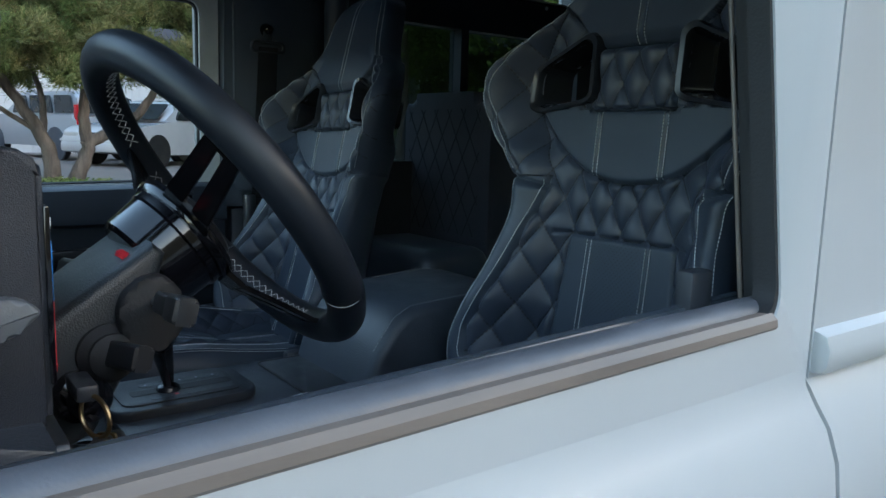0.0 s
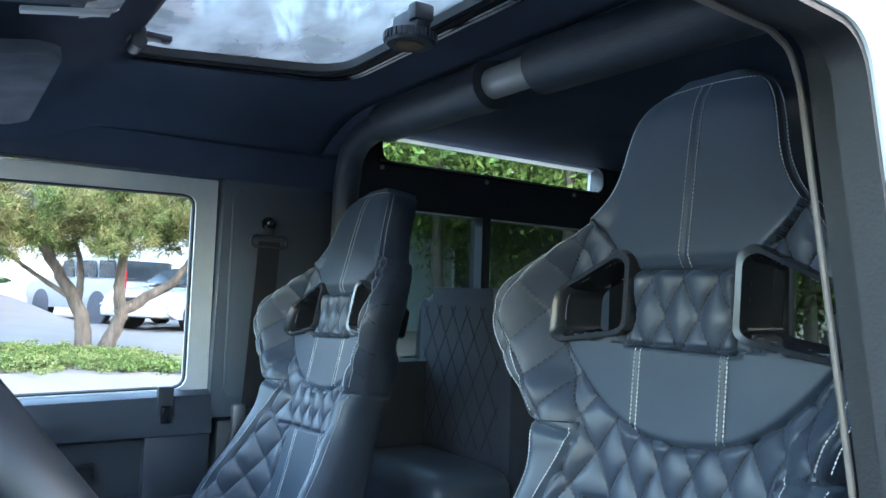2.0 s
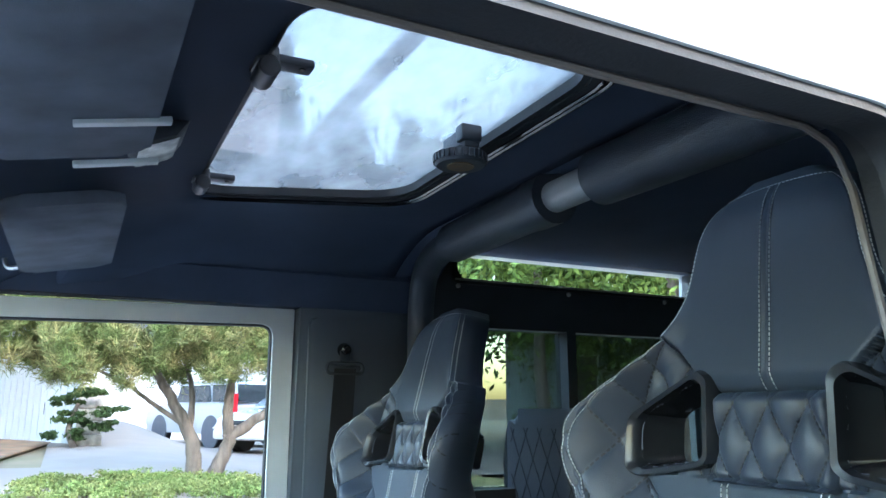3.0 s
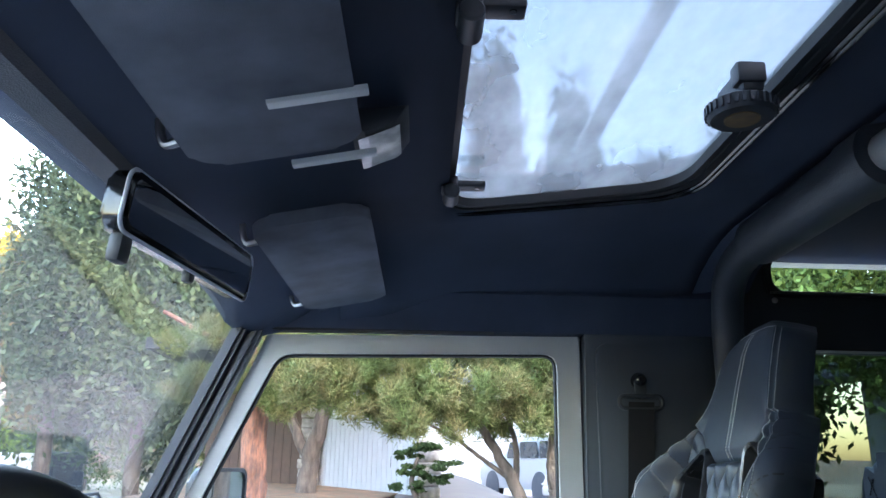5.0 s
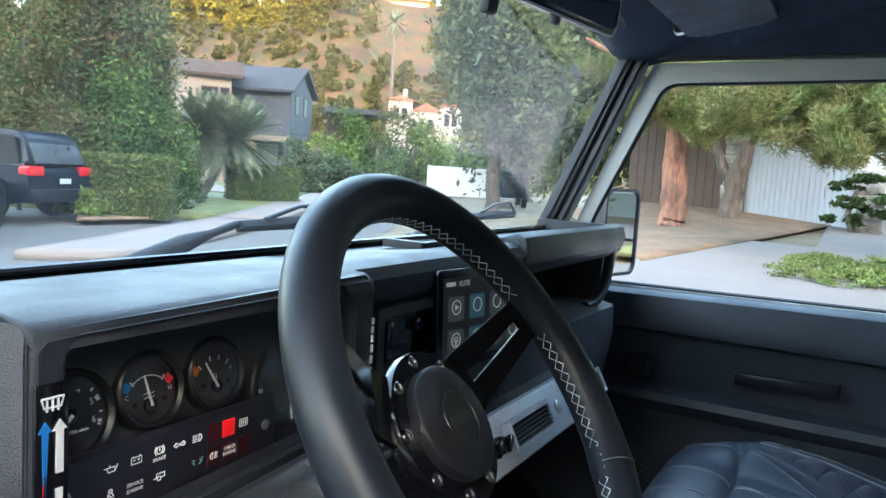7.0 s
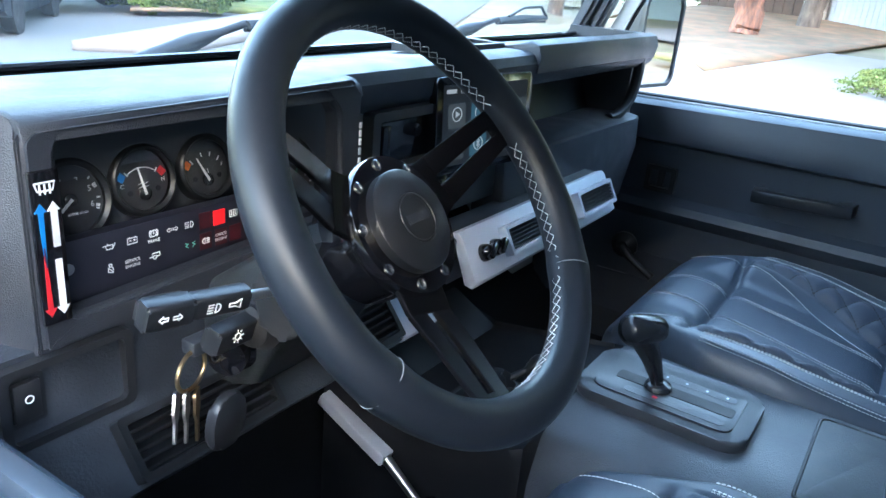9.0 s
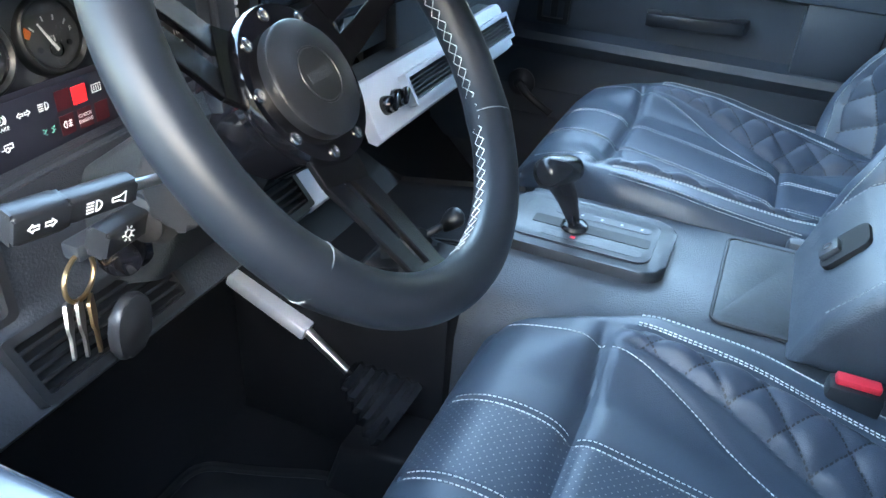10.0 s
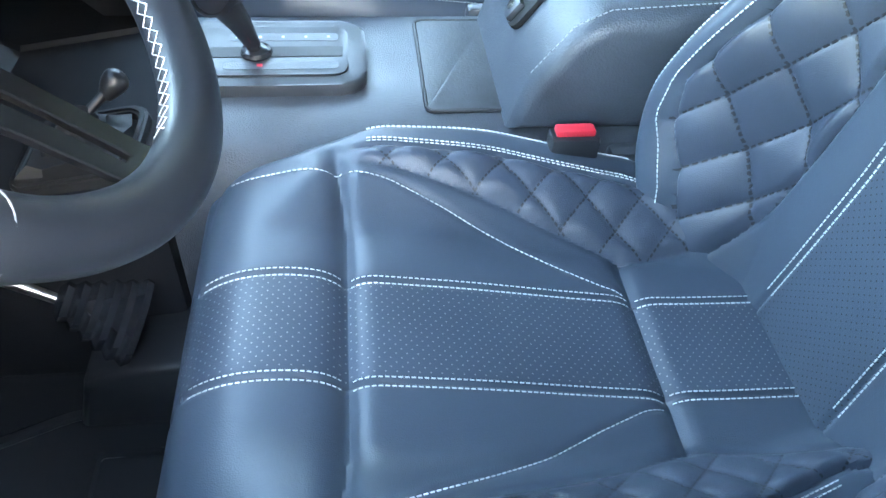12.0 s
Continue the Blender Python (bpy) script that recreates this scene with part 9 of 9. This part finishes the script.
def palm(b, d, h, r, n, label, trunk_r=0.22, lean=0.0):
    x, y = polar(b, d)
    z = ground_z(x, y)
    t = thing("palm_tree", (x, y, z), label, "palm tree")
    bm = bm_new()
    limb(bm, [(x - lean, y + lean, z), (x - lean * 0.5, y + lean * 0.5, z + h * 0.45), (x, y, z + h)], trunk_r, trunk_r * 0.7)
    part("trunk", bm, BARK, t)
    V, F = [], []
    for k in range(n):
        a = 2 * math.pi * rng.random()
        up_ = -0.80 + 1.77 * rng.random()
        flat_ = math.sqrt(1 - up_ * up_)
        d0 = np.array([math.cos(a) * flat_, math.sin(a) * flat_, up_])
        side_ = np.array([-math.sin(a), math.cos(a), 0])
        for s in range(26):
            f = (s + 1) / 26
            p = np.array([x, y, z + h]) + d0 * r * f + np.array([0, 0, -0.12 * r * f * f])
            for sg in (-1, 1):
                l_ = r * 0.10 * (1.2 - 0.8 * abs(f - 0.5))
                tip = p + side_ * sg * l_ * 0.75 + d0 * l_ * 1.0 + np.array([0, 0, -l_ * 0.1])
                o_ = len(V)
                V += [tuple(p - d0 * r * 0.016), tuple(p + d0 * r * 0.014), tuple(tip)]
                F.append((o_, o_ + 1, o_ + 2))
    tagged(part("crown", (V, [], F), PALM_LEAF, t, smooth=False), kind="stuff")


palm(45.1, 26.0, 2.2, 1.60, 380, "bushy grey-green palm with a leaning trunk before the house", 0.17, 0.75)
palm(47.4, 26.4, 2.3, 1.60, 340, "bushy grey-green palm beside a hedge", 0.17, 0.1)
palm(33.8, 125, 14.0, 2.6, 70, "tall slender palm on the slope", 0.3)

# slate-grey gabled house
gh = thing("house", (*polar(41.15, 46), 0.2), "two-storey slate-grey boarded house with gabled roof", "house")
turn = -66.4
mh = pose(*polar(41.15, 46), 0, 0, 0, turn)


def hp(x, y):
    v = mh @ Vector((x, y, 0))
    return v.x, v.y


GREEN_PANE = surface("dull green pane", (0.10, 0.13, 0.11), 0.3, vary=0.15)
SHUTTER = surface("blue-grey garage door", (0.17, 0.21, 0.25), 0.6, vary=0.08)
house_wall(gh, hp(-6.5, 0), hp(0, 0), 2.9, 5.65, GREY_WALL, 0.25, False)
house_wall(gh, hp(0, 0), hp(0, 4.4), 2.9, 5.65, GREY_WALL, 0.25, False, ((0.85, 1.40, 4.35, 5.45, GREEN_PANE), (2.60, 3.15, 4.35, 5.45, GREEN_PANE)), ROOF_GREY)
house_wall(gh, hp(-6.5, 4.4), hp(-6.5, 0), 0.0, 5.65, GREY_WALL, 0.25, False)
house_wall(gh, hp(-6.5, 0.5), hp(-0.5, 0.5), 0.0, 2.9, GREY_WALL, 0.25, False, ((3.4, 5.6, 0.3, 2.4, SHUTTER),), TAN_WALL)
house_wall(gh, hp(-0.5, 0.5), hp(-0.5, 4.4), 0.0, 2.9, GREY_WALL, 0.25, False, ((0.4, 2.6, 0.3, 2.4, SHUTTER),), TAN_WALL)
bm = bm_new()
prism(bm, [(0.0, 5.6), (4.4, 5.6), (2.2, 7.0)], "x", -6.4, 0.0, m=mh)
part("gable", bm, GREY_WALL, gh)
bm = bm_new()
prism(bm, [(-0.45, 5.55), (2.2, 7.12), (4.85, 5.55), (4.85, 5.70), (2.2, 7.30), (-0.45, 5.70)], "x", -6.9, 0.35, m=mh)
part("roof", bm, ROOF_GREY, gh)
for px_, py_ in ((-1.9, -1.2), (-4.6, -1.2)):
    for k in range(7):
        bm = bm_new()
        box(bm, px_ - 0.26 - 0.02 * (k % 2), px_ + 0.26 + 0.02 * (k % 3), py_ - 0.26, py_ + 0.26, 0.36 * k, 0.36 * k + 0.34, 0.03, m=mh)
        part("stone", bm, STONE, gh)
bm = bm_new()
box(bm, -6.6, 0.15, -1.6, -0.002, 2.62, 2.92, m=mh)
part("porch_beam", bm, TAN_WALL, gh)
th = thing("house", (*polar(47, 46), 0.2), "tan stucco house with brown tiled roof behind the trees", "house")
a_, b_ = polar(49.5, 44), polar(45.4, 44)
house_wall(th, a_, b_, 0.1, 6.0, TAN_WALL, 0.5, False, ((1.6, 2.4, 4.4, 5.3, PANE), (2.6, 3.0, 4.4, 5.3, PANE)), BROWN_WALL)
gable_roof(th, ((a_[0] + b_[0]) / 2 + 1.5, (a_[1] + b_[1]) / 2 + 2, 2.2, 2.4, -45), 6.0, 0.9, surface("brown roof tiles", (0.085, 0.058, 0.046), 0.95, spec=0.1, grain=0.5, grain_scale=20, vary=0.25, vary_scale=4))
# flat-roofed carport, white fence, far white house, red house on the hill
cp = thing("carport", (*polar(35.4, 52), 0.2), "dark flat-roofed carport with one post", "carport")
x, y = polar(36.0, 53)
bm = bm_new()
box(bm, -2.4, 2.4, -1.5, 1.5, 5.0, 5.35, m=pose(x, y, 0, 0, 0, -50))
part("roof", bm, ROOF_GREY, cp)
bm = bm_new()
box(bm, 1.7, 2.0, -1.4, -1.1, 0.0, 5.0, m=pose(x, y, 0, 0, 0, -50))
part("post", bm, TAN_WALL, cp)
bm = bm_new()
box(bm, -2.2, 1.0, 1.0, 1.4, 0.0, 5.0, m=pose(x, y, 0, 0, 0, -50))
part("wall", bm, BROWN_WALL, cp)
fe = thing("fence", (*polar(27.5, 44), 0.1), "long white boarded garden fence", "fence")
house_wall(fe, polar(30.6, 43), polar(23.5, 46), 0.1, 1.8, WHITE_WALL, 0.25)
wh = thing("house", (*polar(31, 90), 4), "white stucco house with red tiled roofs on the slope", "house")
x, y = polar(31.2, 88)
mw = pose(x, y, 0, 0, 0, -58)
for x0, x1, y0, z1, zr in ((-4.2, -1.4, 0, 9.4, 0.6), (-1.4, 1.8, -0.8, 8.2, 1.0), (1.8, 4.4, 0.3, 9.0, 0.8)):
    bm = bm_new()
    box(bm, x0, x1, y0, 3.5, 2.0, z1, m=mw)
    part("wall", bm, STUCCO, wh)
    bm = bm_new()
    prism(bm, [(x0 - 0.25, z1), ((x0 + x1) / 2, z1 + zr), (x1 + 0.25, z1)], "y", y0 - 0.3, 3.8, m=mw)
    part("roof", bm, ROOF_RED, wh)
    for wx in ((x0 * 2 + x1) / 3, (x0 + x1 * 2) / 3):
        bm = bm_new()
        box(bm, wx - 0.3, wx + 0.3, y0 - 0.04, y0 + 0.02, z1 - 2.2, z1 - 0.9, m=mw)
        part("window", bm, PANE, wh)
bm = bm_new()
box(bm, -2.6, -2.1, -0.2, 0.3, 9.2, 10.7, m=mw)
part("chimney", bm, STUCCO, wh)
rh = thing("house", (*polar(33.2, 190), 41), "rust-red timber house with wide windows on the hilltop", "house")
x, y = polar(33.2, 186)
mr = pose(x, y, ground_z(x, y) - 2.0, 0, 0, -57)
RUST = surface("rust red boards", (0.30, 0.10, 0.05), 0.8, vary=0.15)
for z0, dd in ((0, 0.0), (3.4, 0.8)):
    bm = bm_new()
    box(bm, -6, 6, dd, 7, z0, z0 + 3.2, m=mr)
    part("storey", bm, RUST, rh)
    for k in range(5):
        bm = bm_new()
        box(bm, -5.4 + 2.2 * k, -3.9 + 2.2 * k, dd - 0.06, dd + 0.02, z0 + 0.9, z0 + 2.5, m=mr)
        part("window", bm, surface("bright pane", (0.36, 0.31, 0.26), 0.15) if k == 0 else bpy.data.materials["bright pane"], rh)
bm = bm_new()
box(bm, -6.6, 6.6, -0.6, 7.5, 6.6, 6.9, m=mr)
part("roof", bm, ROOF_GREY, rh)
bm = bm_new()
box(bm, -6.2, 6.2, -1.2, 0.0, 3.2, 3.45, m=mr)
part("balcony", bm, TAN_WALL, rh)

# woods and brush on the hillside: sunlit and shaded leaf colours, split by height
V, F, VB, FB = [], [], [], []
for _ in range(3600):
    b = -12 + 84 * rng.random()
    d = 95 + 125 * rng.random() ** 0.8
    x, y = polar(b, d)
    z = ground_z(x, y)
    if z < 3 or (16 < z < 33 and rng.random() < 0.15) or abs(b - 33.2) < 2.2 and 150 < d < 187:
        continue
    h = (1.4 + 3.4 * rng.random() ** 1.5) * (0.6 + 0.8 * smooth1(24, 36, z)) * (1.5 if rng.random() < 0.15 else 1)
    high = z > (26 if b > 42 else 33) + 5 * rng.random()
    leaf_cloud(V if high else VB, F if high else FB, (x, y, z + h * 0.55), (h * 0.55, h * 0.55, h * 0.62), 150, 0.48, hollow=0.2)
for _ in range(300):
    b = 14 + 44 * rng.random()
    x, y = polar(b, 182 + 30 * rng.random())
    if abs(b - 33.2) < 3.2:
        continue
    z = ground_z(x, y)
    h = 5.0 + 7.0 * rng.random() ** 1.6
    leaf_cloud(V, F, (x, y, z + h * 0.6), (h * 0.42, h * 0.42, h * 0.55), 420, 0.48, hollow=0.2)
tagged(part("hill_woods", (V, [], F), SUNLIT_LEAF, smooth=False), "hilltop trees with golden sunlight put into their yellow-green colour", "woods", kind="stuff")
tagged(part("hill_brush", (VB, [], FB), SHADED_BRUSH, smooth=False), "dull green brush on the orange hillside, its shade put into the colour", "brush", kind="stuff")

# wheelie bins and jeep down the street
for b, c_, lb in ((33.2, surface("blue bin", (0.02, 0.11, 0.36), 0.4), "blue wheelie bin at the kerb"), (33.9, CAR_DARK, "dark wheelie bin at the kerb")):
    x, y = polar(b, 40)
    k = thing("wheelie_bin", (x, y, 0.05), lb, "bin", "bins")
    bm = bm_new()
    prism(bm, [(-0.24, 0.0), (0.24, 0.0), (0.30, 0.95), (-0.30, 0.95)], "y", -0.32, 0.32, 0.03, m=pose(x, y, 0.05, 0, 0, 40))
    part("body", bm, c_, k)
    bm = bm_new()
    prism(bm, [(-0.32, 0.95), (0.32, 0.95), (0.30, 1.04), (-0.28, 1.06)], "y", -0.34, 0.34, 0.02, m=pose(x, y, 0.05, 0, 0, 40))
    part("lid", bm, c_, k)
x, y = polar(24.6, 37)
jp = thing("off_road_car", (x, y, 0.05), "dark open-backed off-road car with a spare wheel parked at the kerb", "car", "parked cars")
mj = pose(x, y, 0.02, 0, 0, -60)
bm = bm_new()
box(bm, -0.80, 0.80, -1.9, 1.9, 0.45, 1.05, 0.08, m=mj)
part("body", bm, CAR_DARK, jp)
bm = bm_new()
box(bm, -0.74, 0.74, -1.85, 0.6, 1.0, 1.78, 0.10, m=mj)
part("cabin", bm, RUBBER, jp)
bm = bm_new()
lathe(bm, [(0.12, -0.1), (0.36, -0.1), (0.36, 0.1), (0.12, 0.1)], mj @ pose(0, -2.02, 1.0, 90, 0, 0), 24)
part("spare_wheel", bm, RUBBER, jp)
for s in (-1, 1):
    for yy in (-1.25, 1.25):
        bm = bm_new()
        lathe(bm, [(0.1, -0.12), (0.38, -0.12), (0.38, 0.12), (0.1, 0.12)], mj @ pose(s * 0.75, yy, 0.38, 0, 90, 0), 22)
        part("wheel", bm, RUBBER, jp)

# trees and a house behind and beside the car
bush_tree(-33, 15, 7.5, 3.0, 4200, LIGHT_LEAF, 0.13, "light green leafy tree behind the driveway", low=0.30)
bush_tree(-43, 13, 8.0, 3.0, 4200, LIGHT_LEAF, 0.13, "light green leafy tree beside the drive", low=0.32)
bush_tree(-52, 14, 8.5, 3.2, 3600, MID_LEAF, 0.14, "green leafy tree beside the street", low=0.25)
bush_tree(-26, 17, 6.5, 2.6, 2800, MID_LEAF, 0.14, "green tree above the parked cars", low=0.45)
bush_tree(-60, 17, 6.5, 3.0, 4200, MID_LEAF, 0.14, "green leafy tree along the street behind", low=0.05)
bush_tree(-69, 19, 7.0, 3.2, 4200, DARK_LEAF, 0.14, "dark green leafy tree along the street behind", low=0.05)
bush_tree(-38, 20, 9.0, 3.6, 5200, LIGHT_LEAF, 0.16, "broad light green tree behind the drive", low=0.12)
bh = thing("house", (15, -13, 0.6), "grey-green boarded single-storey house behind the drive", "house")
house_wall(bh, (17.0, -10.6), (9.5, -15.5), 0.4, 3.6, surface("grey-green boards", (0.24, 0.27, 0.27), 0.7, vary=0.08, vary_scale=2), 0.25, False, ((1.6, 2.6, 1.3, 2.9, PANE), (4.4, 6.2, 1.5, 2.9, PANE)))
gable_roof(bh, (14.2, -15.0, 5.2, 2.6, 33), 3.6, 1.2, ROOF_GREY)
for b, d, h, r in ((-5.4, 30, 19.5, 1.5), (-12, 32, 17.6, 1.6), (2, 34, 14.5, 1.8), (8, 31, 11, 2.2), (-18, 36, 15.0, 2.4), (-25, 34, 14.5, 2.6), (-9, 34, 14.0, 2.2)):
    bush_tree(b, d, h, r, 4200, DARK_LEAF, 0.42, "tall dark conifer behind the houses", low=0.08, trunk=0.25)
for b, d, h, r, lf in ((-80, 24, 9, 3.4, MID_LEAF), (-110, 28, 10, 3.8, DARK_LEAF), (110, 40, 9, 3.6, MID_LEAF)):
    bush_tree(b, d, h, r, 1800, lf, 0.25, "street tree beyond the car", low=0.3, trunk=0.25)

# unseen ridge, added to keep the low sun off the street and lower hillside
rx, ry = SUN_FROM.x, SUN_FROM.y
V = []
for j, (dd, hh) in enumerate(((120, -2), (165, 58), (185, 86), (215, 93), (300, 28), (420, -4))):
    for k in range(25):
        u = (k - 12) * 32
        bump = 5 * math.sin(k * 1.3) + 3 * math.sin(k * 2.9 + 1)
        V.append((rx * dd - ry * u, ry * dd + rx * u, hh + (bump if 20 < hh else 0) - 0.00035 * u * u))
tagged(part("backdrop_ridge", (V, [], grid_faces(25, 6)), HILL_EARTH), "unseen ridge added to block the low sun", "hill", kind="structure")
